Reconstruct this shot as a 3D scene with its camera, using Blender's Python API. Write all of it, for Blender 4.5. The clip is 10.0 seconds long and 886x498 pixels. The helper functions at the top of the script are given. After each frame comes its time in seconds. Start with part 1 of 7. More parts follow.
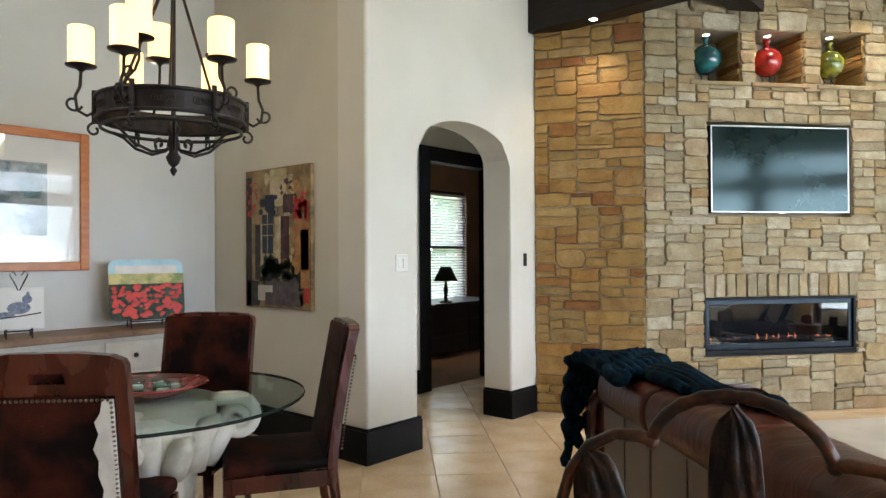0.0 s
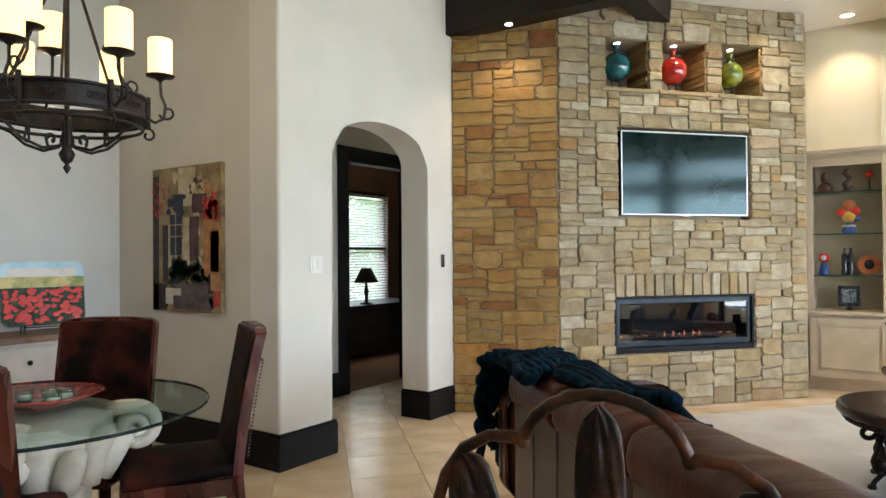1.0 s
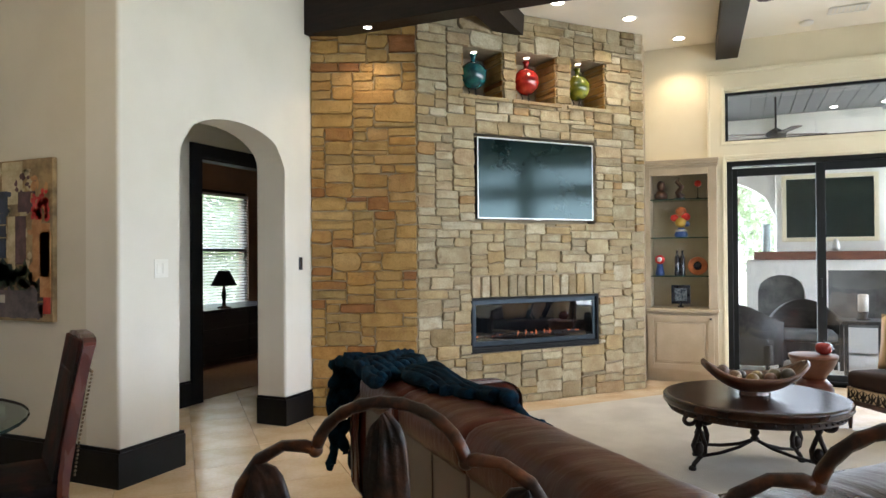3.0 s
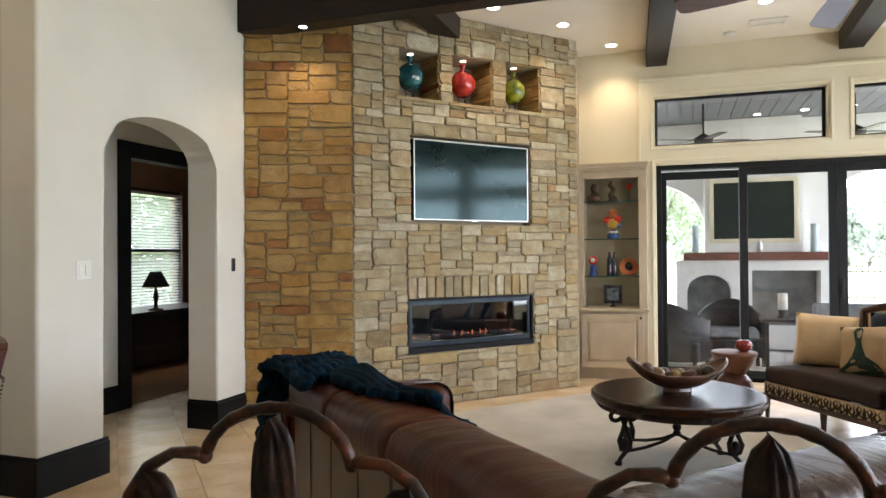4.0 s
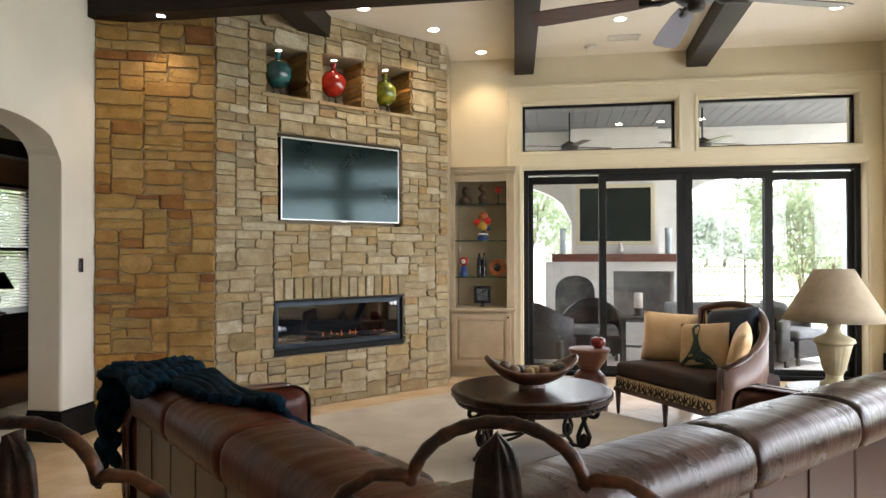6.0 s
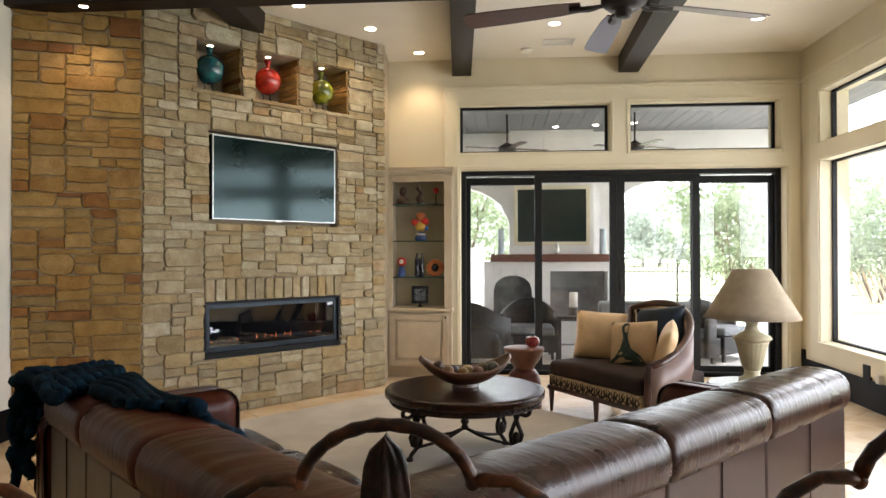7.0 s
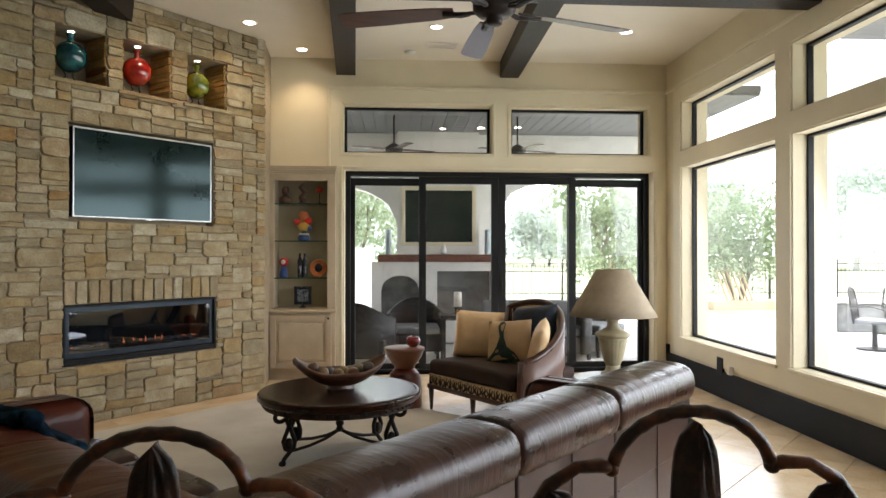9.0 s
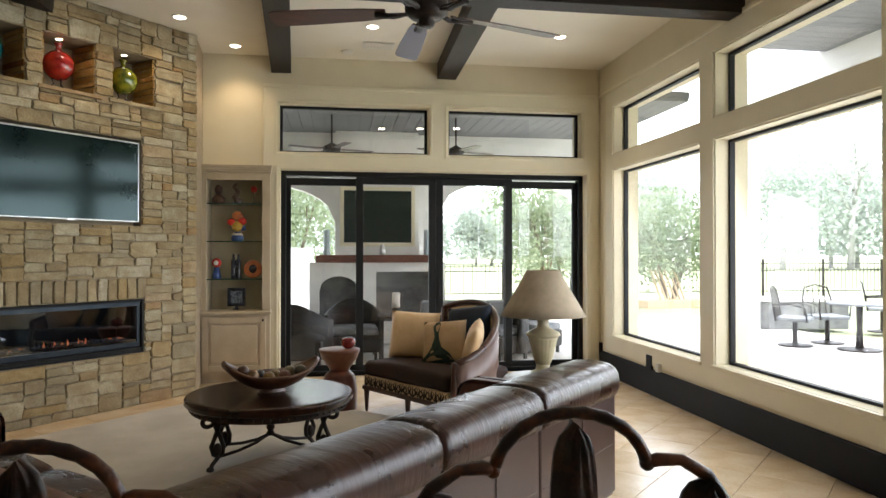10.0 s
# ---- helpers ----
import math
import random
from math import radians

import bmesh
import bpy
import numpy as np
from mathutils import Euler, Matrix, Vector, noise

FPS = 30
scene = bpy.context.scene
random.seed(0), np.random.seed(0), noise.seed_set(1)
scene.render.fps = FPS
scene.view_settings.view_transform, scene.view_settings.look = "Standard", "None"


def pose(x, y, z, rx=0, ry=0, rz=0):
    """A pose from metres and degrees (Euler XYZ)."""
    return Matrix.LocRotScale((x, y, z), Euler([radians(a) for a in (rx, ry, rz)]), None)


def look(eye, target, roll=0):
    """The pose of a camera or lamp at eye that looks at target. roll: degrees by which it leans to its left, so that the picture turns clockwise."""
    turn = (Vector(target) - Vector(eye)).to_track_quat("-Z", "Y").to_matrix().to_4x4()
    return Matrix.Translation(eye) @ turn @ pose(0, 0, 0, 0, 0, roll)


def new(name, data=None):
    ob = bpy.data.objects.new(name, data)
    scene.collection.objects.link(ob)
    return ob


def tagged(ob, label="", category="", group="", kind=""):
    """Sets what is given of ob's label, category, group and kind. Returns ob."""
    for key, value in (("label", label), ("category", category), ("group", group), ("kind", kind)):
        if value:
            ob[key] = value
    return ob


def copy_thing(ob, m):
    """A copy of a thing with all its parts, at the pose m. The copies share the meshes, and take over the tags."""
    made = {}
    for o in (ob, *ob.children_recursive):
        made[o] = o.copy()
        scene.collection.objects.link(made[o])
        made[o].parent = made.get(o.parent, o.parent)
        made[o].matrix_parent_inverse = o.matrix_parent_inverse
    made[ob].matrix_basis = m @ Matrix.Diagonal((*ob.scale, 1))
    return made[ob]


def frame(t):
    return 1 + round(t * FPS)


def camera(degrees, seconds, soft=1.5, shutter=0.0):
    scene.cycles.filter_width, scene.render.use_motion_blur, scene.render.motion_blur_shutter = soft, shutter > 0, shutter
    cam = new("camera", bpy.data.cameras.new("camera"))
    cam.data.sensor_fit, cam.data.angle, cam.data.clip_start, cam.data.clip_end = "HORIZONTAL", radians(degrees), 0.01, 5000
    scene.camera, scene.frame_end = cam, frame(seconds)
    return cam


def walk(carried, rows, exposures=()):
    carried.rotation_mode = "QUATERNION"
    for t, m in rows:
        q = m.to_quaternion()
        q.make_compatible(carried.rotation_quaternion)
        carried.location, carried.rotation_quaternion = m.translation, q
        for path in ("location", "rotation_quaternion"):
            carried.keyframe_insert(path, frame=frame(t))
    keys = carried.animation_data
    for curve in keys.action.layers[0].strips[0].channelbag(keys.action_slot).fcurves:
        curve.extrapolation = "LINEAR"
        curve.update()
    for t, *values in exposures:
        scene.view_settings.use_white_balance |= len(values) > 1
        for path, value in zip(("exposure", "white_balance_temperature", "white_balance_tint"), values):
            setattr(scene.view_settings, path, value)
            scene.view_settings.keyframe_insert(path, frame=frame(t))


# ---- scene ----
cam = camera(66.1, 10.0)
PATH = [
    (0, (0.235, -1.586, 1.381), (-1.07, -0.07, 1.399), -0.3),
    (0.5, (0.249, -1.553, 1.384), (-0.967, 0.035, 1.401), -0.3),
    (1, (0.283, -1.535, 1.382), (-0.849, 0.113, 1.402), -0.4),
    (1.5, (0.298, -1.52, 1.384), (-0.748, 0.185, 1.403), -0.4),
    (2, (0.331, -1.515, 1.386), (-0.635, 0.236, 1.406), -0.4),
    (2.5, (0.355, -1.506, 1.39), (-0.528, 0.288, 1.41), -0.4),
    (4, (0.465, -1.504, 1.407), (-0.186, 0.387, 1.425), -0.4),
    (4.5, (0.505, -1.492, 1.408), (-0.07, 0.423, 1.425), -0.3),
    (5, (0.534, -1.49, 1.414), (0.041, 0.448, 1.43), -0.3),
    (5.5, (0.587, -1.485, 1.415), (0.174, 0.472, 1.431), -0.2),
    (6.8, (0.682, -1.475, 1.419), (0.485, 0.516, 1.435), -0.1),
    (7, (0.695, -1.473, 1.419), (0.53, 0.52, 1.435), -0.1),
    (7.5, (0.725, -1.473, 1.419), (0.637, 0.525, 1.436), -0.1),
    (8, (0.763, -1.47, 1.418), (0.748, 0.53, 1.435), -0.0),
    (8.5, (0.8, -1.478, 1.424), (0.86, 0.521, 1.439), 0.0),
    (9, (0.839, -1.483, 1.425), (0.977, 0.512, 1.44), 0.0),
    (9.5, (0.881, -1.489, 1.427), (1.098, 0.499, 1.442), -0.0),
    (10, (0.913, -1.498, 1.433), (1.215, 0.479, 1.448), 0.0),
]
walk(cam, [(t, look(eye, target, roll)) for t, eye, target, roll in PATH],
     [(0.0, 0.48, 5500, 10), (2.5, 0.44, 5550, 10), (4.5, 0.16, 5900, 13), (7.0, -0.08, 6200, 14), (10.0, -0.48, 6100, 11)])

# ---- world, sun, large lights, exposure ----
world = bpy.data.worlds.new("world")
scene.world = world
world.use_nodes = True
wn, wl = world.node_tree.nodes, world.node_tree.links
wn.clear()
sky = wn.new("ShaderNodeTexSky")
sky.sky_type = "NISHITA"
sky.sun_disc = False
sky.sun_elevation, sky.sun_rotation = radians(48), radians(120)
sky.air_density, sky.dust_density = 1.0, 3.0
sky_soft = wn.new("ShaderNodeMixRGB")
sky_soft.inputs["Fac"].default_value = 0.72
sky_soft.inputs["Color2"].default_value = (70.0, 71.5, 73.0, 1)
sky_bg = wn.new("ShaderNodeBackground")
sky_bg.inputs["Strength"].default_value = 0.15
sky_out = wn.new("ShaderNodeOutputWorld")
wl.new(sky.outputs["Color"], sky_soft.inputs["Color1"])
wl.new(sky_soft.outputs["Color"], sky_bg.inputs["Color"])
wl.new(sky_bg.outputs["Background"], sky_out.inputs["Surface"])

sun = new("sun", bpy.data.lights.new("sun", "SUN"))
sun.data.energy, sun.data.angle, sun.data.color = 5.0, radians(12), (1.0, 0.97, 0.92)
sun.matrix_world = look((0, 0, 0), (-0.5, 0.55, -0.9))


def window_light(name, x, y, z, size_x, size_y, towards, power):
    """The sky's light that enters by one opening."""
    la = bpy.data.lights.new(name, "AREA")
    la.shape, la.size, la.size_y, la.energy, la.color = "RECTANGLE", size_x, size_y, power, (0.93, 0.97, 1.0)
    ob = new(name, la)
    ob.matrix_world = look((x, y, z), (x + towards[0], y + towards[1], z + towards[2]))
    return ob


window_light("window_light_north", 2.06, 6.80, 1.30, 3.5, 2.2, (0, -1, -0.12), 30)
window_light("window_light_east", 4.48, 5.06, 1.5, 1.8, 1.8, (-1, 0, -0.32), 26)
window_light("window_light_east", 4.48, 2.96, 1.5, 1.7, 1.8, (-1, 0, -0.32), 30)
window_light("window_light_east", 4.48, 0.92, 1.5, 1.7, 1.8, (-1, 0, -0.32), 28)
window_light("window_light_east", 4.48, -1.1, 1.5, 1.7, 1.8, (-1, 0, -0.32), 24)

# ---- materials ----
MATS = {}


def mat(name, c1, c2=None, rough=0.6, metal=0.0, scale=8.0, bump=0.0, bump_scale=60.0, detail=5.0, spec=0.5, vary=0.0,
        stretch=(1, 1, 1), coat=0.0, low=0.35, high=0.65, fine=0.25):
    """A painted, wooden, leather or metal surface: two colours mixed at two scales, with relief and uneven gloss."""
    m = bpy.data.materials.new(name)
    m.use_nodes = True
    n, l = m.node_tree.nodes, m.node_tree.links
    b = n["Principled BSDF"]
    c2 = c2 or tuple(min(1, v * 1.15) for v in c1)
    tc, mp = n.new("ShaderNodeTexCoord"), n.new("ShaderNodeMapping")
    mp.inputs["Scale"].default_value = stretch
    l.new(tc.outputs["Object"], mp.inputs["Vector"])
    big, small = n.new("ShaderNodeTexNoise"), n.new("ShaderNodeTexNoise")
    big.inputs["Scale"].default_value, big.inputs["Detail"].default_value = scale, detail
    small.inputs["Scale"].default_value, small.inputs["Detail"].default_value = bump_scale, 4
    for t in (big, small):
        l.new(mp.outputs["Vector"], t.inputs["Vector"])
    mixf = n.new("ShaderNodeMath")
    mixf.operation = "MULTIPLY_ADD"
    mixf.inputs[1].default_value = fine
    l.new(small.outputs["Fac"], mixf.inputs[0])
    l.new(big.outputs["Fac"], mixf.inputs[2])
    rp = n.new("ShaderNodeValToRGB")
    rp.color_ramp.elements[0].position, rp.color_ramp.elements[1].position = low + fine / 2, high + fine / 2
    rp.color_ramp.elements[0].color, rp.color_ramp.elements[1].color = (*c1, 1), (*c2, 1)
    l.new(mixf.outputs[0], rp.inputs["Fac"])
    col = rp.outputs["Color"]
    if vary:
        oi, hs = n.new("ShaderNodeObjectInfo"), n.new("ShaderNodeHueSaturation")
        ma = n.new("ShaderNodeMath")
        ma.operation = "MULTIPLY_ADD"
        ma.inputs[1].default_value, ma.inputs[2].default_value = 2 * vary, 1 - vary
        l.new(oi.outputs["Random"], ma.inputs[0])
        l.new(ma.outputs[0], hs.inputs["Value"])
        l.new(col, hs.inputs["Color"])
        col = hs.outputs["Color"]
    l.new(col, b.inputs["Base Color"])
    mr = n.new("ShaderNodeMapRange")
    mr.inputs["To Min"].default_value, mr.inputs["To Max"].default_value = max(0.02, rough - 0.08), min(1, rough + 0.1)
    l.new(big.outputs["Fac"], mr.inputs["Value"])
    l.new(mr.outputs["Result"], b.inputs["Roughness"])
    b.inputs["Metallic"].default_value = metal
    b.inputs["Specular IOR Level"].default_value = spec
    b.inputs["Coat Weight"].default_value = coat
    b.inputs["Coat Roughness"].default_value = 0.15
    if bump:
        bp = n.new("ShaderNodeBump")
        bp.inputs["Strength"].default_value, bp.inputs["Distance"].default_value = min(1, bump), 0.004
        l.new(small.outputs["Fac"], bp.inputs["Height"])
        l.new(bp.outputs["Normal"], b.inputs["Normal"])
    MATS[name] = m
    return m


def glow(name, colour, strength):
    m = bpy.data.materials.new(name)
    m.use_nodes = True
    b = m.node_tree.nodes["Principled BSDF"]
    b.inputs["Base Color"].default_value = (*colour, 1)
    b.inputs["Emission Color"].default_value = (*colour, 1)
    b.inputs["Emission Strength"].default_value = strength
    return m


def glass_mat(name, colour=(1, 1, 1), rough=0.0, gloss=1.0):
    """Thin clear sheet: lets light straight through and mirrors a little."""
    m = bpy.data.materials.new(name)
    m.use_nodes = True
    n, l = m.node_tree.nodes, m.node_tree.links
    n.clear()
    tr, gl, mx, lw, po, ma, out = (n.new("ShaderNode" + k) for k in ("BsdfTransparent", "BsdfGlossy", "MixShader", "LayerWeight", "Math", "Math", "OutputMaterial"))
    tr.inputs["Color"].default_value = (*colour, 1)
    gl.inputs["Roughness"].default_value = rough
    po.operation, ma.operation = "POWER", "MULTIPLY_ADD"
    po.inputs[1].default_value = 4.0
    ma.inputs[1].default_value, ma.inputs[2].default_value = 0.5 * gloss, 0.045 * gloss
    l.new(lw.outputs["Facing"], po.inputs[0])
    l.new(po.outputs[0], ma.inputs[0])
    l.new(ma.outputs[0], mx.inputs[0])
    l.new(tr.outputs[0], mx.inputs[1])
    l.new(gl.outputs[0], mx.inputs[2])
    l.new(mx.outputs[0], out.inputs["Surface"])
    return m


def stone_mat(name, stops, rand_from="object"):
    """Split limestone: each stone takes its own colour, with streaks, pits and grain."""
    m = bpy.data.materials.new(name)
    m.use_nodes = True
    n, l = m.node_tree.nodes, m.node_tree.links
    b = n["Principled BSDF"]
    if rand_from == "object":
        src = n.new("ShaderNodeObjectInfo").outputs["Random"]
    else:
        src = n.new("ShaderNodeNewGeometry").outputs["Random Per Island"]
    rp = n.new("ShaderNodeValToRGB")
    rp.color_ramp.interpolation = "LINEAR"
    while len(rp.color_ramp.elements) < len(stops):
        rp.color_ramp.elements.new(0.5)
    for e, (p, c) in zip(rp.color_ramp.elements, stops):
        e.position, e.color = p, (*c, 1)
    l.new(src, rp.inputs["Fac"])
    tc = n.new("ShaderNodeTexCoord")
    offs = n.new("ShaderNodeVectorMath")
    offs.operation = "ADD"
    sc = n.new("ShaderNodeVectorMath")
    sc.operation = "SCALE"
    sc.inputs["Scale"].default_value = 37.0
    cmb = n.new("ShaderNodeCombineXYZ")
    for i in range(3):
        l.new(src, cmb.inputs[i])
    l.new(cmb.outputs[0], sc.inputs[0])
    l.new(tc.outputs["Object"], offs.inputs[0])
    l.new(sc.outputs[0], offs.inputs[1])
    a, g = n.new("ShaderNodeTexNoise"), n.new("ShaderNodeTexNoise")
    a.inputs["Scale"].default_value, a.inputs["Detail"].default_value = 9, 6
    g.inputs["Scale"].default_value, g.inputs["Detail"].default_value = 55, 6
    for t in (a, g):
        l.new(offs.outputs[0], t.inputs["Vector"])
    st = n.new("ShaderNodeValToRGB")
    st.color_ramp.elements[0].position, st.color_ramp.elements[1].position = 0.3, 0.72
    st.color_ramp.elements[0].color, st.color_ramp.elements[1].color = (0.66, 0.56, 0.44, 1), (1.12, 1.1, 1.06, 1)
    l.new(a.outputs["Fac"], st.inputs["Fac"])
    mul = n.new("ShaderNodeMixRGB")
    mul.blend_type = "MULTIPLY"
    mul.inputs["Fac"].default_value = 0.85
    l.new(rp.outputs["Color"], mul.inputs["Color1"])
    l.new(st.outputs["Color"], mul.inputs["Color2"])
    g2 = n.new("ShaderNodeValToRGB")
    g2.color_ramp.elements[0].position, g2.color_ramp.elements[1].position = 0.3, 0.6
    g2.color_ramp.elements[0].color, g2.color_ramp.elements[1].color = (0.78, 0.76, 0.73, 1), (1.05, 1.05, 1.05, 1)
    l.new(g.outputs["Fac"], g2.inputs["Fac"])
    mul2 = n.new("ShaderNodeMixRGB")
    mul2.blend_type = "MULTIPLY"
    mul2.inputs["Fac"].default_value = 0.7
    l.new(mul.outputs["Color"], mul2.inputs["Color1"])
    l.new(g2.outputs["Color"], mul2.inputs["Color2"])
    l.new(mul2.outputs["Color"], b.inputs["Base Color"])
    b.inputs["Roughness"].default_value = 0.88
    b.inputs["Specular IOR Level"].default_value = 0.25
    add = n.new("ShaderNodeMath")
    add.operation = "MULTIPLY_ADD"
    add.inputs[1].default_value = 0.5
    l.new(g.outputs["Fac"], add.inputs[0])
    l.new(a.outputs["Fac"], add.inputs[2])
    bp = n.new("ShaderNodeBump")
    bp.inputs["Strength"].default_value, bp.inputs["Distance"].default_value = 0.7, 0.012
    l.new(add.outputs[0], bp.inputs["Height"])
    l.new(bp.outputs["Normal"], b.inputs["Normal"])
    return m


STOPS = [(0.0, (0.273, 0.216, 0.120)), (0.12, (0.414, 0.365, 0.247)), (0.28, (0.389, 0.322, 0.192)), (0.42, (0.306, 0.275, 0.192)),
         (0.58, (0.455, 0.415, 0.294)), (0.72, (0.381, 0.291, 0.144)), (0.90, (0.511, 0.482, 0.375)), (1.0, (0.348, 0.224, 0.096))]
# warm lamp light on the side face and niches is put into these colours
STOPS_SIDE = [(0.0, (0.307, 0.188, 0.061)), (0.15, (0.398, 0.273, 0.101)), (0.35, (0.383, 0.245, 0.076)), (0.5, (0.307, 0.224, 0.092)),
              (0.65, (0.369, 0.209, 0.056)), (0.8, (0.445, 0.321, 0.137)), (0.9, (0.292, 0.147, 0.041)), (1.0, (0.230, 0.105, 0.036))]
M_STONE = stone_mat("limestone", STOPS)
M_STONE_R = stone_mat("limestone_joined", STOPS, "island")
M_STONE_LAMPLIT = stone_mat("lamplit_ochre_limestone", STOPS_SIDE)
M_STONE_LAMPLIT_R = stone_mat("lamplit_ochre_limestone_joined", STOPS_SIDE, "island")
M_MORTAR = mat("mortar", (0.30, 0.24, 0.155), (0.37, 0.30, 0.20), 0.95, bump=0.8, bump_scale=90, scale=14)
M_WALL = mat("wall_paint", (0.67, 0.64, 0.565), (0.71, 0.68, 0.605), 0.85, scale=2.5, bump=0.12, bump_scale=140)
M_GREYWALL = mat("dining_wall_paint", (0.62, 0.62, 0.60), (0.66, 0.66, 0.64), 0.85, scale=2.5, bump=0.12, bump_scale=140)
M_BEIGEWALL = mat("dining_beige_paint", (0.59, 0.55, 0.455), (0.63, 0.59, 0.495), 0.85, scale=2.5, bump=0.12, bump_scale=140)
M_BROWNWALL = mat("brown_wall_paint", (0.20, 0.13, 0.085), (0.24, 0.155, 0.10), 0.85, scale=2.5, bump=0.12, bump_scale=140)
M_CEIL = mat("ceiling_paint", (0.80, 0.75, 0.63), (0.84, 0.79, 0.67), 0.9, scale=2, bump=0.2, bump_scale=120)
# both yellower than wall_paint: warm shade of the north and east walls mixed in
M_SHADECREAM = mat("cream_wall_paint", (0.68, 0.61, 0.435), (0.72, 0.65, 0.475), 0.85, scale=2.5, bump=0.12, bump_scale=140)
M_TRIM = mat("trim_paint", (0.73, 0.665, 0.49), (0.77, 0.705, 0.53), 0.5, scale=3, bump=0.05, bump_scale=80)
M_CABPAINT = mat("glazed_cabinet_paint", (0.43, 0.35, 0.24), (0.50, 0.42, 0.30), 0.45, scale=4, bump=0.08, bump_scale=70)
M_BLACK = mat("black_painted_wood", (0.003, 0.003, 0.0035), (0.006, 0.006, 0.0065), 0.5, spec=0.18, scale=6, bump=0.1, bump_scale=60)
M_FRAME = mat("black_window_frame", (0.005, 0.0055, 0.006), (0.009, 0.0095, 0.010), 0.5, spec=0.3, scale=8, bump=0.05, bump_scale=90)
M_BEAM = mat("dark_stained_beam", (0.007, 0.004, 0.003), (0.018, 0.010, 0.007), 0.5, spec=0.3, scale=5, bump=0.5, bump_scale=26, stretch=(1, 8, 8))
M_BEAM_NS = mat("dark_stained_cross_beam", (0.007, 0.004, 0.003), (0.018, 0.010, 0.007), 0.5, spec=0.3, scale=5, bump=0.5, bump_scale=26, stretch=(8, 1, 8))
M_GLASS = glass_mat("window_glass")
M_TILE = mat("travertine_tile", (0.72, 0.53, 0.32), (0.83, 0.67, 0.46), 0.22, scale=3.5, bump=0.15, bump_scale=40, vary=0.07, spec=0.5, fine=0.35)
M_GROUT = mat("floor_grout", (0.50, 0.39, 0.26), (0.56, 0.45, 0.31), 0.9, scale=20)
M_CARPET = mat("brown_carpet", (0.25, 0.16, 0.10), (0.31, 0.20, 0.13), 0.98, scale=30, bump=0.9, bump_scale=260)
M_RUG = mat("pale_rug_wool", (0.50, 0.47, 0.42), (0.62, 0.59, 0.53), 0.98, scale=2.2, bump=0.9, bump_scale=300, fine=0.4)

# ---- building helpers ----


def part(name, bm, material, parent=None, label="", smooth=False):
    """Links a bmesh as one mesh object under a thing or a part."""
    me = bpy.data.meshes.new(name)
    bmesh.ops.recalc_face_normals(bm, faces=bm.faces)
    bm.to_mesh(me)
    bm.free()
    if smooth:
        for p in me.polygons:
            p.use_smooth = True
    mats = material if isinstance(material, (list, tuple)) else [material]
    for m in mats:
        me.materials.append(m)
    ob = new(name, me)
    if parent is not None:
        ob.parent = parent
    if label:
        tagged(ob, label)
    return ob


def thing(name, label, category, m=None, group="", kind=""):
    ob = new(name)
    ob.empty_display_size = 0.1
    if m is not None:
        ob.matrix_world = m
    return tagged(ob, label, category, group, kind)


def box(bm, x0, x1, y0, y1, z0, z1, bevel=0.0, seg=2):
    r = bmesh.ops.create_cube(bm, size=1)
    vs = r["verts"]
    for v in vs:
        v.co = Vector(((x0 + x1) / 2 + v.co.x * (x1 - x0), (y0 + y1) / 2 + v.co.y * (y1 - y0), (z0 + z1) / 2 + v.co.z * (z1 - z0)))
    if bevel:
        es = {e for v in vs for e in v.link_edges}
        bmesh.ops.bevel(bm, geom=list(es), offset=bevel, segments=seg, affect="EDGES", profile=0.5)
    return bm


def boxed(*a, **k):
    return box(bmesh.new(), *a, **k)


def lathe(profile, n=32, bm=None, centre=(0, 0, 0), squash=(1, 1), lobes=0, lobe=0.0):
    """Turns (radius, height) pairs round the z axis."""
    bm = bm or bmesh.new()
    rings = []
    for r, z in profile:
        ring = []
        for i in range(n):
            a = 2 * math.pi * i / n
            rr = max(r, 1e-4) * (1 + lobe * math.cos(lobes * a) if lobes else 1)
            ring.append(bm.verts.new((centre[0] + rr * math.cos(a) * squash[0], centre[1] + rr * math.sin(a) * squash[1], centre[2] + z)))
        rings.append(ring)
    for lo, hi in zip(rings, rings[1:]):
        for i in range(n):
            bm.faces.new((lo[i], lo[(i + 1) % n], hi[(i + 1) % n], hi[i]))
    bm.faces.new(rings[0][::-1])
    bm.faces.new(rings[-1])
    return bm


def tube(pts, radius, n=10, bm=None, flat=1.0, closed=False, up=(0, 0, 1)):
    """A bar swept along points; radius is a number or one for each point; flat squeezes it across."""
    bm = bm or bmesh.new()
    pts = [Vector(p) for p in pts]
    m = len(pts)
    rings = []
    prev = None
    for i, p in enumerate(pts):
        if closed:
            d = pts[(i + 1) % m] - pts[i - 1]
        else:
            d = pts[min(i + 1, m - 1)] - pts[max(i - 1, 0)]
        d.normalize()
        ref = prev if prev is not None else Vector(up)
        s = d.cross(ref)
        if s.length < 1e-4:
            s = d.cross(Vector((1, 0, 0.01)))
        s.normalize()
        t = s.cross(d).normalized()
        prev = t
        r = radius[i] if isinstance(radius, (list, tuple)) else radius
        rings.append([bm.verts.new(p + s * (r * flat * math.cos(2 * math.pi * k / n)) + t * (r * math.sin(2 * math.pi * k / n))) for k in range(n)])
    pairs = list(zip(rings, rings[1:])) + ([(rings[-1], rings[0])] if closed else [])
    for a, b in pairs:
        for k in range(n):
            bm.faces.new((a[k], a[(k + 1) % n], b[(k + 1) % n], b[k]))
    if not closed:
        bm.faces.new(rings[0][::-1])
        bm.faces.new(rings[-1])
    return bm


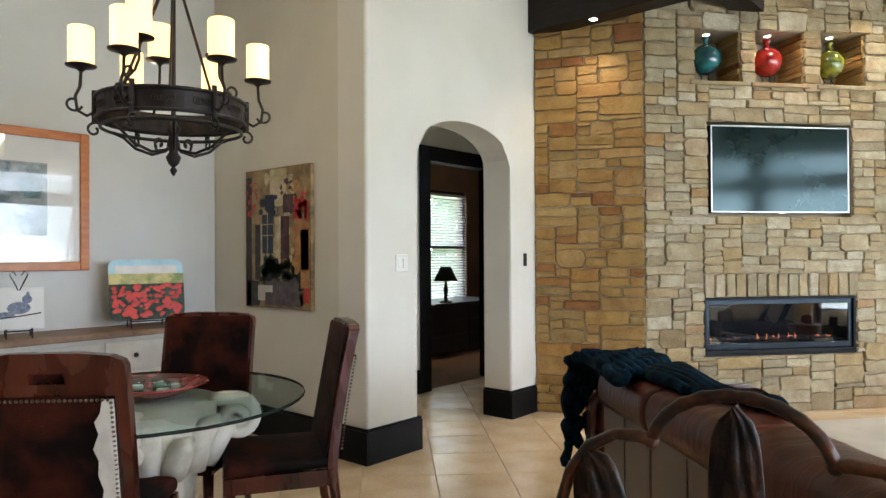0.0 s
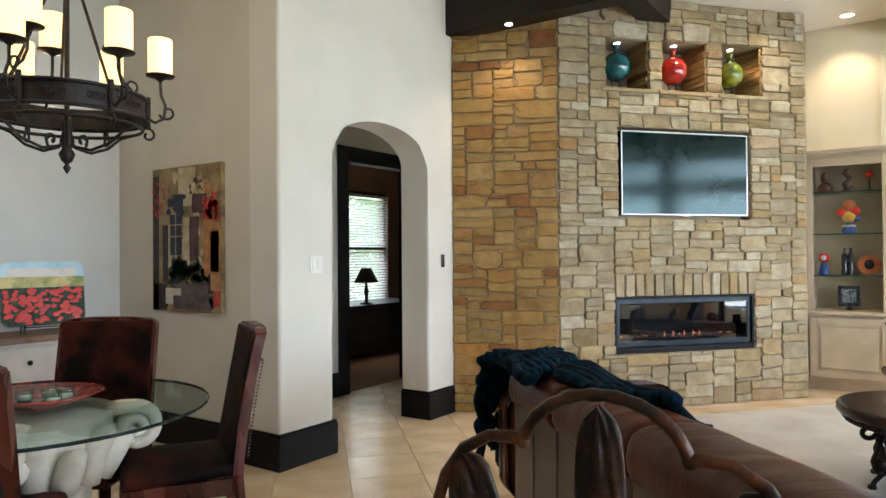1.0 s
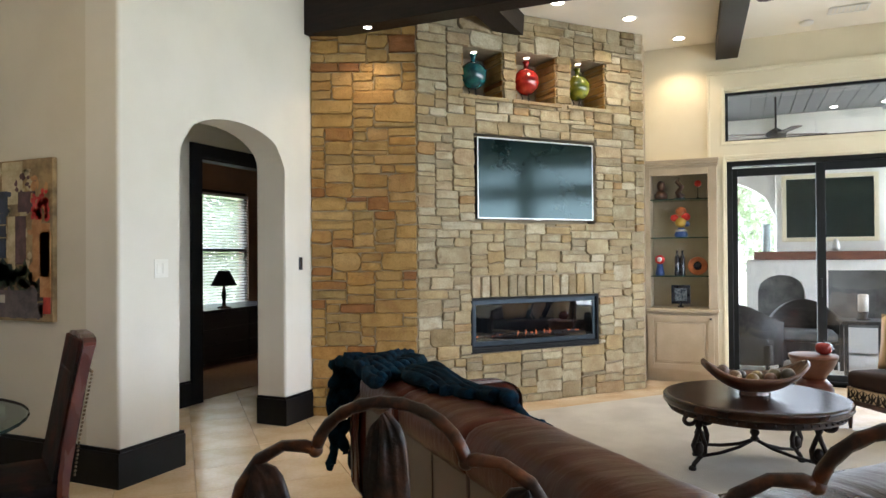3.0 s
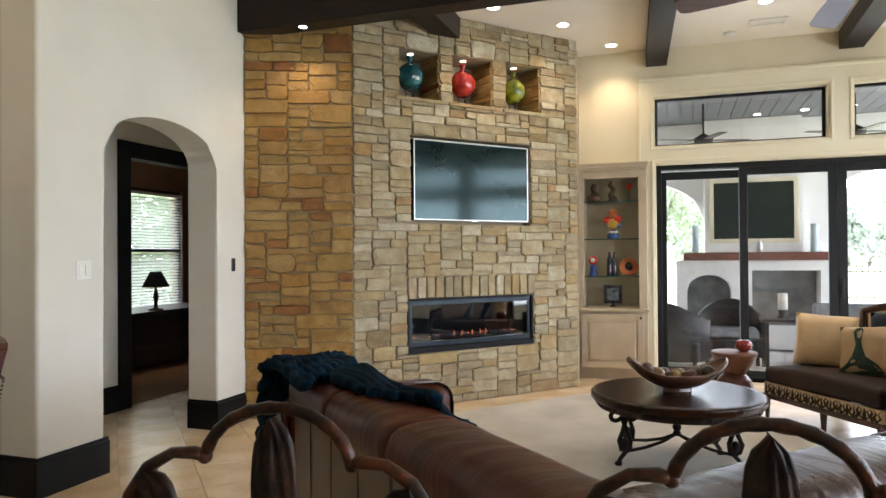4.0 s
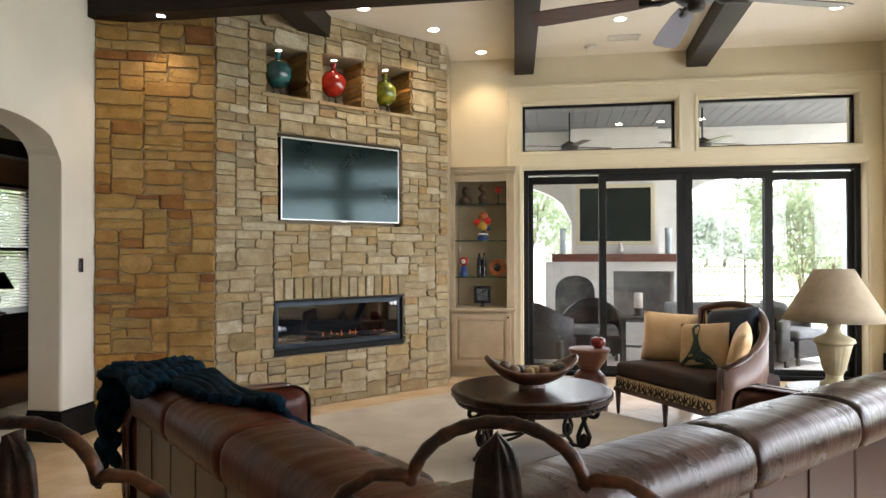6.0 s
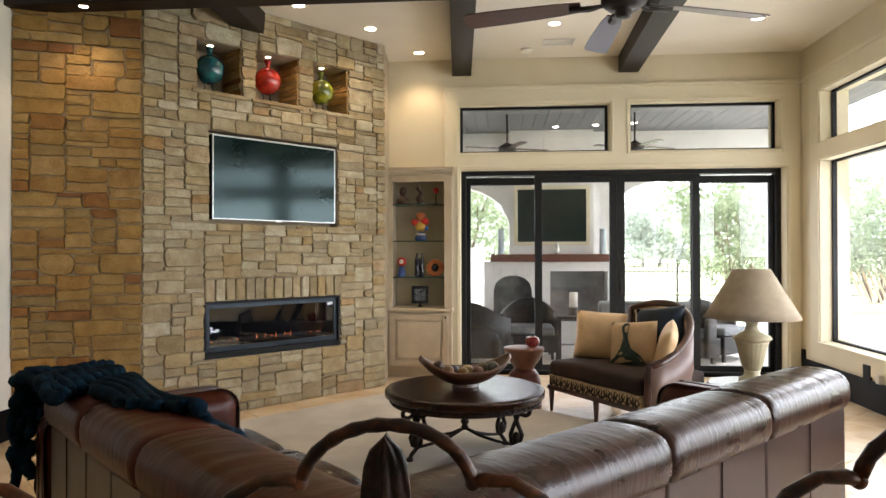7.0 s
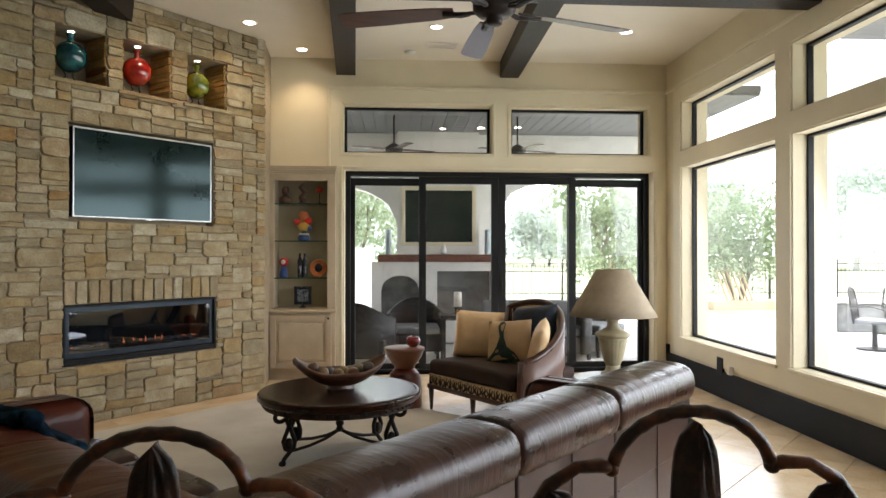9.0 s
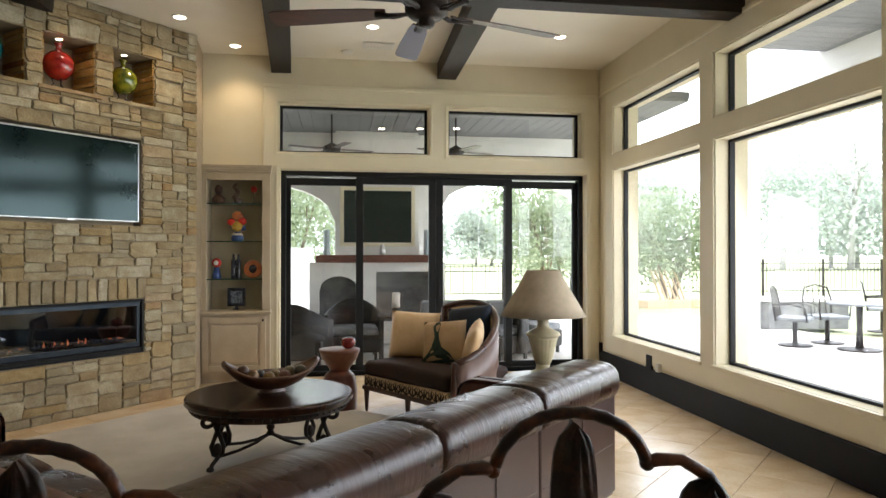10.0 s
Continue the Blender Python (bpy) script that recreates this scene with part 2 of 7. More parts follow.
def ball(bm, c, r, squash=(1, 1, 1), u=14, v=9):
    res = bmesh.ops.create_uvsphere(bm, u_segments=u, v_segments=v, radius=r)
    for q in res["verts"]:
        q.co = Vector((c[0] + q.co.x * squash[0], c[1] + q.co.y * squash[1], c[2] + q.co.z * squash[2]))
    return bm


def prism(bm, outline, z0, z1):
    """Extrudes a plan outline [(x, y)] between two heights."""
    lo = [bm.verts.new((x, y, z0)) for x, y in outline]
    hi = [bm.verts.new((x, y, z1)) for x, y in outline]
    k = len(outline)
    bm.faces.new(lo[::-1])
    bm.faces.new(hi)
    for i in range(k):
        bm.faces.new((lo[i], lo[(i + 1) % k], hi[(i + 1) % k], hi[i]))
    return bm


def slab_with_holes(bm, s0, s1, z0, z1, holes, place):
    """A wall of unit boxes between the edges of its openings; place(s0, s1, z0, z1) adds each."""
    ss = sorted({s0, s1, *[min(max(h[i], s0), s1) for h in holes for i in (0, 1)]})
    for a, b in zip(ss, ss[1:]):
        zs = sorted({z0, z1, *[min(max(h[i], z0), z1) for h in holes if h[0] < b - 1e-6 and h[1] > a + 1e-6 for i in (2, 3)]})
        for c, d in zip(zs, zs[1:]):
            if not any(h[0] < (a + b) / 2 < h[1] and h[2] < (c + d) / 2 < h[3] for h in holes):
                place(a, b, c, d)


def structure(ob, label, category):
    return tagged(ob, label, category, kind="structure")


def frame_bars(name, x0, x1, z0, z1, w, y0, y1, material, parent, axis="y", bevel=0.003):
    """Four mitred-looking bars round an opening, as one mesh."""
    bm = bmesh.new()
    for a, b, c, d in ((x0, x0 + w, z0, z1), (x1 - w, x1, z0, z1), (x0 + w, x1 - w, z1 - w, z1), (x0 + w, x1 - w, z0, z0 + w)):
        if axis == "y":
            box(bm, a, b, y0, y1, c, d, bevel)
        else:
            box(bm, y0, y1, a, b, c, d, bevel)
    return part(name, bm, material, parent)


# ---- the shell ----
CEIL, NORTH, EAST, ARCH, DINING_N, DINING_W = 3.69, 6.45, 4.07, -3.08, 1.49, -4.935
SL = (0.245, 3.91, 0.0, 2.405)
TRANSOMS = [(0.235, 1.955, 2.605, 3.155), (2.195, 3.835, 2.605, 3.155)]
CAB = (-0.57, 0.09, 0.0, 2.34)
bm = bmesh.new()
slab_with_holes(bm, -0.72, EAST, 0, CEIL, [SL, CAB, *TRANSOMS], lambda a, b, c, d: box(bm, a, b, NORTH, NORTH + 0.32, c, d))
structure(part("wall_north", bm, M_SHADECREAM), "cream painted wall with sliding doors and transom windows", "wall")
EW = [(4.10, 6.02), (2.06, 3.86), (0.03, 1.82), (-2.0, -0.22)]
WZ, TZ = (0.495, 2.405), (2.60, 3.145)
bm = bmesh.new()
slab_with_holes(bm, -5.0, NORTH + 0.32, 0, CEIL, [(a, b, *z) for a, b in EW for z in (WZ, TZ)], lambda a, b, c, d: box(bm, EAST, EAST + 0.3, a, b, c, d))
structure(part("wall_east", bm, M_SHADECREAM), "cream painted wall with tall picture windows", "wall")

AY0, AY1, SPRING, RISE = 1.985, 3.137, 2.125, 0.29
bm = bmesh.new()
outline = [(DINING_N, 0), (AY0, 0), (AY0, SPRING)]
for i in range(1, 20):
    a = math.pi * i / 20
    outline.append(((AY0 + AY1) / 2 - (AY1 - AY0) / 2 * math.cos(a), SPRING + RISE * math.sin(a) ** 0.9))
outline += [(AY1, SPRING), (AY1, 0), (3.95, 0), (3.95, CEIL), (DINING_N, CEIL)]
front = [bm.verts.new((ARCH, y, z)) for y, z in outline]
back = [bm.verts.new((ARCH - 0.28, y, z)) for y, z in outline]
bm.faces.new(front)
bm.faces.new(back[::-1])
for i in range(len(outline)):
    j = (i + 1) % len(outline)
    bm.faces.new((front[i], back[i], back[j], front[j]))
bm.edges.ensure_lookup_table()
soft_edges = [e for e in bm.edges if abs(e.verts[0].co.x - ARCH) < 1e-4 and abs(e.verts[1].co.x - ARCH) < 1e-4
              and (max(e.verts[0].co.z, e.verts[1].co.z) < CEIL - 0.01 or abs(e.verts[0].co.y - DINING_N) + abs(e.verts[1].co.y - DINING_N) < 1e-3)
              and not (e.verts[0].co.z < 0.01 and e.verts[1].co.z < 0.01) and min(e.verts[0].co.y, e.verts[1].co.y) < 3.9]
bmesh.ops.bevel(bm, geom=soft_edges, offset=0.022, segments=4, affect="EDGES", profile=0.5)
structure(part("wall_arch", bm, M_WALL), "cream plaster wall with an arched opening and rounded corners", "wall")
structure(part("wall_dining_north", boxed(DINING_W, ARCH - 0.28, DINING_N, DINING_N + 0.3, 0, CEIL), M_BEIGEWALL), "plain beige dining wall with a painting", "wall")
structure(part("wall_dining_west", boxed(DINING_W - 0.2, DINING_W, -5, DINING_N + 0.3, 0, CEIL), M_GREYWALL), "plain pale grey dining wall", "wall")
structure(part("wall_south", boxed(DINING_W - 0.2, EAST + 0.3, -5.2, -5.0, 0, CEIL), M_WALL), "plain cream wall behind the camera", "wall")
# hall and bedroom beyond the arch
DOOR = (3.565, 4.60, 0, 2.365)
bm = bmesh.new()
slab_with_holes(bm, DINING_N + 0.3, 8.4, 0, 2.9, [DOOR], lambda a, b, c, d: box(bm, -4.52, -4.40, a, b, c, d))
structure(part("wall_hall_west", bm, M_WALL), "cream hall wall with a black cased doorway", "wall")
structure(part("wall_hall_end", boxed(-4.40, ARCH - 0.28, 4.75, 4.85, 0, 2.9), M_WALL), "plain cream hall end wall", "wall")
structure(part("ceiling_hall", boxed(-7.0, ARCH - 0.28, DINING_N + 0.3, 8.5, 2.9, 3.0), M_CEIL), "plain hall and bedroom ceiling", "ceiling")
BW = (5.97, 7.12, 0.60, 2.40)
bm = bmesh.new()
slab_with_holes(bm, 2.6, 8.5, 0, 2.9, [BW], lambda a, b, c, d: box(bm, -6.95, -6.75, a, b, c, d))
structure(part("wall_bedroom_west", bm, M_BROWNWALL), "dark brown bedroom wall with a window", "wall")
structure(part("wall_bedroom_north", boxed(-6.75, -4.52, 8.4, 8.5, 0, 2.9), M_BROWNWALL), "plain dark brown bedroom wall", "wall")
structure(part("wall_bedroom_south", boxed(-6.75, -4.52, 2.6, 2.7, 0, 2.9), M_BROWNWALL), "plain dark brown bedroom wall", "wall")
structure(part("wall_bedroom_east", boxed(-4.53, -4.521, 4.70, 8.4, 0, 2.9), M_BROWNWALL), "plain dark brown bedroom wall", "wall")
structure(part("ceiling", boxed(DINING_W - 0.2, EAST + 0.3, -5.2, NORTH + 0.32, CEIL, CEIL + 0.15), M_CEIL), "smooth cream painted ceiling", "ceiling")
structure(part("carpet_floor", boxed(-6.95, -4.46, 2.6, 8.5, -0.05, 0.006), M_CARPET), "brown bedroom carpet", "carpet")
FLOOR = structure(part("floor", boxed(DINING_W - 0.2, EAST + 0.3, -5.2, NORTH + 0.32, -0.12, -0.006), M_GROUT), "cream travertine tile floor with thin joints", "floor")

# ---- beams, trim, windows, doors ----
beam = tagged(part("main_beam", boxed(ARCH, EAST, 3.42, 3.62, 3.33, CEIL, 0.006), M_BEAM), "dark stained heavy timber ceiling beam across the room", "beam")
for x0, near, y0, y1, z0, lab in ((-1.60, -1.60, 3.62, 4.75, 3.48, "short dark timber beam from the main beam to the stone chimney"),
                                  (0.26, 0.43, 3.62, NORTH, 3.50, "dark stained timber cross beam under the ceiling"), (2.17, 2.11, 3.62, NORTH, 3.50, "dark stained timber cross beam under the ceiling")):
    tagged(part("cross_beam", prism(bmesh.new(), [(near - 0.11, y0), (near + 0.11, y0), (x0 + 0.11, y1), (x0 - 0.11, y1)], z0, CEIL), M_BEAM_NS), lab, "beam", "ceiling cross beams")

# cream casing round doors and transoms
bm = bmesh.new()
slab_with_holes(bm, 0.075, 4.045, 0.0, 3.33, [(SL[0] - 0.012, SL[1] + 0.012, -1, SL[3] + 0.012)] + [(a - 0.012, b + 0.012, c - 0.012, d + 0.012) for a, b, c, d in TRANSOMS],
                lambda a, b, c, d: box(bm, a, b, NORTH - 0.016, NORTH + 0.002, c, d))
trim_n = structure(part("trim_north", bm, M_TRIM), "flat cream casing round the sliding doors and transoms", "trim")
bm = bmesh.new()
box(bm, 0.055, 4.06, NORTH - 0.03, NORTH, 3.33, 3.37, 0.006)
box(bm, 0.055, 0.085, NORTH - 0.026, NORTH, 0.0, 3.33, 0.006)
for a, b, c, d in TRANSOMS + [SL]:
    for x0, x1, z0, z1 in ((a - 0.045, a - 0.02, c - 0.045, d + 0.045), (b + 0.02, b + 0.045, c - 0.045, d + 0.045), (a - 0.02, b + 0.02, d + 0.02, d + 0.045), (a - 0.02, b + 0.02, c - 0.045, c - 0.02)):
        if z1 > 0.05:
            box(bm, x0, x1, NORTH - 0.026, NORTH - 0.014, max(z0, 0), z1, 0.004)
part("moulding", bm, M_TRIM, trim_n)
bm = bmesh.new()
slab_with_holes(bm, -2.2, 6.22, 0.30, 3.33, [(a - 0.012, b + 0.012, z[0] - 0.012, z[1] + 0.012) for a, b in EW for z in (WZ, TZ)],
                lambda a, b, c, d: box(bm, EAST - 0.016, EAST + 0.002, a, b, c, d))
trim_e = structure(part("trim_east", bm, M_TRIM), "flat cream casing round the picture windows", "trim")
bm = bmesh.new()
box(bm, EAST - 0.03, EAST, -2.2, NORTH - 0.016, 3.33, 3.37, 0.006)
for a, b in EW:
    box(bm, EAST - 0.035, EAST + 0.02, a - 0.03, b + 0.03, WZ[0] - 0.035, WZ[0] - 0.003, 0.005)
part("sill", bm, M_TRIM, trim_e)


def window(name, label, axis, a, b, c, d, at, depth=0.05, bar=0.03):
    """One fixed pane in a thin black frame."""
    w = structure(new(name), label, "window")
    frame_bars("window_frame", a, b, c, d, bar, at, at + depth, M_FRAME, w, axis)
    m = at + depth / 2
    if axis == "y":
        bm2 = boxed(a + bar, b - bar, m - 0.003, m + 0.003, c + bar, d - bar)
    else:
        bm2 = boxed(m - 0.003, m + 0.003, a + bar, b - bar, c + bar, d - bar)
    p = part("pane", bm2, M_GLASS, w)
    p.visible_shadow = False
    return w


for k, (a, b, c, d) in enumerate(TRANSOMS):
    window("window_%d" % (k + 1), "wide transom window in a thin black frame", "y", a, b, c, d, NORTH + 0.13)
for k, (a, b) in enumerate(EW):
    window("window_%d" % (3 + 2 * k), "tall picture window in a thin black frame", "x", a, b, *WZ, EAST + 0.12, bar=0.022)
    window("window_%d" % (4 + 2 * k), "transom window above a picture window", "x", a, b, *TZ, EAST + 0.12, bar=0.022)

# four-panel sliding door
slider = structure(new("door_1"), "black framed four panel sliding glass door", "door")
Y0 = NORTH + 0.18
frame_bars("door_frame", SL[0], SL[1], SL[2], SL[3], 0.055, Y0 - 0.02, Y0 + 0.11, M_FRAME, slider)
part("sill", boxed(SL[0] + 0.055, SL[1] - 0.055, Y0 - 0.02, Y0 + 0.12, 0.0, 0.03), M_FRAME, slider)
STILE = 0.086
for k, (a, b) in enumerate(((0.268, 1.20), (1.112, 2.068), (2.070, 3.014), (2.922, 3.885))):
    off = 0.0 if k in (1, 2) else 0.05
    z1 = SL[3] - (0.055 if k in (1, 2) else 0.074)
    panel = frame_bars("panel", a, b, 0.032, z1, STILE, Y0 + off, Y0 + off + 0.04, M_FRAME, slider)
    pane = part("pane", boxed(a + 0.08, b - 0.08, Y0 + off + 0.017, Y0 + off + 0.023, 0.11, z1 - 0.08), M_GLASS, panel)
    pane.visible_shadow = False
    if k in (1, 2):
        hx = a + 0.035 if k == 1 else a + 0.035
        part("handle", box(boxed(hx - 0.012, hx + 0.012, Y0 - 0.035, Y0 - 0.02, 0.93, 1.13, 0.005), hx - 0.008, hx + 0.008, Y0 - 0.02, Y0, 0.95, 0.97), M_FRAME, panel)

# black baseboards
BH = 0.235


def baseboard(name, label, outline_pts, inward):
    """A tall black skirting along a plan line; inward is its thickness towards the room, to the right of the line."""
    bm2 = bmesh.new()
    for (x0, y0), (x1, y1) in zip(outline_pts, outline_pts[1:]):
        d = Vector((x1 - x0, y1 - y0)).normalized()
        nrm = Vector((d.y, -d.x)) * inward
        e = d * abs(inward)
        pts = [(x0, y0), (x1, y1), (x1 + nrm.x, y1 + nrm.y), (x0 + nrm.x, y0 + nrm.y)]
        prism(bm2, pts, 0, BH - 0.02)
        top = nrm * 0.55
        prism(bm2, [(x0, y0), (x1, y1), (x1 + top.x, y1 + top.y), (x0 + top.x, y0 + top.y)], BH - 0.02, BH)
    return structure(part(name, bm2, M_BLACK), label, "baseboard")


T = 0.022
baseboard("baseboard_corner", "tall black painted baseboard round the wall corner",
          [(DINING_W + T, DINING_N), (ARCH + T, DINING_N)], T)
baseboard("baseboard_arch", "tall black painted baseboard beside the arch", [(ARCH, DINING_N), (ARCH, AY0 + T)], T)
baseboard("baseboard_arch_inner", "tall black painted baseboard in the arch", [(ARCH, AY0), (ARCH - 0.28, AY0)], T)
baseboard("baseboard_arch_far", "tall black painted baseboard beside the arch", [(ARCH, AY1 - T), (ARCH, 3.56)], T)
baseboard("baseboard_arch_far_inner", "tall black painted baseboard in the arch", [(ARCH - 0.28, AY1), (ARCH, AY1)], T)
baseboard("baseboard_hall", "tall black painted baseboard in the hall", [(-4.40, DINING_N + 0.3), (-4.40, DOOR[0] - 0.13)], T)
baseboard("baseboard_dining", "tall black painted baseboard in the dining room", [(DINING_W, -5), (DINING_W, DINING_N)], T)
bm = box(bmesh.new(), EAST - T, EAST, -5, NORTH - 0.02, 0, BH + 0.03, 0.004)
box(bm, EAST - T, EAST, 6.36, 6.434, BH, 0.36, 0.003)
box(bm, EAST - T - 0.004, EAST, 5.02, 5.14, BH, 0.40, 0.004)
structure(part("baseboard_east", bm, M_BLACK), "tall black painted baseboard under the picture windows", "baseboard")

# black door casing in the hall, opening to the bedroom
casing = structure(new("door_2"), "black painted door casing, open to the bedroom", "door")
bm = bmesh.new()
for a, b, c, d in ((DOOR[0] - 0.13, DOOR[0], 0, DOOR[3] + 0.13), (DOOR[1], DOOR[1] + 0.13, 0, DOOR[3] + 0.13), (DOOR[0], DOOR[1], DOOR[3], DOOR[3] + 0.13)):
    box(bm, -4.40, -4.375, a, b, c, d, 0.004)
part("casing", bm, M_BLACK, casing)
bm = bmesh.new()
for a, b, c, d in ((DOOR[0], DOOR[0] + 0.02, 0, DOOR[3]), (DOOR[1] - 0.02, DOOR[1], 0, DOOR[3]), (DOOR[0] + 0.02, DOOR[1] - 0.02, DOOR[3] - 0.02, DOOR[3])):
    box(bm, -4.53, -4.378, a, b, c, d)
part("jamb", bm, M_BLACK, casing)

# ---- stone chimney ----
P0, ANG, LEN = Vector((-2.23, 3.89, 0)), 49.5, 2.58
A0 = Vector((-3.08, 3.52, 0))
SIDE_LEN = (P0 - A0).length
SIDE_ANG = math.degrees(math.atan2(P0.y - A0.y, P0.x - A0.x))
FRONT = Matrix.Translation(P0) @ pose(0, 0, 0, 0, 0, ANG)
SIDE = Matrix.Translation(A0) @ pose(0, 0, 0, 0, 0, SIDE_ANG)
TV = (0.575, 1.955, 1.70, 2.52)
FIRE = (0.53, 1.985, 0.495, 1.005)
NICHES = [(0.458, 0.885, 2.85, 3.31), (1.028, 1.49, 2.85, 3.325), (1.658, 2.09, 2.85, 3.335)]
SOLDIER = (0.53, 2.0, 1.005, 1.21)
bm = bmesh.new()
slab_with_holes(bm, 0, LEN, 0, CEIL, [TV, FIRE, *NICHES], lambda a, b, c, d: box(bm, a, b, 0.0, 0.12, c, d))
# deep shells behind the openings
for a, b, c, d, dep in ([(*TV, 0.10)] + [(*FIRE, 0.42)] + [(*nn, 0.36) for nn in NICHES]):
    t = 0.03
    for q in ((a - t, a, 0.12, dep + t, c - t, d + t), (b, b + t, 0.12, dep + t, c - t, d + t), (a, b, 0.12, dep + t, d, d + t), (a, b, 0.12, dep + t, c - t, c), (a, b, max(dep, 0.121), dep + t, c, d)):
        if q[3] > q[2]:
            box(bm, *q)
chimney = structure(part("wall_fireplace", bm, M_MORTAR), "tall stone fireplace wall of tan squared limestone blocks", "fireplace")
chimney.matrix_world = FRONT
bm = bmesh.new()
box(bm, -0.0, SIDE_LEN, 0.0, 0.12, 0, CEIL)
side_wall = structure(part("wall_fireplace_side", bm, M_MORTAR), "angled side of the stone fireplace in limestone, ochre as under a warm lamp", "fireplace")
side_wall.matrix_world = SIDE
RET = P0 + Vector((math.cos(radians(ANG)), math.sin(radians(ANG)), 0)) * LEN
bm = prism(bmesh.new(), [(RET.x, RET.y), (-0.60, NORTH), (-0.72, NORTH), (RET.x - 0.1, RET.y - 0.02)], 0, CEIL)
structure(part("wall_fireplace_return", bm, M_MORTAR), "narrow stone return beside the cabinet", "fireplace")

rng = random.Random(11)


def stone_bm(w, h, proud, bm2=None, m=None, rough=1.0):
    """A rough squared stone, w by h, its back at y = 0 and its face at y = -proud."""
    own = bm2 is None
    bm2 = bm2 or bmesh.new()
    j = min(w, h) * 0.13 * rough
    c = min(w, h) * rng.uniform(0.05, 0.20)
    ring = []
    hw, hh = w / 2, h / 2
    corner = [(-1, -1), (1, -1), (1, 1), (-1, 1)]
    for k, (sx, sz) in enumerate(corner):
        c1, c2 = c * rng.uniform(0.5, 1.3), c * rng.uniform(0.5, 1.3)
        p_a = (sx * hw, sz * (hh - c1))
        p_b = (sx * (hw - c2), sz * hh)
        ring += [p_a, p_b] if k in (0, 2) else [p_b, p_a]
        nx = corner[(k + 1) % 4]
        mid = ((sx + nx[0]) / 2 * hw, (sz + nx[1]) / 2 * hh)
        ring.append(mid)
    ring = [(x + rng.uniform(-j * 0.55, j * 0.5) * (1 if x > 0 else -1), z + rng.uniform(-j * 0.55, j * 0.5) * (1 if z > 0 else -1)) for x, z in ring]
    tilt_x, tilt_z = rng.uniform(-0.05, 0.05), rng.uniform(-0.05, 0.05)
    layers = []
    for sc, dep in ((1.0, -0.004), (1.0, proud * 0.62), (0.93, proud * 0.94), (0.6, proud)):
        lay = []
        for x, z in ring:
            y = -(dep + (tilt_x * x + tilt_z * z + rng.uniform(-0.0025, 0.0025)) * (1 if dep > 0 else 0))
            v = Vector((x - (1 - sc) * (hh if w > h else hw) * (1 if x > 0 else -1) * min(1, abs(x) / (hw * 0.5 + 1e-6)), y, z * (sc if w > h else 1) if w > h else z - (1 - sc) * hw * (1 if z > 0 else -1) * min(1, abs(z) / (hh * 0.5 + 1e-6))))
            lay.append(bm2.verts.new(m @ v if m is not None else v))
        layers.append(lay)
    n = len(ring)
    for lo, hi in zip(layers, layers[1:]):
        for i in range(n):
            bm2.faces.new((lo[i], lo[(i + 1) % n], hi[(i + 1) % n], hi[i]))
    bm2.faces.new(layers[-1])
    bm2.faces.new(layers[0][::-1])
    return bm2


def pack(length, height, holes, cell=0.058, cell_z=0.039, seed=3):
    """Fills a wall with stones of mixed sizes, leaving the openings."""
    r = random.Random(seed)
    nx, nz = round(length / cell), round(height / cell_z)
    cx, cz = length / nx, height / nz
    used = [[any(h[0] < (i + 0.5) * cx < h[1] and h[2] < (k + 0.5) * cz < h[3] for h in holes) for i in range(nx)] for k in range(nz)]
    out = []
    for k in range(nz):
        i = 0
        while i < nx:
            if used[k][i]:
                i += 1
                continue
            run = 0
            while i + run < nx and not used[k][i + run]:
                run += 1
            hgt = r.choices((1, 2, 3, 4, 5), (10, 54, 26, 8, 2))[0]
            wid = {1: r.choice((3, 4, 5, 6)), 2: r.choice((2, 3, 3, 4, 4, 5, 6)), 3: r.choice((2, 3, 4, 4, 5, 6)), 4: r.choice((4, 5, 6, 7)), 5: r.choice((5, 6, 7))}[hgt]
            wid = min(wid, run)
            if run - wid == 1:
                wid = run if wid < 6 else wid - 1
            hgt = min(hgt, nz - k)
            while hgt > 1 and hgt * cz > wid * cx * 0.82:
                hgt -= 1
            while hgt > 1 and any(used[k + q][i + p] for q in range(hgt) for p in range(wid)):
                hgt -= 1
            if nz - k - hgt == 1:
                hgt += 1 if not any(used[nz - 1][i + p] for p in range(wid)) and nz - k <= 4 else 0
            for q in range(hgt):
                for p in range(wid):
                    used[k + q][i + p] = True
            s0, s1, z0, z1 = i * cx, (i + wid) * cx, k * cz, (k + hgt) * cz
            for h in holes:
                if z0 < h[3] - 0.01 and z1 > h[2] + 0.01:
                    s1 = h[0] if abs(s1 - h[0]) < cx * 0.55 else s1
                    s0 = h[1] if abs(s0 - h[1]) < cx * 0.55 else s0
                if s0 < h[1] - 0.01 and s1 > h[0] + 0.01:
                    z1 = h[2] if abs(z1 - h[2]) < cz * 0.55 else z1
                    z0 = h[3] if abs(z0 - h[3]) < cz * 0.55 else z0
            out.append((s0, s1, z0, z1))
            i += wid
    return out


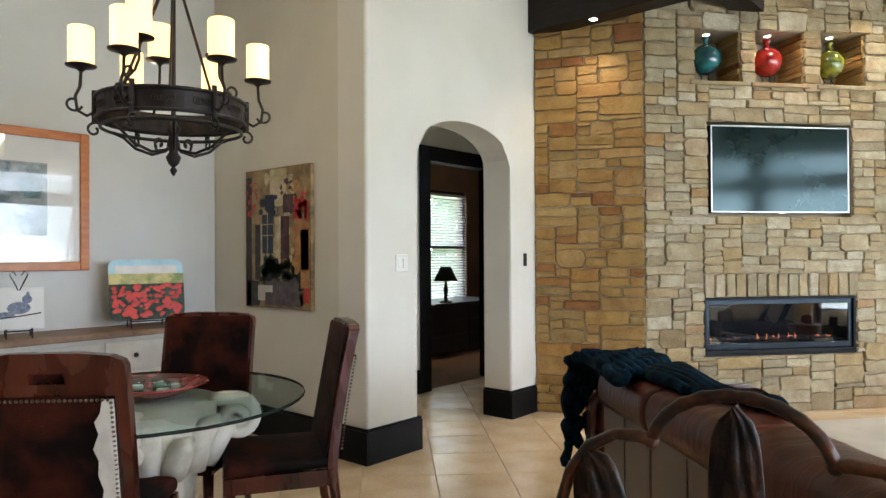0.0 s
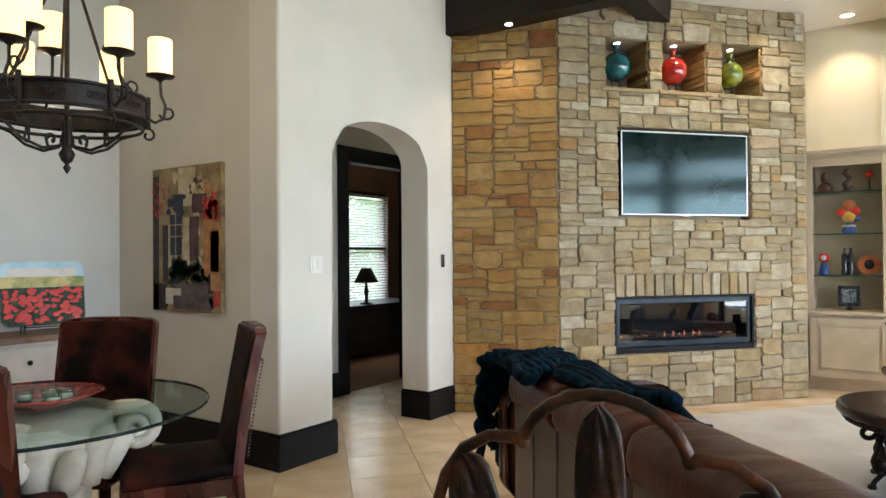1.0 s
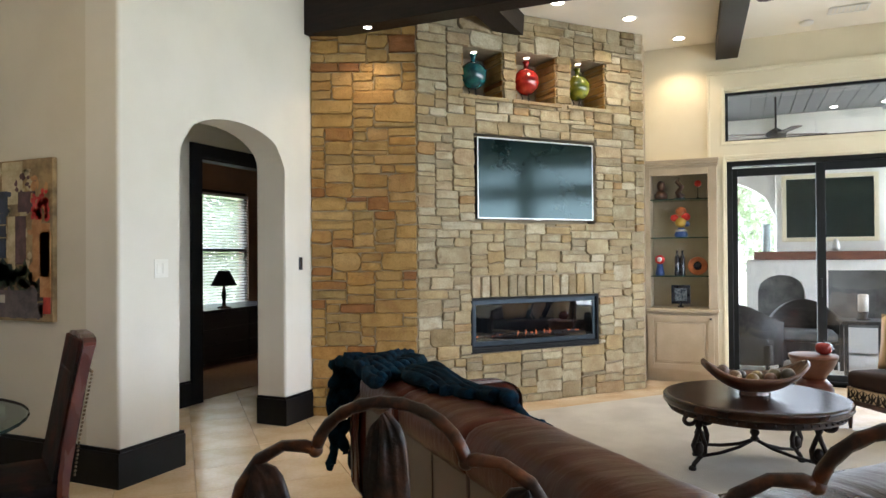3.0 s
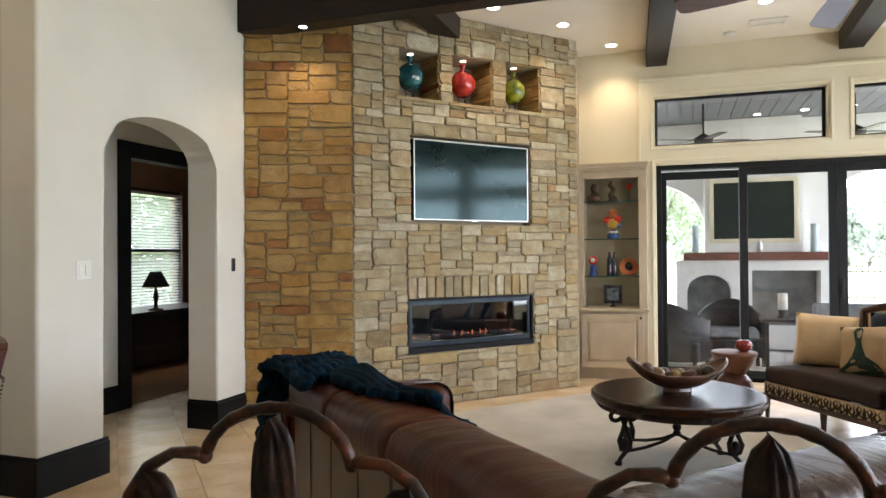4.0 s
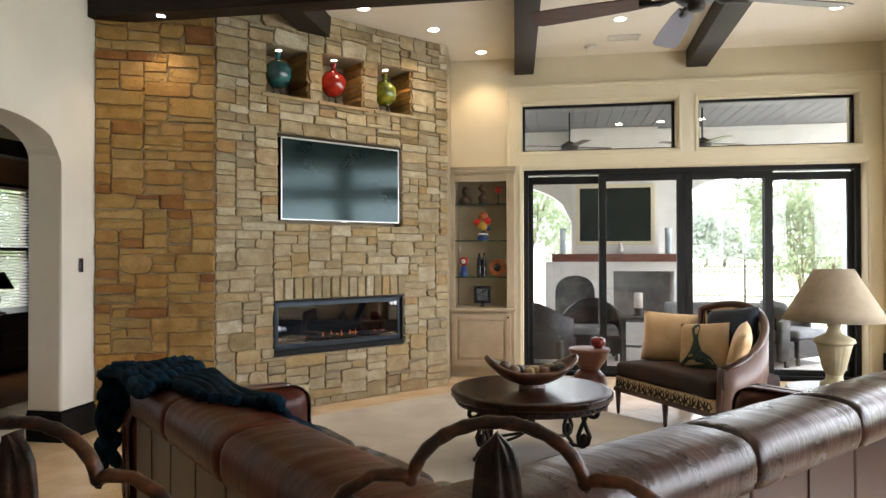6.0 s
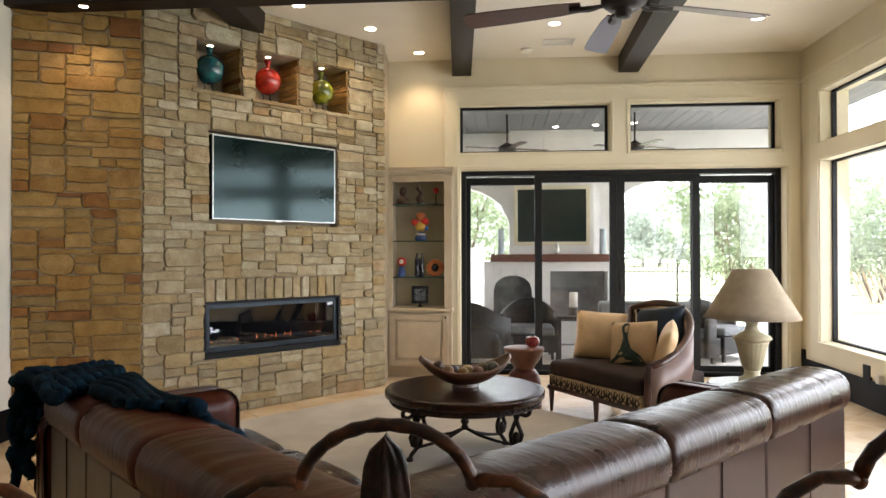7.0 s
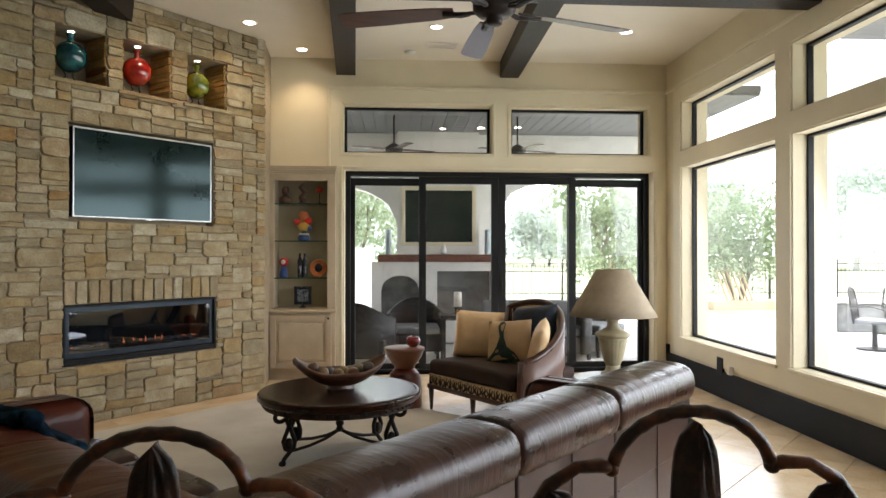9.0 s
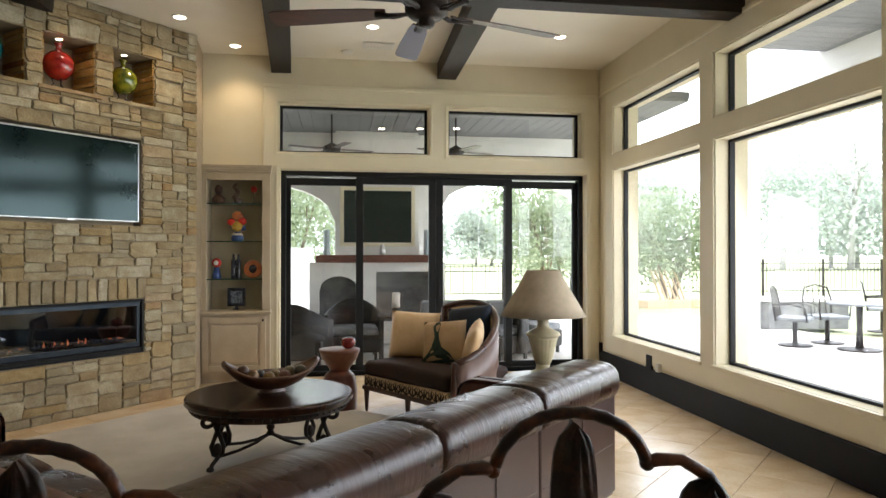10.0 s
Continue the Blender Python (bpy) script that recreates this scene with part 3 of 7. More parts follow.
def lay_stones(parent, base, stones, material, joined_material, limit, name="stone"):
    """The nearest stones as pieces of their own, the rest joined."""
    rest = bmesh.new()
    count = 0
    for a, b, c, d in stones:
        gap = rng.uniform(0.002, 0.0045)
        w, h = b - a - 2 * gap, d - c - 2 * gap
        if w < 0.015 or h < 0.015:
            continue
        proud = rng.uniform(0.014, 0.034)
        loc = Matrix.Translation(((a + b) / 2, 0, (c + d) / 2))
        if count < limit:
            ob = part(name, stone_bm(w, h, proud), material, parent)
            ob.matrix_local = loc
            count += 1
        else:
            stone_bm(w, h, proud, rest, loc)
    if len(rest.verts):
        tagged(part(name + "_courses", rest, joined_material, parent), "upper courses of squared tan limestone", kind="stuff")
    else:
        rest.free()


# ---- more materials ----


def add_wrinkles(m, strength=0.5, scale=5.0, stretch=(1, 1, 1), distance=0.02):
    """Soft creases over the grain that the surface already has."""
    n, l = m.node_tree.nodes, m.node_tree.links
    b = n["Principled BSDF"]
    tc, mp, t, bp = (n.new("ShaderNode" + k) for k in ("TexCoord", "Mapping", "TexNoise", "Bump"))
    mp.inputs["Scale"].default_value = stretch
    t.inputs["Scale"].default_value, t.inputs["Detail"].default_value, t.inputs["Distortion"].default_value = scale, 2, 0.6
    bp.inputs["Strength"].default_value, bp.inputs["Distance"].default_value = strength, distance
    l.new(tc.outputs["Object"], mp.inputs["Vector"])
    l.new(mp.outputs["Vector"], t.inputs["Vector"])
    l.new(t.outputs["Fac"], bp.inputs["Height"])
    old = b.inputs["Normal"].links
    if old:
        l.new(old[0].from_socket, bp.inputs["Normal"])
    l.new(bp.outputs["Normal"], b.inputs["Normal"])
    return m


def voronoi_patches(m, c1, c2, scale, low, high):
    """Large blotches of a second colour, as on a hide."""
    n, l = m.node_tree.nodes, m.node_tree.links
    b = n["Principled BSDF"]
    tc, t, rp = (n.new("ShaderNode" + k) for k in ("TexCoord", "TexNoise", "ValToRGB"))
    t.inputs["Scale"].default_value, t.inputs["Detail"].default_value = scale, 4
    rp.color_ramp.elements[0].position, rp.color_ramp.elements[1].position = low, high
    rp.color_ramp.elements[0].color, rp.color_ramp.elements[1].color = (*c1, 1), (*c2, 1)
    l.new(tc.outputs["Object"], t.inputs["Vector"])
    l.new(t.outputs["Fac"], rp.inputs["Fac"])
    l.new(rp.outputs["Color"], b.inputs["Base Color"])
    return m


M_LEATHER = add_wrinkles(mat("brown_leather", (0.020, 0.0062, 0.0036), (0.038, 0.0115, 0.0062), 0.27, scale=4, bump=0.2, bump_scale=220, spec=0.45), 0.24, 8, (5.5, 1.0, 1), 0.012)
# same leather, redder: warm light on the sofa's left is put into its colour
M_LEATHER_L = add_wrinkles(mat("brown_leather_smooth_warmlit", (0.042, 0.0078, 0.0032), (0.074, 0.0145, 0.0056), 0.30, scale=4, bump=0.2, bump_scale=220, spec=0.24), 0.22, 7, (1.0, 4.0, 1), 0.012)
M_LEATHER_D = mat("dark_leather_back", (0.024, 0.0075, 0.005), (0.038, 0.012, 0.0075), 0.31, spec=0.95, scale=5, bump=0.25, bump_scale=200)
M_IRON = mat("black_wrought_iron", (0.012, 0.010, 0.010), (0.035, 0.025, 0.02), 0.45, metal=0.5, scale=14, bump=0.4, bump_scale=70)
M_BRONZE = mat("rubbed_bronze_iron", (0.018, 0.011, 0.008), (0.075, 0.034, 0.015), 0.5, metal=0.4, scale=12, bump=0.4, bump_scale=60, low=0.45, high=0.75)
M_DARKWOOD = mat("dark_walnut", (0.035, 0.012, 0.007), (0.075, 0.026, 0.014), 0.3, scale=7, bump=0.15, bump_scale=40, stretch=(1, 7, 1), coat=0.3)
M_TABLETOP = mat("coffee_table_wood", (0.012, 0.005, 0.003), (0.034, 0.012, 0.006), 0.2, scale=5, bump=0.015, bump_scale=40, stretch=(1, 6, 1), coat=0.03, spec=0.28)
M_STOOL = mat("worn_carved_wood", (0.014, 0.005, 0.0025), (0.20, 0.055, 0.013), 0.34, spec=0.28, scale=16, bump=0.5, bump_scale=90, low=0.46, high=0.85, coat=0.08)
M_LEAF = mat("carved_leaf_wood", (0.008, 0.0035, 0.002), (0.075, 0.026, 0.011), 0.42, spec=0.3, scale=22, bump=0.5, bump_scale=110, low=0.45, high=0.8, coat=0.05)
M_BOWL = mat("carved_bowl_wood", (0.05, 0.020, 0.010), (0.13, 0.055, 0.025), 0.3, scale=9, bump=0.1, bump_scale=50, stretch=(1, 5, 1), coat=0.3)
M_STUMP = mat("reddish_wood", (0.07, 0.013, 0.007), (0.15, 0.035, 0.015), 0.33, scale=6, bump=0.2, bump_scale=40, stretch=(1, 1, 0.3), coat=0.2)
M_STUMPTOP = mat("pale_turned_wood", (0.11, 0.034, 0.014), (0.17, 0.06, 0.026), 0.4, scale=9, bump=0.1, bump_scale=60)
M_REDPOT = mat("red_glaze", (0.16, 0.012, 0.010), (0.24, 0.025, 0.018), 0.2, scale=10, bump=0.1, bump_scale=40, coat=0.5)
M_VELVET = mat("brown_velvet_seat", (0.012, 0.005, 0.0035), (0.040, 0.016, 0.009), 0.8, scale=4, bump=0.4, bump_scale=200)
M_SILVERSHELL = mat("bronze_leather_shell", (0.16, 0.10, 0.08), (0.22, 0.15, 0.12), 0.35, scale=3, bump=0.1, bump_scale=150)
M_GOLD = add_wrinkles(mat("gold_silk", (0.64, 0.43, 0.22), (0.74, 0.54, 0.31), 0.42, scale=6, bump=0.3, bump_scale=200), 0.5, 7, (1, 1, 1), 0.015)
M_TANPIL = add_wrinkles(mat("tan_embroidered_cloth", (0.44, 0.30, 0.16), (0.52, 0.38, 0.22), 0.7, scale=8, bump=0.4, bump_scale=260), 0.3, 6, (1, 1, 1), 0.012)
M_NAVY = add_wrinkles(mat("navy_velvet", (0.004, 0.010, 0.022), (0.010, 0.024, 0.045), 0.75, scale=8, bump=0.3, bump_scale=220), 0.4, 6, (1, 1, 1), 0.012)
M_PEACOCK = mat("peacock_green_embroidery", (0.008, 0.035, 0.032), (0.035, 0.07, 0.045), 0.7, scale=40, bump=0.6, bump_scale=180)
M_TEALKNIT = mat("dark_teal_wool", (0.002, 0.007, 0.013), (0.005, 0.026, 0.048), 0.95, spec=0.1, scale=18, bump=1.0, bump_scale=150)
M_SHADE = mat("beige_linen_shade", (0.46, 0.38, 0.27), (0.52, 0.43, 0.31), 0.85, scale=20, bump=0.3, bump_scale=300)
M_LAMPBASE = mat("aged_cream_ceramic", (0.50, 0.44, 0.27), (0.62, 0.56, 0.38), 0.4, scale=9, bump=0.2, bump_scale=40)
M_SCREEN = mat("dark_tv_glass", (0.004, 0.011, 0.011), (0.006, 0.014, 0.014), 0.1, scale=2, spec=0.36)
M_SCREEN.node_tree.nodes["Principled BSDF"].inputs["Specular Tint"].default_value = (0.70, 0.95, 0.93, 1)
M_SILVER = mat("brushed_silver_trim", (0.55, 0.55, 0.54), (0.62, 0.62, 0.6), 0.3, metal=0.9, scale=8)
M_FIREGLASS = glass_mat("fireplace_glass", (0.75, 0.8, 0.85), 0.02, 2.6)
M_SOOT = mat("black_firebox", (0.003, 0.003, 0.0035), (0.006, 0.006, 0.006), 0.55, spec=0.2, scale=6, bump=0.2, bump_scale=50)
M_FIREFRAME = mat("blue_black_metal", (0.018, 0.025, 0.032), (0.028, 0.037, 0.046), 0.32, metal=0.7, scale=8)
M_EMBER = glow("ember", (1.0, 0.25, 0.08), 0.9)
M_CRYSTAL = mat("dark_glass_chips", (0.02, 0.03, 0.05), (0.25, 0.28, 0.32), 0.2, scale=40, spec=0.8)
M_TEALGLASS = mat("teal_art_glass", (0.004, 0.06, 0.085), (0.015, 0.19, 0.20), 0.06, scale=14, coat=1.0, low=0.4, high=0.7)
M_REDGLASS = mat("red_art_glass", (0.22, 0.004, 0.004), (0.50, 0.02, 0.012), 0.06, scale=14, coat=1.0)
M_GREENGLASS = mat("green_art_glass", (0.045, 0.08, 0.004), (0.28, 0.29, 0.012), 0.06, scale=14, coat=1.0)
M_SHELFGLASS = glass_mat("shelf_glass", (0.72, 0.85, 0.80))
M_SHELFEDGE = mat("dark_glass_edge", (0.02, 0.05, 0.045), (0.03, 0.07, 0.06), 0.1, scale=5)
M_CANGLOW = glow("lamp_face", (1.0, 0.86, 0.66), 14.0)
M_PUCK = glow("puck_lamp_face", (1.0, 0.82, 0.55), 16.0)
M_WHITEPLASTIC = mat("white_plastic", (0.72, 0.70, 0.64), (0.78, 0.76, 0.70), 0.4, scale=5)
M_ZEBRA = mat("zebra_fabric", (0.52, 0.38, 0.22), (0.60, 0.45, 0.28), 0.8, scale=9, bump=0.3, bump_scale=200)
M_ZEBRASTRIPE = mat("zebra_stripe_black", (0.012, 0.009, 0.007), (0.02, 0.015, 0.012), 0.8, scale=9, bump=0.3, bump_scale=200)


def cushion(w, h, t, puff=0.55):
    """A stuffed square cushion, upright in x and z, pinched at the corners."""
    bm2 = bmesh.new()
    n = 12
    grid = {}
    for s in (1, -1):
        for i in range(n + 1):
            for j in range(n + 1):
                u, v = 2 * i / n - 1, 2 * j / n - 1
                edge = max(0, (1 - u ** 4)) ** puff * max(0, (1 - v ** 4)) ** puff
                if s == -1 and (i in (0, n) or j in (0, n)):
                    grid[s, i, j] = grid[1, i, j]
                    continue
                k = 1 - 0.07 * (1 - abs(u * v)) * (abs(u) ** 3 + abs(v) ** 3) * 0.5
                grid[s, i, j] = bm2.verts.new((u * w / 2 * k, -s * t / 2 * edge * (1 + 0.06 * math.sin(7 * u + 3 * v)), v * h / 2 * k))
        for i in range(n):
            for j in range(n):
                bm2.faces.new((grid[s, i, j], grid[s, i + 1, j], grid[s, i + 1, j + 1], grid[s, i, j + 1]))
    return bm2


def soft_box(x0, x1, y0, y1, z0, z1, r, cuts=0, sag=0.0, seed=0):
    """A padded block with round edges and a slightly uneven skin."""
    bm2 = boxed(x0, x1, y0, y1, z0, z1)
    if cuts:
        bmesh.ops.subdivide_edges(bm2, edges=[e for e in bm2.edges if abs((e.verts[0].co - e.verts[1].co).x) > 0.01], cuts=cuts, use_grid_fill=True)
    sharp = [e for e in bm2.edges if len(e.link_faces) == 2 and e.calc_face_angle(0) > 0.5]
    bmesh.ops.bevel(bm2, geom=sharp, offset=r, segments=5, affect="EDGES", profile=0.5)
    for v in bm2.verts:
        q = noise.noise(v.co * 5.5 + Vector((seed * 3.1, 0, 0)))
        v.co += Vector((0, 0.006, 0.010)) * q
        v.co.z -= sag * max(0, 1 - ((v.co.x - (x0 + x1) / 2) / ((x1 - x0) / 2)) ** 2) * (1 if v.co.z > (z0 + z1) / 2 else 0)
    return bm2


# ---- sectional sofa ----
sofa = thing("sectional_sofa", "dark brown leather sectional sofa with rounded headrest bolsters", "sofa", pose(0.334, -0.096, 0, 0, 0, 46.9))
LEFT = pose(0, 0, 0, 0, 0, 90)


def sofa_part(name, bm2, material, left=False, label="", smooth=True):
    if left:
        bmesh.ops.transform(bm2, matrix=LEFT, verts=bm2.verts)
    return part(name, bm2, material, sofa, label, smooth)


ROLL = [(0.30, 0.60), (0.05, 0.60), (0.018, 0.625), (0.003, 0.66), (0.0, 0.705), (0.006, 0.745), (0.024, 0.777), (0.055, 0.797), (0.10, 0.807),
        (0.16, 0.81), (0.22, 0.808), (0.28, 0.80), (0.325, 0.783), (0.352, 0.755), (0.365, 0.72), (0.368, 0.68), (0.36, 0.63)]


def roll(x0, x1, side, seed):
    """A stuffed headrest roll: one leather section swept along the sofa, puckered across and tucked in at its seams."""
    bm2 = bmesh.new()
    count = int((x1 - x0) / 0.02)
    rings = []
    for i in range(count + 1):
        x = x0 + (x1 - x0) * i / count
        edge = min(x - x0, x1 - x)
        tuck = 0.015 * max(0.0, 1 - edge / 0.035) ** 2
        ring = []
        for y, z in ROLL:
            top = max(0.0, (z - 0.70) / 0.11)
            pucker = noise.noise(Vector((x * 19, y * 4.0 + x * 3, seed * 5.3))) * 0.0042 + noise.noise(Vector((x * 3, y * 3, seed * 2.7))) * 0.004
            cy, cz = 0.18, 0.70
            k = 1 - tuck / 0.16
            ring.append(bm2.verts.new((x, side * (cy + (y - cy) * k), cz + (z - cz) * k + pucker * top)))
        rings.append(ring)
    m = len(ROLL)
    for a, b in zip(rings, rings[1:]):
        for q in range(m):
            bm2.faces.new((a[q], a[(q + 1) % m], b[(q + 1) % m], b[q]))
    bm2.faces.new(rings[0])
    bm2.faces.new(rings[-1][::-1])
    return bm2


RIGHT_JOINTS, LEFT_JOINTS = [0.03, 1.417, 2.24, 3.217], [0.03, 1.186, 1.86, 2.46]
for k, (a, b) in enumerate(zip(RIGHT_JOINTS, RIGHT_JOINTS[1:])):
    sofa_part("bolster", roll(a + 0.002, b - 0.002, 1, k), M_LEATHER)
    sofa_part("back_panel", soft_box(a + 0.006, b - 0.006, 0.035, 0.26, 0.06, 0.63, 0.012, 0), M_LEATHER_D, smooth=False)
    sofa_part("seat_cushion", soft_box(max(a, 0.35) + 0.01, b - 0.01, 0.30, 0.98, 0.22, 0.46, 0.06, 4, -0.02, k + 5), M_LEATHER)
    sofa_part("seam", box(boxed((a + b) / 2 - 0.003, (a + b) / 2 + 0.003, 0.0315, 0.036, 0.08, 0.61), a + 0.03, b - 0.03, 0.0325, 0.0365, 0.335, 0.341), M_LEATHER_D, smooth=False)
for k, (a, b) in enumerate(zip(LEFT_JOINTS, LEFT_JOINTS[1:])):
    sofa_part("seam", boxed((a + b) / 2 - 0.003, (a + b) / 2 + 0.003, -0.036, -0.0315, 0.08, 0.61), M_LEATHER_D, True, smooth=False)
    sofa_part("bolster", roll(a + 0.002, b - 0.002, -1, k + 9), M_LEATHER_L, True)
    sofa_part("back_panel", soft_box(a + 0.006, b - 0.006, -0.26, -0.035, 0.06, 0.63, 0.012, 0), M_LEATHER_D, True, smooth=False)
    sofa_part("seat_cushion", soft_box(max(a, 0.35) + 0.01, b - 0.01, -0.98, -0.30, 0.22, 0.46, 0.06, 4, -0.02, k + 15), M_LEATHER, True)
sofa_part("arm", soft_box(2.46, 2.74, -1.02, -0.02, 0.06, 0.66, 0.125, 4), M_LEATHER_L, True, "rounded leather arm")
sofa_part("arm", soft_box(2.97, 3.22, 0.36, 1.02, 0.06, 0.64, 0.11, 4), M_LEATHER_L, False, "rounded leather arm")
for y0, y1, lft in ((0.04, 0.95, False), (-0.95, -0.04, True)):
    sofa_part("base", boxed(0.05, 3.18 if not lft else 2.44, y0, y1, 0.05, 0.24), M_LEATHER_D, lft, smooth=False)
for x, y in ((0.1, 0.1), (1.5, 0.1), (3.1, 0.1), (3.1, 0.9), (-0.1, 2.3), (-0.9, 2.3), (0.9, 0.9)):
    sofa_part("foot", boxed(x - 0.03, x + 0.03, y - 0.03, y + 0.03, 0, 0.06), M_DARKWOOD, smooth=False)

blanket = thing("knit_blanket", "chunky dark teal knitted blanket draped over the sofa end", "blanket", sofa.matrix_world @ LEFT)
for k in range(13):
    y = 0.05 - k * 0.043
    inn = 1.62 + 0.42 * math.sin(k * 0.5) * 0.4 + (0.35 if k < 4 else 0.0) - 0.02 * k
    drop = 0.20 + 0.10 * math.sin(k * 1.3) + 0.02 * k
    top = 0.825 if k < 9 else 0.80 - 0.03 * (k - 8)
    ctrl = [(2.80, drop), (2.81, 0.45), (2.79, 0.66), (2.70, top - 0.02), (2.45, top + 0.035), (2.2, top + 0.012), (inn, top)]
    pts, rad = [], []
    for s in range(60):
        f = s / 59 * (len(ctrl) - 1)
        i = min(int(f), len(ctrl) - 2)
        g = f - i
        g = g * g * (3 - 2 * g)
        x = ctrl[i][0] * (1 - g) + ctrl[i + 1][0] * g
        z = ctrl[i][1] * (1 - g) + ctrl[i + 1][1] * g
        w = math.sin(s * 0.95 + k * 1.7) * 0.014
        pts.append((x + 0.012 * math.sin(s * 0.5 + k), y + w + (0.03 if z < 0.6 else 0) * math.sin(k), z + 0.010 * math.cos(s * 0.95 + k)))
        rad.append(0.029 + 0.005 * math.sin(s * 1.15 + k * 2.1))
    part("knit_strand", tube(pts, rad, 7), M_TEALKNIT, blanket, smooth=True)

# ---- coffee table, bowl ----
table = thing("coffee_table", "round dark wood coffee table on scrolled black iron legs", "coffee table", pose(0.45, 3.31, 0))
part("tabletop", lathe([(0.50, 0.425), (0.545, 0.43), (0.56, 0.445), (0.555, 0.462), (0.56, 0.472), (0.55, 0.484), (0.53, 0.488), (0.50, 0.486)], 56), M_TABLETOP, table, smooth=True)
part("apron", lathe([(0.505, 0.385), (0.52, 0.39), (0.515, 0.43)], 56), M_BRONZE, table)
bm = bmesh.new()
for k in range(64):
    a = 2 * math.pi * k / 64
    ball(bm, (0.525 * math.cos(a), 0.525 * math.sin(a), 0.412), 0.009, u=6, v=4)
tagged(part("nailheads", bm, M_IRON, table, "small round iron studs"), kind="stuff")


def spiral(cx, cz, r0, r1, a0, a1, n=18):
    return [(cx + (r0 + (r1 - r0) * i / n) * math.cos(radians(a0 + (a1 - a0) * i / n)), cz + (r0 + (r1 - r0) * i / n) * math.sin(radians(a0 + (a1 - a0) * i / n))) for i in range(n + 1)]


for ang in (205, 155, 355, 45):
    ca, sa = math.cos(radians(ang)), math.sin(radians(ang))
    bm = bmesh.new()
    main = spiral(0.43, 0.345, 0.012, 0.055, 420, 180, 14) + [(0.372, 0.30), (0.345, 0.24), (0.32, 0.17), (0.325, 0.12), (0.36, 0.09), (0.395, 0.05), (0.40, 0.025)]
    other = spiral(0.30, 0.345, 0.012, 0.05, 120, 360, 14) + [(0.352, 0.30), (0.375, 0.23), (0.40, 0.17), (0.385, 0.12), (0.345, 0.10)]
    for line in (main, other):
        tube([(r * ca, r * sa, z) for r, z in line], 0.015, 8, bm)
    ball(bm, (0.405 * ca, 0.405 * sa, 0.022), 0.026, (1, 1, 0.8), 10, 6)
    ball(bm, (0.36 * ca, 0.36 * sa, 0.15), 0.03, (1, 1, 1.4), 10, 6)
    part("leg", bm, M_IRON, table, smooth=True)
    part("stretcher", tube([(0.345 * ca, 0.345 * sa, 0.10), (0.22 * ca, 0.22 * sa, 0.12), (0.10 * ca, 0.10 * sa, 0.155), (0.0, 0.0, 0.205)], 0.011, 8), M_IRON, table, smooth=True)
part("finial", lathe([(0.012, 0.19), (0.028, 0.21), (0.018, 0.225), (0.03, 0.245), (0.024, 0.27), (0.006, 0.295)], 14), M_IRON, table, smooth=True)

bowl = thing("wooden_bowl", "long boat shaped dark wooden bowl on the coffee table", "bowl", pose(0.455, 3.33, 0.488, 0, 0, 14))
bm = bmesh.new()
nu, nv = 28, 12
outer, inner = {}, {}
for i in range(nu + 1):
    u = -1 + 2 * i / nu
    spine = 0.012 + 0.175 * abs(u) ** 2.2
    half = 0.17 * math.sqrt(max(0.0, 1 - abs(u) ** 2.6)) + 0.012
    for j in range(nv + 1):
        v = -1 + 2 * j / nv
        rise = 0.105 * (1 - 0.75 * abs(u) ** 1.5) * v * v
        outer[i, j] = bm.verts.new((0.33 * u, half * v, spine + rise))
        inner[i, j] = bm.verts.new((0.315 * u, half * v * 0.92, spine + rise * 0.95 + 0.016))
for g in (outer, inner):
    for i in range(nu):
        for j in range(nv):
            bm.faces.new((g[i, j], g[i + 1, j], g[i + 1, j + 1], g[i, j + 1]))
for i in range(nu):
    for j in (0, nv):
        bm.faces.new((outer[i, j], outer[i + 1, j], inner[i + 1, j], inner[i, j]))
for j in range(nv):
    for i in (0, nu):
        bm.faces.new((outer[i, j], outer[i, j + 1], inner[i, j + 1], inner[i, j]))
part("body", bm, M_BOWL, bowl, smooth=True)
part("base", lathe([(0.075, 0.0), (0.07, 0.02), (0.05, 0.03)], 20, squash=(1.3, 0.8)), M_BOWL, bowl)
BALLS = [(0.10, 0.05, 0.03), (0.22, 0.12, 0.04), (0.05, 0.04, 0.03), (0.26, 0.15, 0.03), (0.30, 0.20, 0.06), (0.16, 0.06, 0.03), (0.22, 0.17, 0.09), (0.08, 0.07, 0.05)]
for k, (r, g, b) in enumerate(BALLS):
    m = mat("decor_ball_%d" % k, (r * 0.5, g * 0.5, b * 0.5), (r, g, b), 0.35, scale=22, bump=0.5, bump_scale=50, coat=0.3)
    x = -0.185 + k * 0.053
    lift = 0.03 + 0.13 * abs(x / 0.33) ** 2.2
    ob = part("decor_ball", ball(bmesh.new(), (0, 0, 0), 0.042), m, smooth=True)
    tagged(ob, "mottled %s decorative ball lying in the wooden bowl" % ("amber" if g > 0.11 else "brown"), "ball", "balls in the bowl")
    ob.matrix_world = bowl.matrix_world @ pose(x, 0.05 * (-1) ** k, 0.072 + lift, 20 * k, 35 * k, 0)

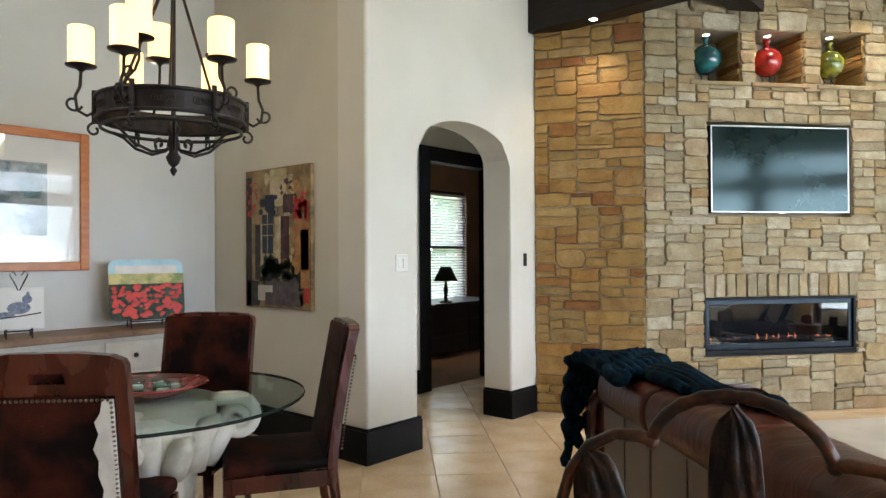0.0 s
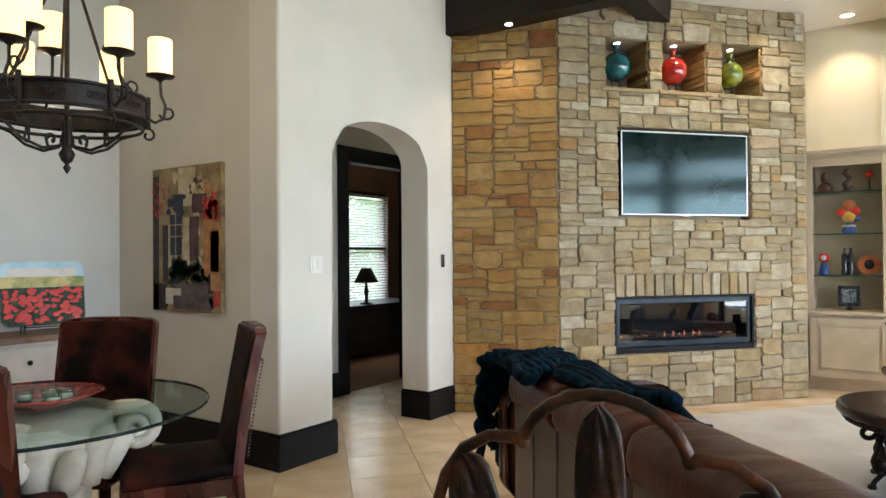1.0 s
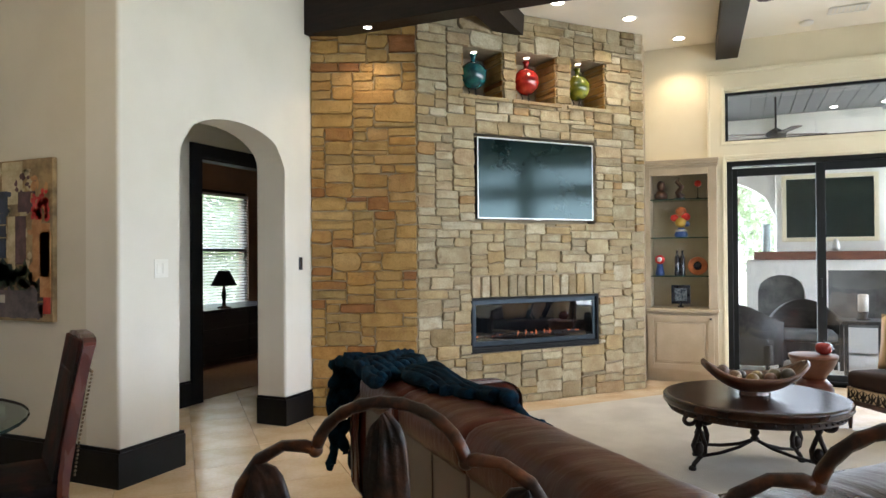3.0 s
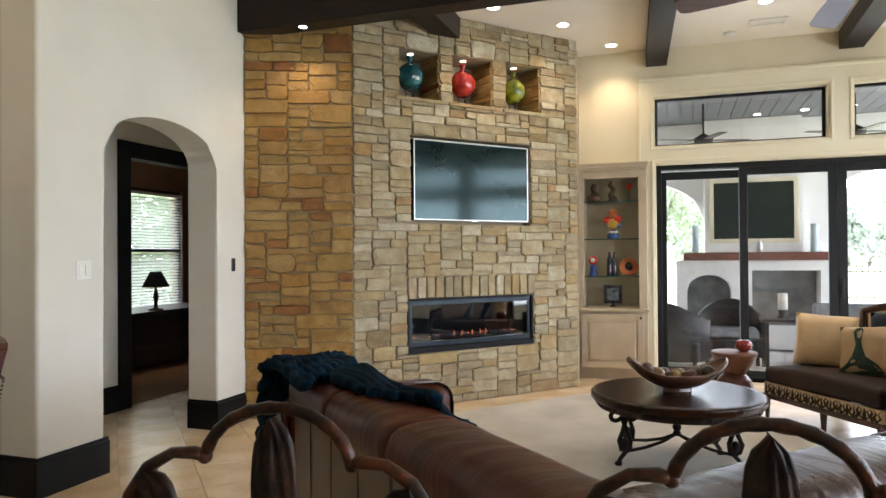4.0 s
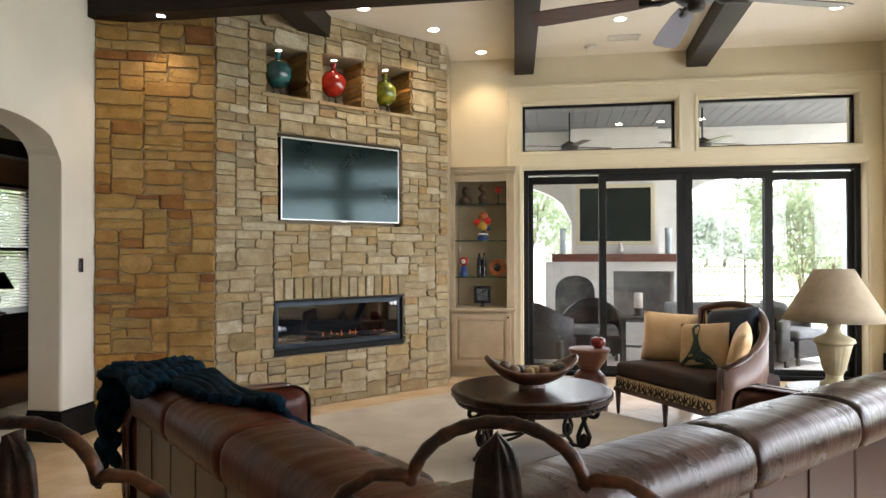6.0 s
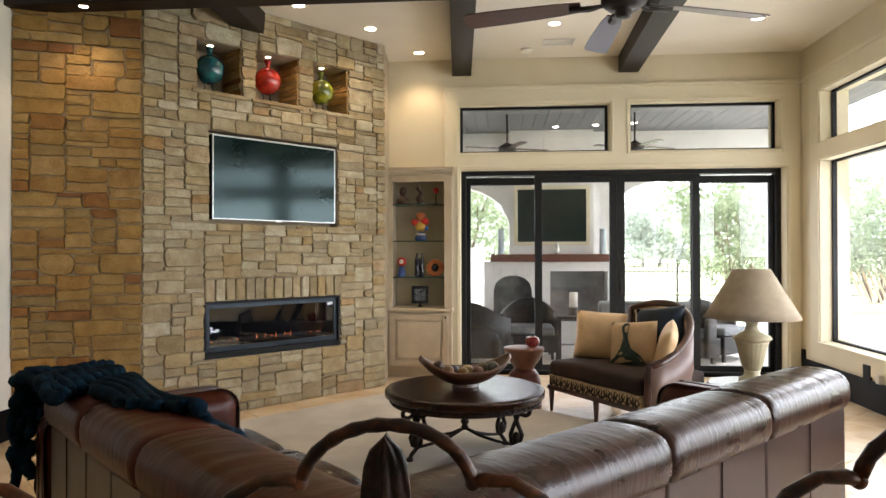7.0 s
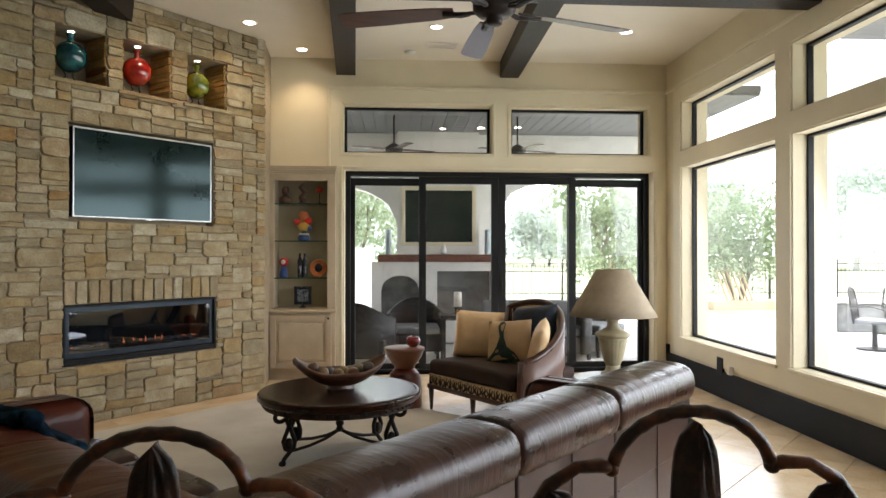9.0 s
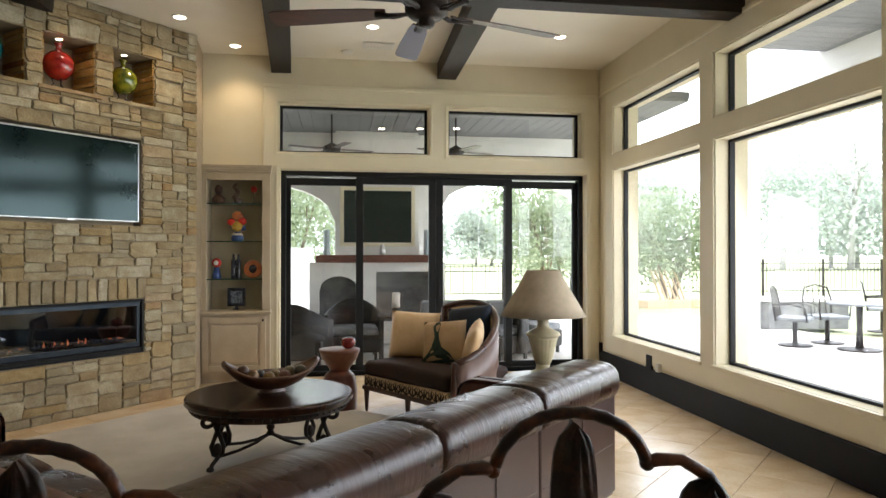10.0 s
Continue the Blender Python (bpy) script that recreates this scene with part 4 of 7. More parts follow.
# ---- drum side table and red pot ----
drum = thing("drum_table", "hourglass reddish wooden drum side table", "side table", pose(0.92, 4.90, 0))
part("base", lathe([(0.155, 0), (0.165, 0.01), (0.165, 0.16), (0.15, 0.28), (0.135, 0.30), (0.14, 0.31), (0.115, 0.335), (0.095, 0.36)], 32), M_STUMP, drum, smooth=True)
part("top", lathe([(0.09, 0.36), (0.10, 0.385), (0.135, 0.43), (0.165, 0.48), (0.18, 0.525), (0.187, 0.53), (0.187, 0.552), (0.18, 0.556)], 32), M_STUMPTOP, drum, smooth=True)
pot = thing("red_pot", "small round red glazed pot on the drum table", "pot", pose(1.00, 4.92, 0.556))
part("body", lathe([(0.03, 0), (0.058, 0.02), (0.068, 0.05), (0.06, 0.085), (0.035, 0.1)], 20, lobes=6, lobe=0.04), M_REDPOT, pot, smooth=True)
part("stem", lathe([(0.008, 0.098), (0.006, 0.115)], 8), M_BRONZE, pot)

# ---- curved settee with cushions ----
CH = pose(1.44, 4.30, 0, 0, 0, -57)
settee = thing("curved_settee", "carved dark wood settee with brown velvet seat and zebra apron", "settee", CH)
W2, DP = 0.58, 0.80
part("seat_cushion", soft_box(-W2 + 0.02, W2 - 0.02, 0.0, DP - 0.05, 0.33, 0.465, 0.045, 5, -0.02, 3), M_VELVET, settee, smooth=True)
part("apron", box(boxed(-W2 + 0.01, W2 - 0.01, 0.015, 0.05, 0.235, 0.33, 0.004), -W2 + 0.01, -W2 + 0.05, 0.05, DP - 0.1, 0.235, 0.33), M_ZEBRA, settee, "gold zebra print apron band")
bm = bmesh.new()
for k in range(38):
    x = -W2 + 0.035 + k * 0.0295
    lean = 0.026 * math.sin(k * 1.9)
    w = 0.0105 + 0.004 * math.sin(k * 2.7)
    vs = [bm.verts.new((x + dx + lean * q, 0.0125, 0.238 + 0.088 * f)) for f, q, dx in ((0, -1, -w), (0, -1, w), (0.35, 0.6, w * 1.2), (0.7, -0.3, w), (1, 1, 0.001), (0.7, -0.3, -w * 0.4), (0.35, 0.6, -w))]
    bm.faces.new(vs)
r_ext = bmesh.ops.extrude_face_region(bm, geom=bm.faces[:])
for v in r_ext["geom"]:
    if isinstance(v, bmesh.types.BMVert):
        v.co.y += 0.004
part("zebra_stripes", bm, M_ZEBRASTRIPE, settee)
part("seat_rail", box(boxed(-W2, W2, 0.0, 0.04, 0.205, 0.237, 0.008), -W2, W2, 0.0, DP - 0.05, 0.20, 0.215), M_DARKWOOD, settee)
for x, y in ((-W2 + 0.03, 0.03), (W2 - 0.03, 0.03), (-W2 + 0.06, DP - 0.08), (W2 - 0.06, DP - 0.08), (0.05, 0.03)):
    part("leg", lathe([(0.012, 0), (0.016, 0.03), (0.02, 0.1), (0.028, 0.21)], 12, centre=(x, y, 0)), M_DARKWOOD, settee, smooth=True)
line = []
for i in range(41):
    a = math.pi * i / 40
    x, y = -0.62 * math.cos(a), 0.06 + 0.80 * math.sin(a) ** 0.7 if 0 < i < 40 else 0.06
    z = 0.56 + 0.42 * math.sin(a) ** 1.1
    line.append((x, y, z))
line = line[13:]
bm = bmesh.new()
rows_v = []
for x, y, z in line:
    c = Vector((x, y - 0.35, 0)).normalized() * 0.035
    rows_v.append([bm.verts.new((x + c.x * s, y + c.y * s, zz)) for s, zz in ((0, 0.24), (1, 0.24), (1, z), (0, z))])
for a, b in zip(rows_v, rows_v[1:]):
    for k in range(4):
        bm.faces.new((a[k], a[(k + 1) % 4], b[(k + 1) % 4], b[k]))
bm.faces.new(rows_v[0])
bm.faces.new(rows_v[-1][::-1])
part("back_shell", bm, M_SILVERSHELL, settee, "curved bronze leather outer back", smooth=True)
bm = bmesh.new()
rows_v = []
for x, y, z in line[1:24]:
    c = Vector((x, y - 0.35, 0)).normalized() * 0.012
    rows_v.append([bm.verts.new((x - c.x, y - c.y, 0.46)), bm.verts.new((x - c.x * 2.5, y - c.y * 2.5, z - 0.03)), bm.verts.new((x, y, z - 0.03)), bm.verts.new((x, y, 0.46))])
for a, b in zip(rows_v, rows_v[1:]):
    for k in range(4):
        bm.faces.new((a[k], a[(k + 1) % 4], b[(k + 1) % 4], b[k]))
part("back_lining", bm, M_ZEBRA, settee, "gold zebra print lining", smooth=True)
bm = bmesh.new()
for k in range(22):
    i = 1 + k
    x, y, z = line[i]
    c = Vector((x, y - 0.35, 0)).normalized() * 0.034
    lo = Vector((x - c.x, y - c.y, z - 0.30))
    tube([lo + Vector((0, 0, 0.26 * q)) + Vector((0.012 * math.sin(6 * q + k), 0.0, 0)) for q in (0, 0.25, 0.5, 0.75, 1)], [0.002, 0.007, 0.009, 0.007, 0.002], 5, bm)
part("lining_stripes", bm, M_ZEBRASTRIPE, settee)
part("back_rail", tube([(x * 1.02, y + 0.005, z + 0.008) for x, y, z in line], 0.024, 10, flat=1.25), M_DARKWOOD, settee, "carved dark wood rail", smooth=True)
part("arm_post", tube([(0.61, 0.05, 0.20), (0.64, 0.02, 0.35), (0.61, 0.05, 0.48), (0.625, 0.05, 0.57)], [0.022, 0.028, 0.022, 0.028], 10), M_DARKWOOD, settee, smooth=True)
lx, ly, lz = line[0]
part("arm_post", tube([(lx, ly, 0.20), (lx - 0.01, ly - 0.01, 0.5), (lx, ly, lz + 0.01)], [0.024, 0.022, 0.024], 10), M_DARKWOOD, settee, smooth=True)


def pillow(label, material, x, y, z, w, h, t, rx, ry, rz):
    th = thing("cushion", label, "cushion", CH @ pose(x, y, z, rx, ry, rz), "cushions on the settee")
    part("cover", cushion(w, h, t), material, th, smooth=True)
    return th


pillow("plump gold silk cushion leaning on the settee back", M_GOLD, -0.36, 0.44, 0.675, 0.46, 0.44, 0.17, -10, 3, 42)
pillow("dark navy velvet cushion behind the others", M_NAVY, 0.16, 0.64, 0.74, 0.46, 0.46, 0.16, -18, -8, 16)
pillow("gold silk cushion tilted against the settee arm", M_GOLD, 0.46, 0.40, 0.65, 0.42, 0.42, 0.14, -14, 12, -50)
pea = pillow("tan cushion embroidered with a green peacock", M_TANPIL, 0.08, 0.42, 0.65, 0.40, 0.40, 0.15, -22, -5, 30)
bm = bmesh.new()
shape = [(-0.20, -0.20), (0.12, -0.185), (0.08, -0.12), (0.0, -0.06), (-0.025, 0.02), (-0.03, 0.10), (-0.015, 0.15), (-0.03, 0.175), (-0.065, 0.165), (-0.085, 0.13), (-0.06, 0.135), (-0.055, 0.08), (-0.075, 0.0), (-0.09, -0.06), (-0.13, -0.12), (-0.21, -0.17)]


def on_face(x, z):
    u, v = x / 0.20, z / 0.20
    e = max(0, 1 - min(1, abs(u)) ** 4) ** 0.55 * max(0, 1 - min(1, abs(v)) ** 4) ** 0.55
    return Vector((x, -0.075 * e * (1 + 0.06 * math.sin(7 * u + 3 * v)) - 0.006, z))


ctr = bm.verts.new(on_face(-0.05, -0.06))
vs = []
for (x0, z0), (x1, z1) in zip(shape, shape[1:] + shape[:1]):
    for q in (0, 0.5):
        vs.append(bm.verts.new(on_face(x0 + (x1 - x0) * q, z0 + (z1 - z0) * q)))
mids = [bm.verts.new(on_face(-0.05 + (v.co.x + 0.05) * 0.5, -0.06 + (v.co.z + 0.06) * 0.5)) for v in vs]
for i in range(len(vs)):
    j = (i + 1) % len(vs)
    bm.faces.new((vs[i], vs[j], mids[j], mids[i]))
    bm.faces.new((mids[i], mids[j], ctr))
part("peacock", bm, M_PEACOCK, pea, "dark green embroidered peacock shape")
bm = bmesh.new()
for k in range(30):
    x = -0.2 + k * 0.0138
    tube([(x, -0.02, -0.185), (x + 0.004 * math.sin(k), -0.03, -0.215), (x + 0.008 * math.sin(k * 2), -0.03, -0.235)], 0.004, 5, bm)
part("fringe", bm, M_PEACOCK, pea, "dark green thread fringe")

# ---- end table and lamp ----
endt = thing("end_table", "small round dark wooden end table behind the sofa arm", "side table", pose(2.29, 2.995, 0))
part("tabletop", lathe([(0.25, 0.56), (0.27, 0.57), (0.27, 0.59), (0.26, 0.598)], 32), M_DARKWOOD, endt, smooth=False)
part("pedestal", lathe([(0.04, 0.04), (0.03, 0.2), (0.05, 0.35), (0.03, 0.5), (0.08, 0.56)], 18), M_DARKWOOD, endt, smooth=True)
part("foot", lathe([(0.2, 0), (0.2, 0.02), (0.05, 0.05)], 24), M_DARKWOOD, endt)
lamp = thing("table_lamp", "cream fluted urn table lamp with beige cone shade", "lamp", pose(2.29, 2.995, 0.598))
part("base", lathe([(0.075, 0), (0.08, 0.01), (0.08, 0.035), (0.055, 0.045), (0.045, 0.07), (0.05, 0.085)], 24), M_LAMPBASE, lamp, smooth=True)
part("urn", lathe([(0.045, 0.085), (0.062, 0.12), (0.078, 0.19), (0.092, 0.25), (0.098, 0.27)], 60, lobes=20, lobe=0.03), M_LAMPBASE, lamp, smooth=True)
part("neck", lathe([(0.10, 0.27), (0.118, 0.285), (0.112, 0.30), (0.08, 0.318), (0.045, 0.335), (0.035, 0.37), (0.045, 0.385), (0.03, 0.39), (0.02, 0.42)], 28), M_LAMPBASE, lamp, smooth=True)
bm = bmesh.new()
prof = [(0.288, 0.415), (0.24, 0.50), (0.175, 0.61), (0.11, 0.725)]
n = 48
ro = [[bm.verts.new(((r + o) * math.cos(2 * math.pi * i / n), (r + o) * math.sin(2 * math.pi * i / n), z)) for i in range(n)] for o in (0, -0.004) for r, z in prof]
for g in (ro[:4], ro[4:]):
    for lo, hi in zip(g, g[1:]):
        for i in range(n):
            bm.faces.new((lo[i], lo[(i + 1) % n], hi[(i + 1) % n], hi[i]))
for a, b in ((ro[0], ro[4]), (ro[3], ro[7])):
    for i in range(n):
        bm.faces.new((a[i], a[(i + 1) % n], b[(i + 1) % n], b[i]))
part("shade", bm, M_SHADE, lamp, "beige linen cone shade", smooth=True)
part("harp", tube([(0, 0, 0.42), (0.05, 0, 0.5), (0.05, 0, 0.66), (0, 0, 0.73)], 0.003, 6), M_IRON, lamp)
part("finial", lathe([(0.006, 0.725), (0.012, 0.735), (0.014, 0.745), (0.004, 0.76)], 10), M_LAMPBASE, lamp)

# ---- leaf-backed bar stools ----
stool = thing("bar_stool", "carved dark wood bar stool with leaf shaped back", "stool", pose(-0.035, -0.735, 0, 0, 0, 7), "bar stools in a row")


def mirror_x(pts):
    return [(-x, z) for x, z in pts]


arch_pts = [(0.104 * math.cos(radians(a)), 1.128 + 0.079 * math.sin(radians(a))) for a in range(8, 173, 8)]
lobe_r = [(0.17, 0.80), (0.205, 0.87), (0.226, 0.95), (0.228, 1.03), (0.212, 1.085), (0.185, 1.122), (0.15, 1.142), (0.118, 1.143), (0.103, 1.139)]
bm = bmesh.new()
for pts in (arch_pts, lobe_r, mirror_x(lobe_r)):
    tube([(x, 0.012 * math.cos(x * 8), z) for x, z in pts], [0.0100 + 0.0010 * math.sin(3 * i) for i in range(len(pts))], 10, bm, flat=0.85, up=(0, 1, 0))
for s in (-1, 1):
    ball(bm, (s * 0.104, 0.008, 1.139), 0.0105, u=10, v=8)
part("back_frame", bm, M_STOOL, stool, "worn curved wooden rim", smooth=True)


def leaf(base, tip, width, bend=0.0, n=22, m=12, thick=0.012):
    """A carved palm leaf with slanting ribs, flat in x and z."""
    bm2 = bmesh.new()
    b, t = Vector(base), Vector(tip)
    d = t - b
    side = Vector((-d.y, d.x)).normalized()
    rows2 = {}
    for s in (1, -1):
        for i in range(n + 1):
            f = i / n
            c = b + d * f + side * (bend * math.sin(math.pi * f))
            w = width * (math.sin(math.pi * min(1, f * 0.72 + 0.12)) ** 0.6) * (1 if f < 0.88 else math.sqrt(max(0.0, 1 - ((f - 0.88) / 0.12) ** 2)) + 0.02)
            for j in range(m + 1):
                v = -1 + 2 * j / m
                rib = 0.0042 * math.sin(15 * f + 14 * abs(v)) * (1 - v * v * 0.4) * (1 if s == 1 else 0.6)
                y = -s * (thick * (1 - v * v) * 0.8 + 0.003 + (0.006 if abs(v) < 0.1 else 0)) - s * rib
                p = c + side * (w / 2 * v)
                rows2[s, i, j] = bm2.verts.new((p.x, y, p.y))
        for i in range(n):
            for j in range(m):
                bm2.faces.new((rows2[s, i, j], rows2[s, i + 1, j], rows2[s, i + 1, j + 1], rows2[s, i, j + 1]))
    for i in range(n):
        for j in (0, m):
            bm2.faces.new((rows2[1, i, j], rows2[1, i + 1, j], rows2[-1, i + 1, j], rows2[-1, i, j]))
    return bm2


part("leaf", leaf((0, 0.80), (0, 1.198), 0.068), M_LEAF, stool, "carved upright palm leaf", smooth=True)
part("leaf", leaf((0.02, 0.82), (0.185, 1.118), 0.085, -0.035), M_LEAF, stool, "carved side leaf", smooth=True)
part("leaf", leaf((-0.02, 0.82), (-0.185, 1.118), 0.085, 0.035), M_LEAF, stool, "carved side leaf", smooth=True)
part("lower_rail", tube([(-0.175, 0.01, 0.81), (0, 0.0, 0.79), (0.175, 0.01, 0.81)], 0.016, 10), M_STOOL, stool, smooth=True)
part("seat", soft_box(-0.20, 0.20, -0.40, -0.02, 0.66, 0.74, 0.03, 3), M_LEATHER, stool, "brown leather seat", smooth=True)
for x, y in ((-0.17, -0.36), (0.17, -0.36), (-0.17, -0.02), (0.17, -0.02)):
    part("leg", tube([(x * 1.15, y + (-0.02 if y < -0.2 else 0.03), 0), (x, y, 0.40), (x, y + (0.02 if y > -0.1 else 0), 0.82 if y > -0.1 else 0.68)], 0.019, 8), M_STOOL, stool, smooth=True)
part("footrest", tube([(-0.18, -0.37, 0.25), (0.18, -0.37, 0.25)], 0.012, 8), M_IRON, stool)
for x, y, turn, tall in ((0.56, -0.672, 4, 1.006), (1.212, -0.655, 0, 1.016)):
    copy_thing(stool, pose(x, y, 0, 0, 0, turn)).scale.z = tall

# ---- television, fireplace insert, vases ----
tv = thing("television", "flat screen television with silver edge in a stone recess", "television", FRONT @ pose(0, 0, 0))
ts = (0.605, 1.925, 1.735, 2.49)
part("casing", boxed(ts[0], ts[1], -0.005, 0.06, ts[2], ts[3], 0.004), M_SOOT, tv)
frame_bars("bezel", ts[0], ts[1], ts[2], ts[3], 0.012, -0.014, -0.004, M_SILVER, tv)
part("screen", boxed(ts[0] + 0.012, ts[1] - 0.012, -0.009, -0.004, ts[2] + 0.012, ts[3] - 0.012), M_SCREEN, tv)
part("badge", boxed(1.24, 1.30, -0.017, -0.013, ts[2] - 0.006, ts[2] + 0.006), M_SILVER, tv)
part("mount", boxed(1.0, 1.5, 0.06, 0.10, 1.95, 2.3), M_SOOT, tv)

fire = thing("fireplace_insert", "long black linear gas fireplace with glass front", "fireplace", FRONT @ pose(0, 0, 0))
fa, fb, fc, fd = FIRE
frame_bars("outer_frame", fa + 0.003, fb - 0.003, fc + 0.003, fd - 0.003, 0.022, -0.01, 0.05, M_SOOT, fire)
bm = bmesh.new()
for q in ((fa + 0.025, fb - 0.025, fc + 0.06, fc + 0.105), (fa + 0.025, fb - 0.025, fd - 0.065, fd - 0.025), (fa + 0.025, fa + 0.062, fc + 0.105, fd - 0.065), (fb - 0.062, fb - 0.025, fc + 0.105, fd - 0.065)):
    box(bm, q[0], q[1], 0.012, 0.03, q[2], q[3], 0.003)
part("inner_frame", bm, M_FIREFRAME, fire)
part("ledge", boxed(fa + 0.025, fb - 0.025, -0.008, 0.03, fc + 0.025, fc + 0.055, 0.004), M_SOOT, fire)
bm = bmesh.new()
for q in ((fa + 0.03, fb - 0.03, 0.38, 0.40, fc + 0.03, fd - 0.03), (fa + 0.03, fb - 0.03, 0.03, 0.38, fc + 0.03, fc + 0.12), (fa + 0.03, fb - 0.03, 0.03, 0.38, fd - 0.05, fd - 0.03), (fa + 0.025, fa + 0.035, 0.03, 0.38, fc + 0.03, fd - 0.03), (fb - 0.035, fb - 0.025, 0.03, 0.38, fc + 0.03, fd - 0.03)):
    box(bm, *q)
part("firebox", bm, M_SOOT, fire)
part("glass", boxed(fa + 0.06, fb - 0.06, 0.018, 0.022, fc + 0.10, fd - 0.06), M_FIREGLASS, fire).visible_shadow = False
bm, bm3 = bmesh.new(), bmesh.new()
for k in range(220):
    x, y = rng.uniform(fa + 0.1, fb - 0.1), rng.uniform(0.08, 0.26)
    s = rng.uniform(0.006, 0.014)
    ball(bm3 if rng.random() < 0.05 else bm, (x, y, fc + 0.122 + rng.uniform(0, 0.02)), s, (1.3, 1, 0.7), 5, 4)
tagged(part("glass_chips", bm, M_CRYSTAL, fire, "dark crushed glass media"), kind="stuff")
for k in range(5):
    x = fa + 0.62 + k * 0.09 + rng.uniform(-0.03, 0.03)
    tube([(x, 0.16, fc + 0.12), (x + 0.008, 0.16, fc + 0.145), (x + 0.002, 0.16, fc + 0.175)], [0.007, 0.006, 0.001], 6, bm3)
tagged(part("embers", bm3, M_EMBER, fire, "small orange flames and embers"), kind="stuff")

for k, ((a, b, c, d), m, word) in enumerate(zip(NICHES, (M_TEALGLASS, M_REDGLASS, M_GREENGLASS), ("teal", "red", "lime green"))):
    cx = (a + b) / 2 - 0.024
    base = FRONT @ pose(cx, 0.13, c + 0.012)
    vase = thing("glass_vase", "glossy %s art glass globe vase on an iron stand" % word, "vase", base, "vases in the stone niches")
    part("globe", lathe([(0.012, 0.085), (0.055, 0.10), (0.095, 0.14), (0.113, 0.19), (0.114, 0.225), (0.10, 0.27), (0.068, 0.305), (0.030, 0.322), (0.021, 0.335), (0.020, 0.36), (0.030, 0.375), (0.034, 0.385)], 32), m, vase, smooth=True)
    bm = bmesh.new()
    for q in range(3):
        an = radians(120 * q + 30)
        tube([(0.085 * math.cos(an), 0.085 * math.sin(an), 0.0), (0.03 * math.cos(an), 0.03 * math.sin(an), 0.06), (0.05 * math.cos(an), 0.05 * math.sin(an), 0.11)], 0.004, 6, bm)
    tube([(0.05 * math.cos(i * 0.4), 0.05 * math.sin(i * 0.4), 0.108) for i in range(16)], 0.004, 6, bm, closed=True)
    part("stand", bm, M_IRON, vase)
    vase.scale = (1.13, 1.13, 1.1)
    puck = thing("puck_light", "small lit recessed puck light in a stone niche", "light", FRONT @ pose(cx, 0.12, d), "puck lights")
    part("ring", lathe([(0.036, -0.006), (0.038, -0.001), (0.026, 0.0)], 20), M_SILVER, puck)
    part("lens", lathe([(0.026, -0.0075), (0.02, -0.009), (0.005, -0.010)], 16), M_PUCK, puck)
    sp = new("niche_lamp", bpy.data.lights.new("niche_lamp", "SPOT"))
    sp.data.energy, sp.data.color, sp.data.spot_size, sp.data.spot_blend, sp.data.shadow_soft_size = 13, (1.0, 0.60, 0.30), radians(130), 0.6, 0.02
    sp.matrix_world = FRONT @ pose(cx, 0.12, d - 0.015)

# ---- built-in cabinet ----
cab = thing("display_cabinet", "built-in cream glazed cabinet with open glass shelves", "cabinet", pose(0, 0, 0))
x0, x1 = CAB[0], CAB[1]
YF = NORTH - 0.14
bm = bmesh.new()
box(bm, x0 + 0.004, x1 - 0.004, NORTH + 0.27, NORTH + 0.29, 0.05, 2.33)
part("back", bm, M_CABPAINT, cab)
part("side_panel", boxed(x0 + 0.004, x0 + 0.02, NORTH - 0.074, NORTH + 0.268, 0.05, 2.33), M_CABPAINT, cab)
part("side_panel", boxed(x1 - 0.02, x1 - 0.004, NORTH - 0.074, NORTH + 0.268, 0.05, 2.33), M_CABPAINT, cab)
part("top_panel", boxed(x0 + 0.021, x1 - 0.021, NORTH - 0.074, NORTH + 0.268, 2.315, 2.33), M_CABPAINT, cab)
bm = bmesh.new()
for q in ((x0 - 0.04, x0 + 0.03, 0.80, 2.34), (x1 - 0.03, x1 + 0.06, 0.80, 2.34), (x0 + 0.03, x1 - 0.03, 2.26, 2.34)):
    box(bm, q[0], q[1], NORTH - 0.10, NORTH - 0.075, q[2], q[3], 0.004)
part("face_frame", bm, M_CABPAINT, cab)
bm = bmesh.new()
for e, za, zb in ((0.0, 2.34, 2.36), (0.02, 2.36, 2.385), (0.04, 2.385, 2.41), (0.05, 2.41, 2.425)):
    box(bm, x0 - 0.05 - e * 0.2, x1 + 0.065 + e * 0.3, NORTH - 0.11 - e, NORTH + 0.0, za, zb, 0.003)
part("crown", bm, M_CABPAINT, cab)
part("counter", boxed(x0 - 0.05, x1 + 0.075, YF - 0.05, NORTH + 0.27, 0.765, 0.80, 0.008), M_CABPAINT, cab)
bm = bmesh.new()
box(bm, x0 - 0.045, x1 + 0.06, YF, NORTH - 0.06, 0.10, 0.765)
box(bm, x0 - 0.045, x1 + 0.06, YF + 0.05, NORTH - 0.06, 0.0, 0.10)
part("lower_body", bm, M_CABPAINT, cab)
door = part("door", boxed(x0 - 0.0, x1 + 0.02, YF - 0.02, YF - 0.001, 0.14, 0.735, 0.004), M_CABPAINT, cab)
bm = box(bmesh.new(), x0 + 0.085, x1 - 0.065, YF - 0.034, YF - 0.019, 0.225, 0.65, 0.012)
frame_bars("door_moulding", x0 + 0.0, x1 + 0.02, 0.14, 0.735, 0.062, YF - 0.036, YF - 0.021, M_CABPAINT, door)
part("door_panel", bm, M_CABPAINT, door)
part("knob", ball(bmesh.new(), (x1 - 0.01, YF - 0.046, 0.70), 0.013), M_BRONZE, door)
SHELVES = (1.15, 1.575, 2.0)
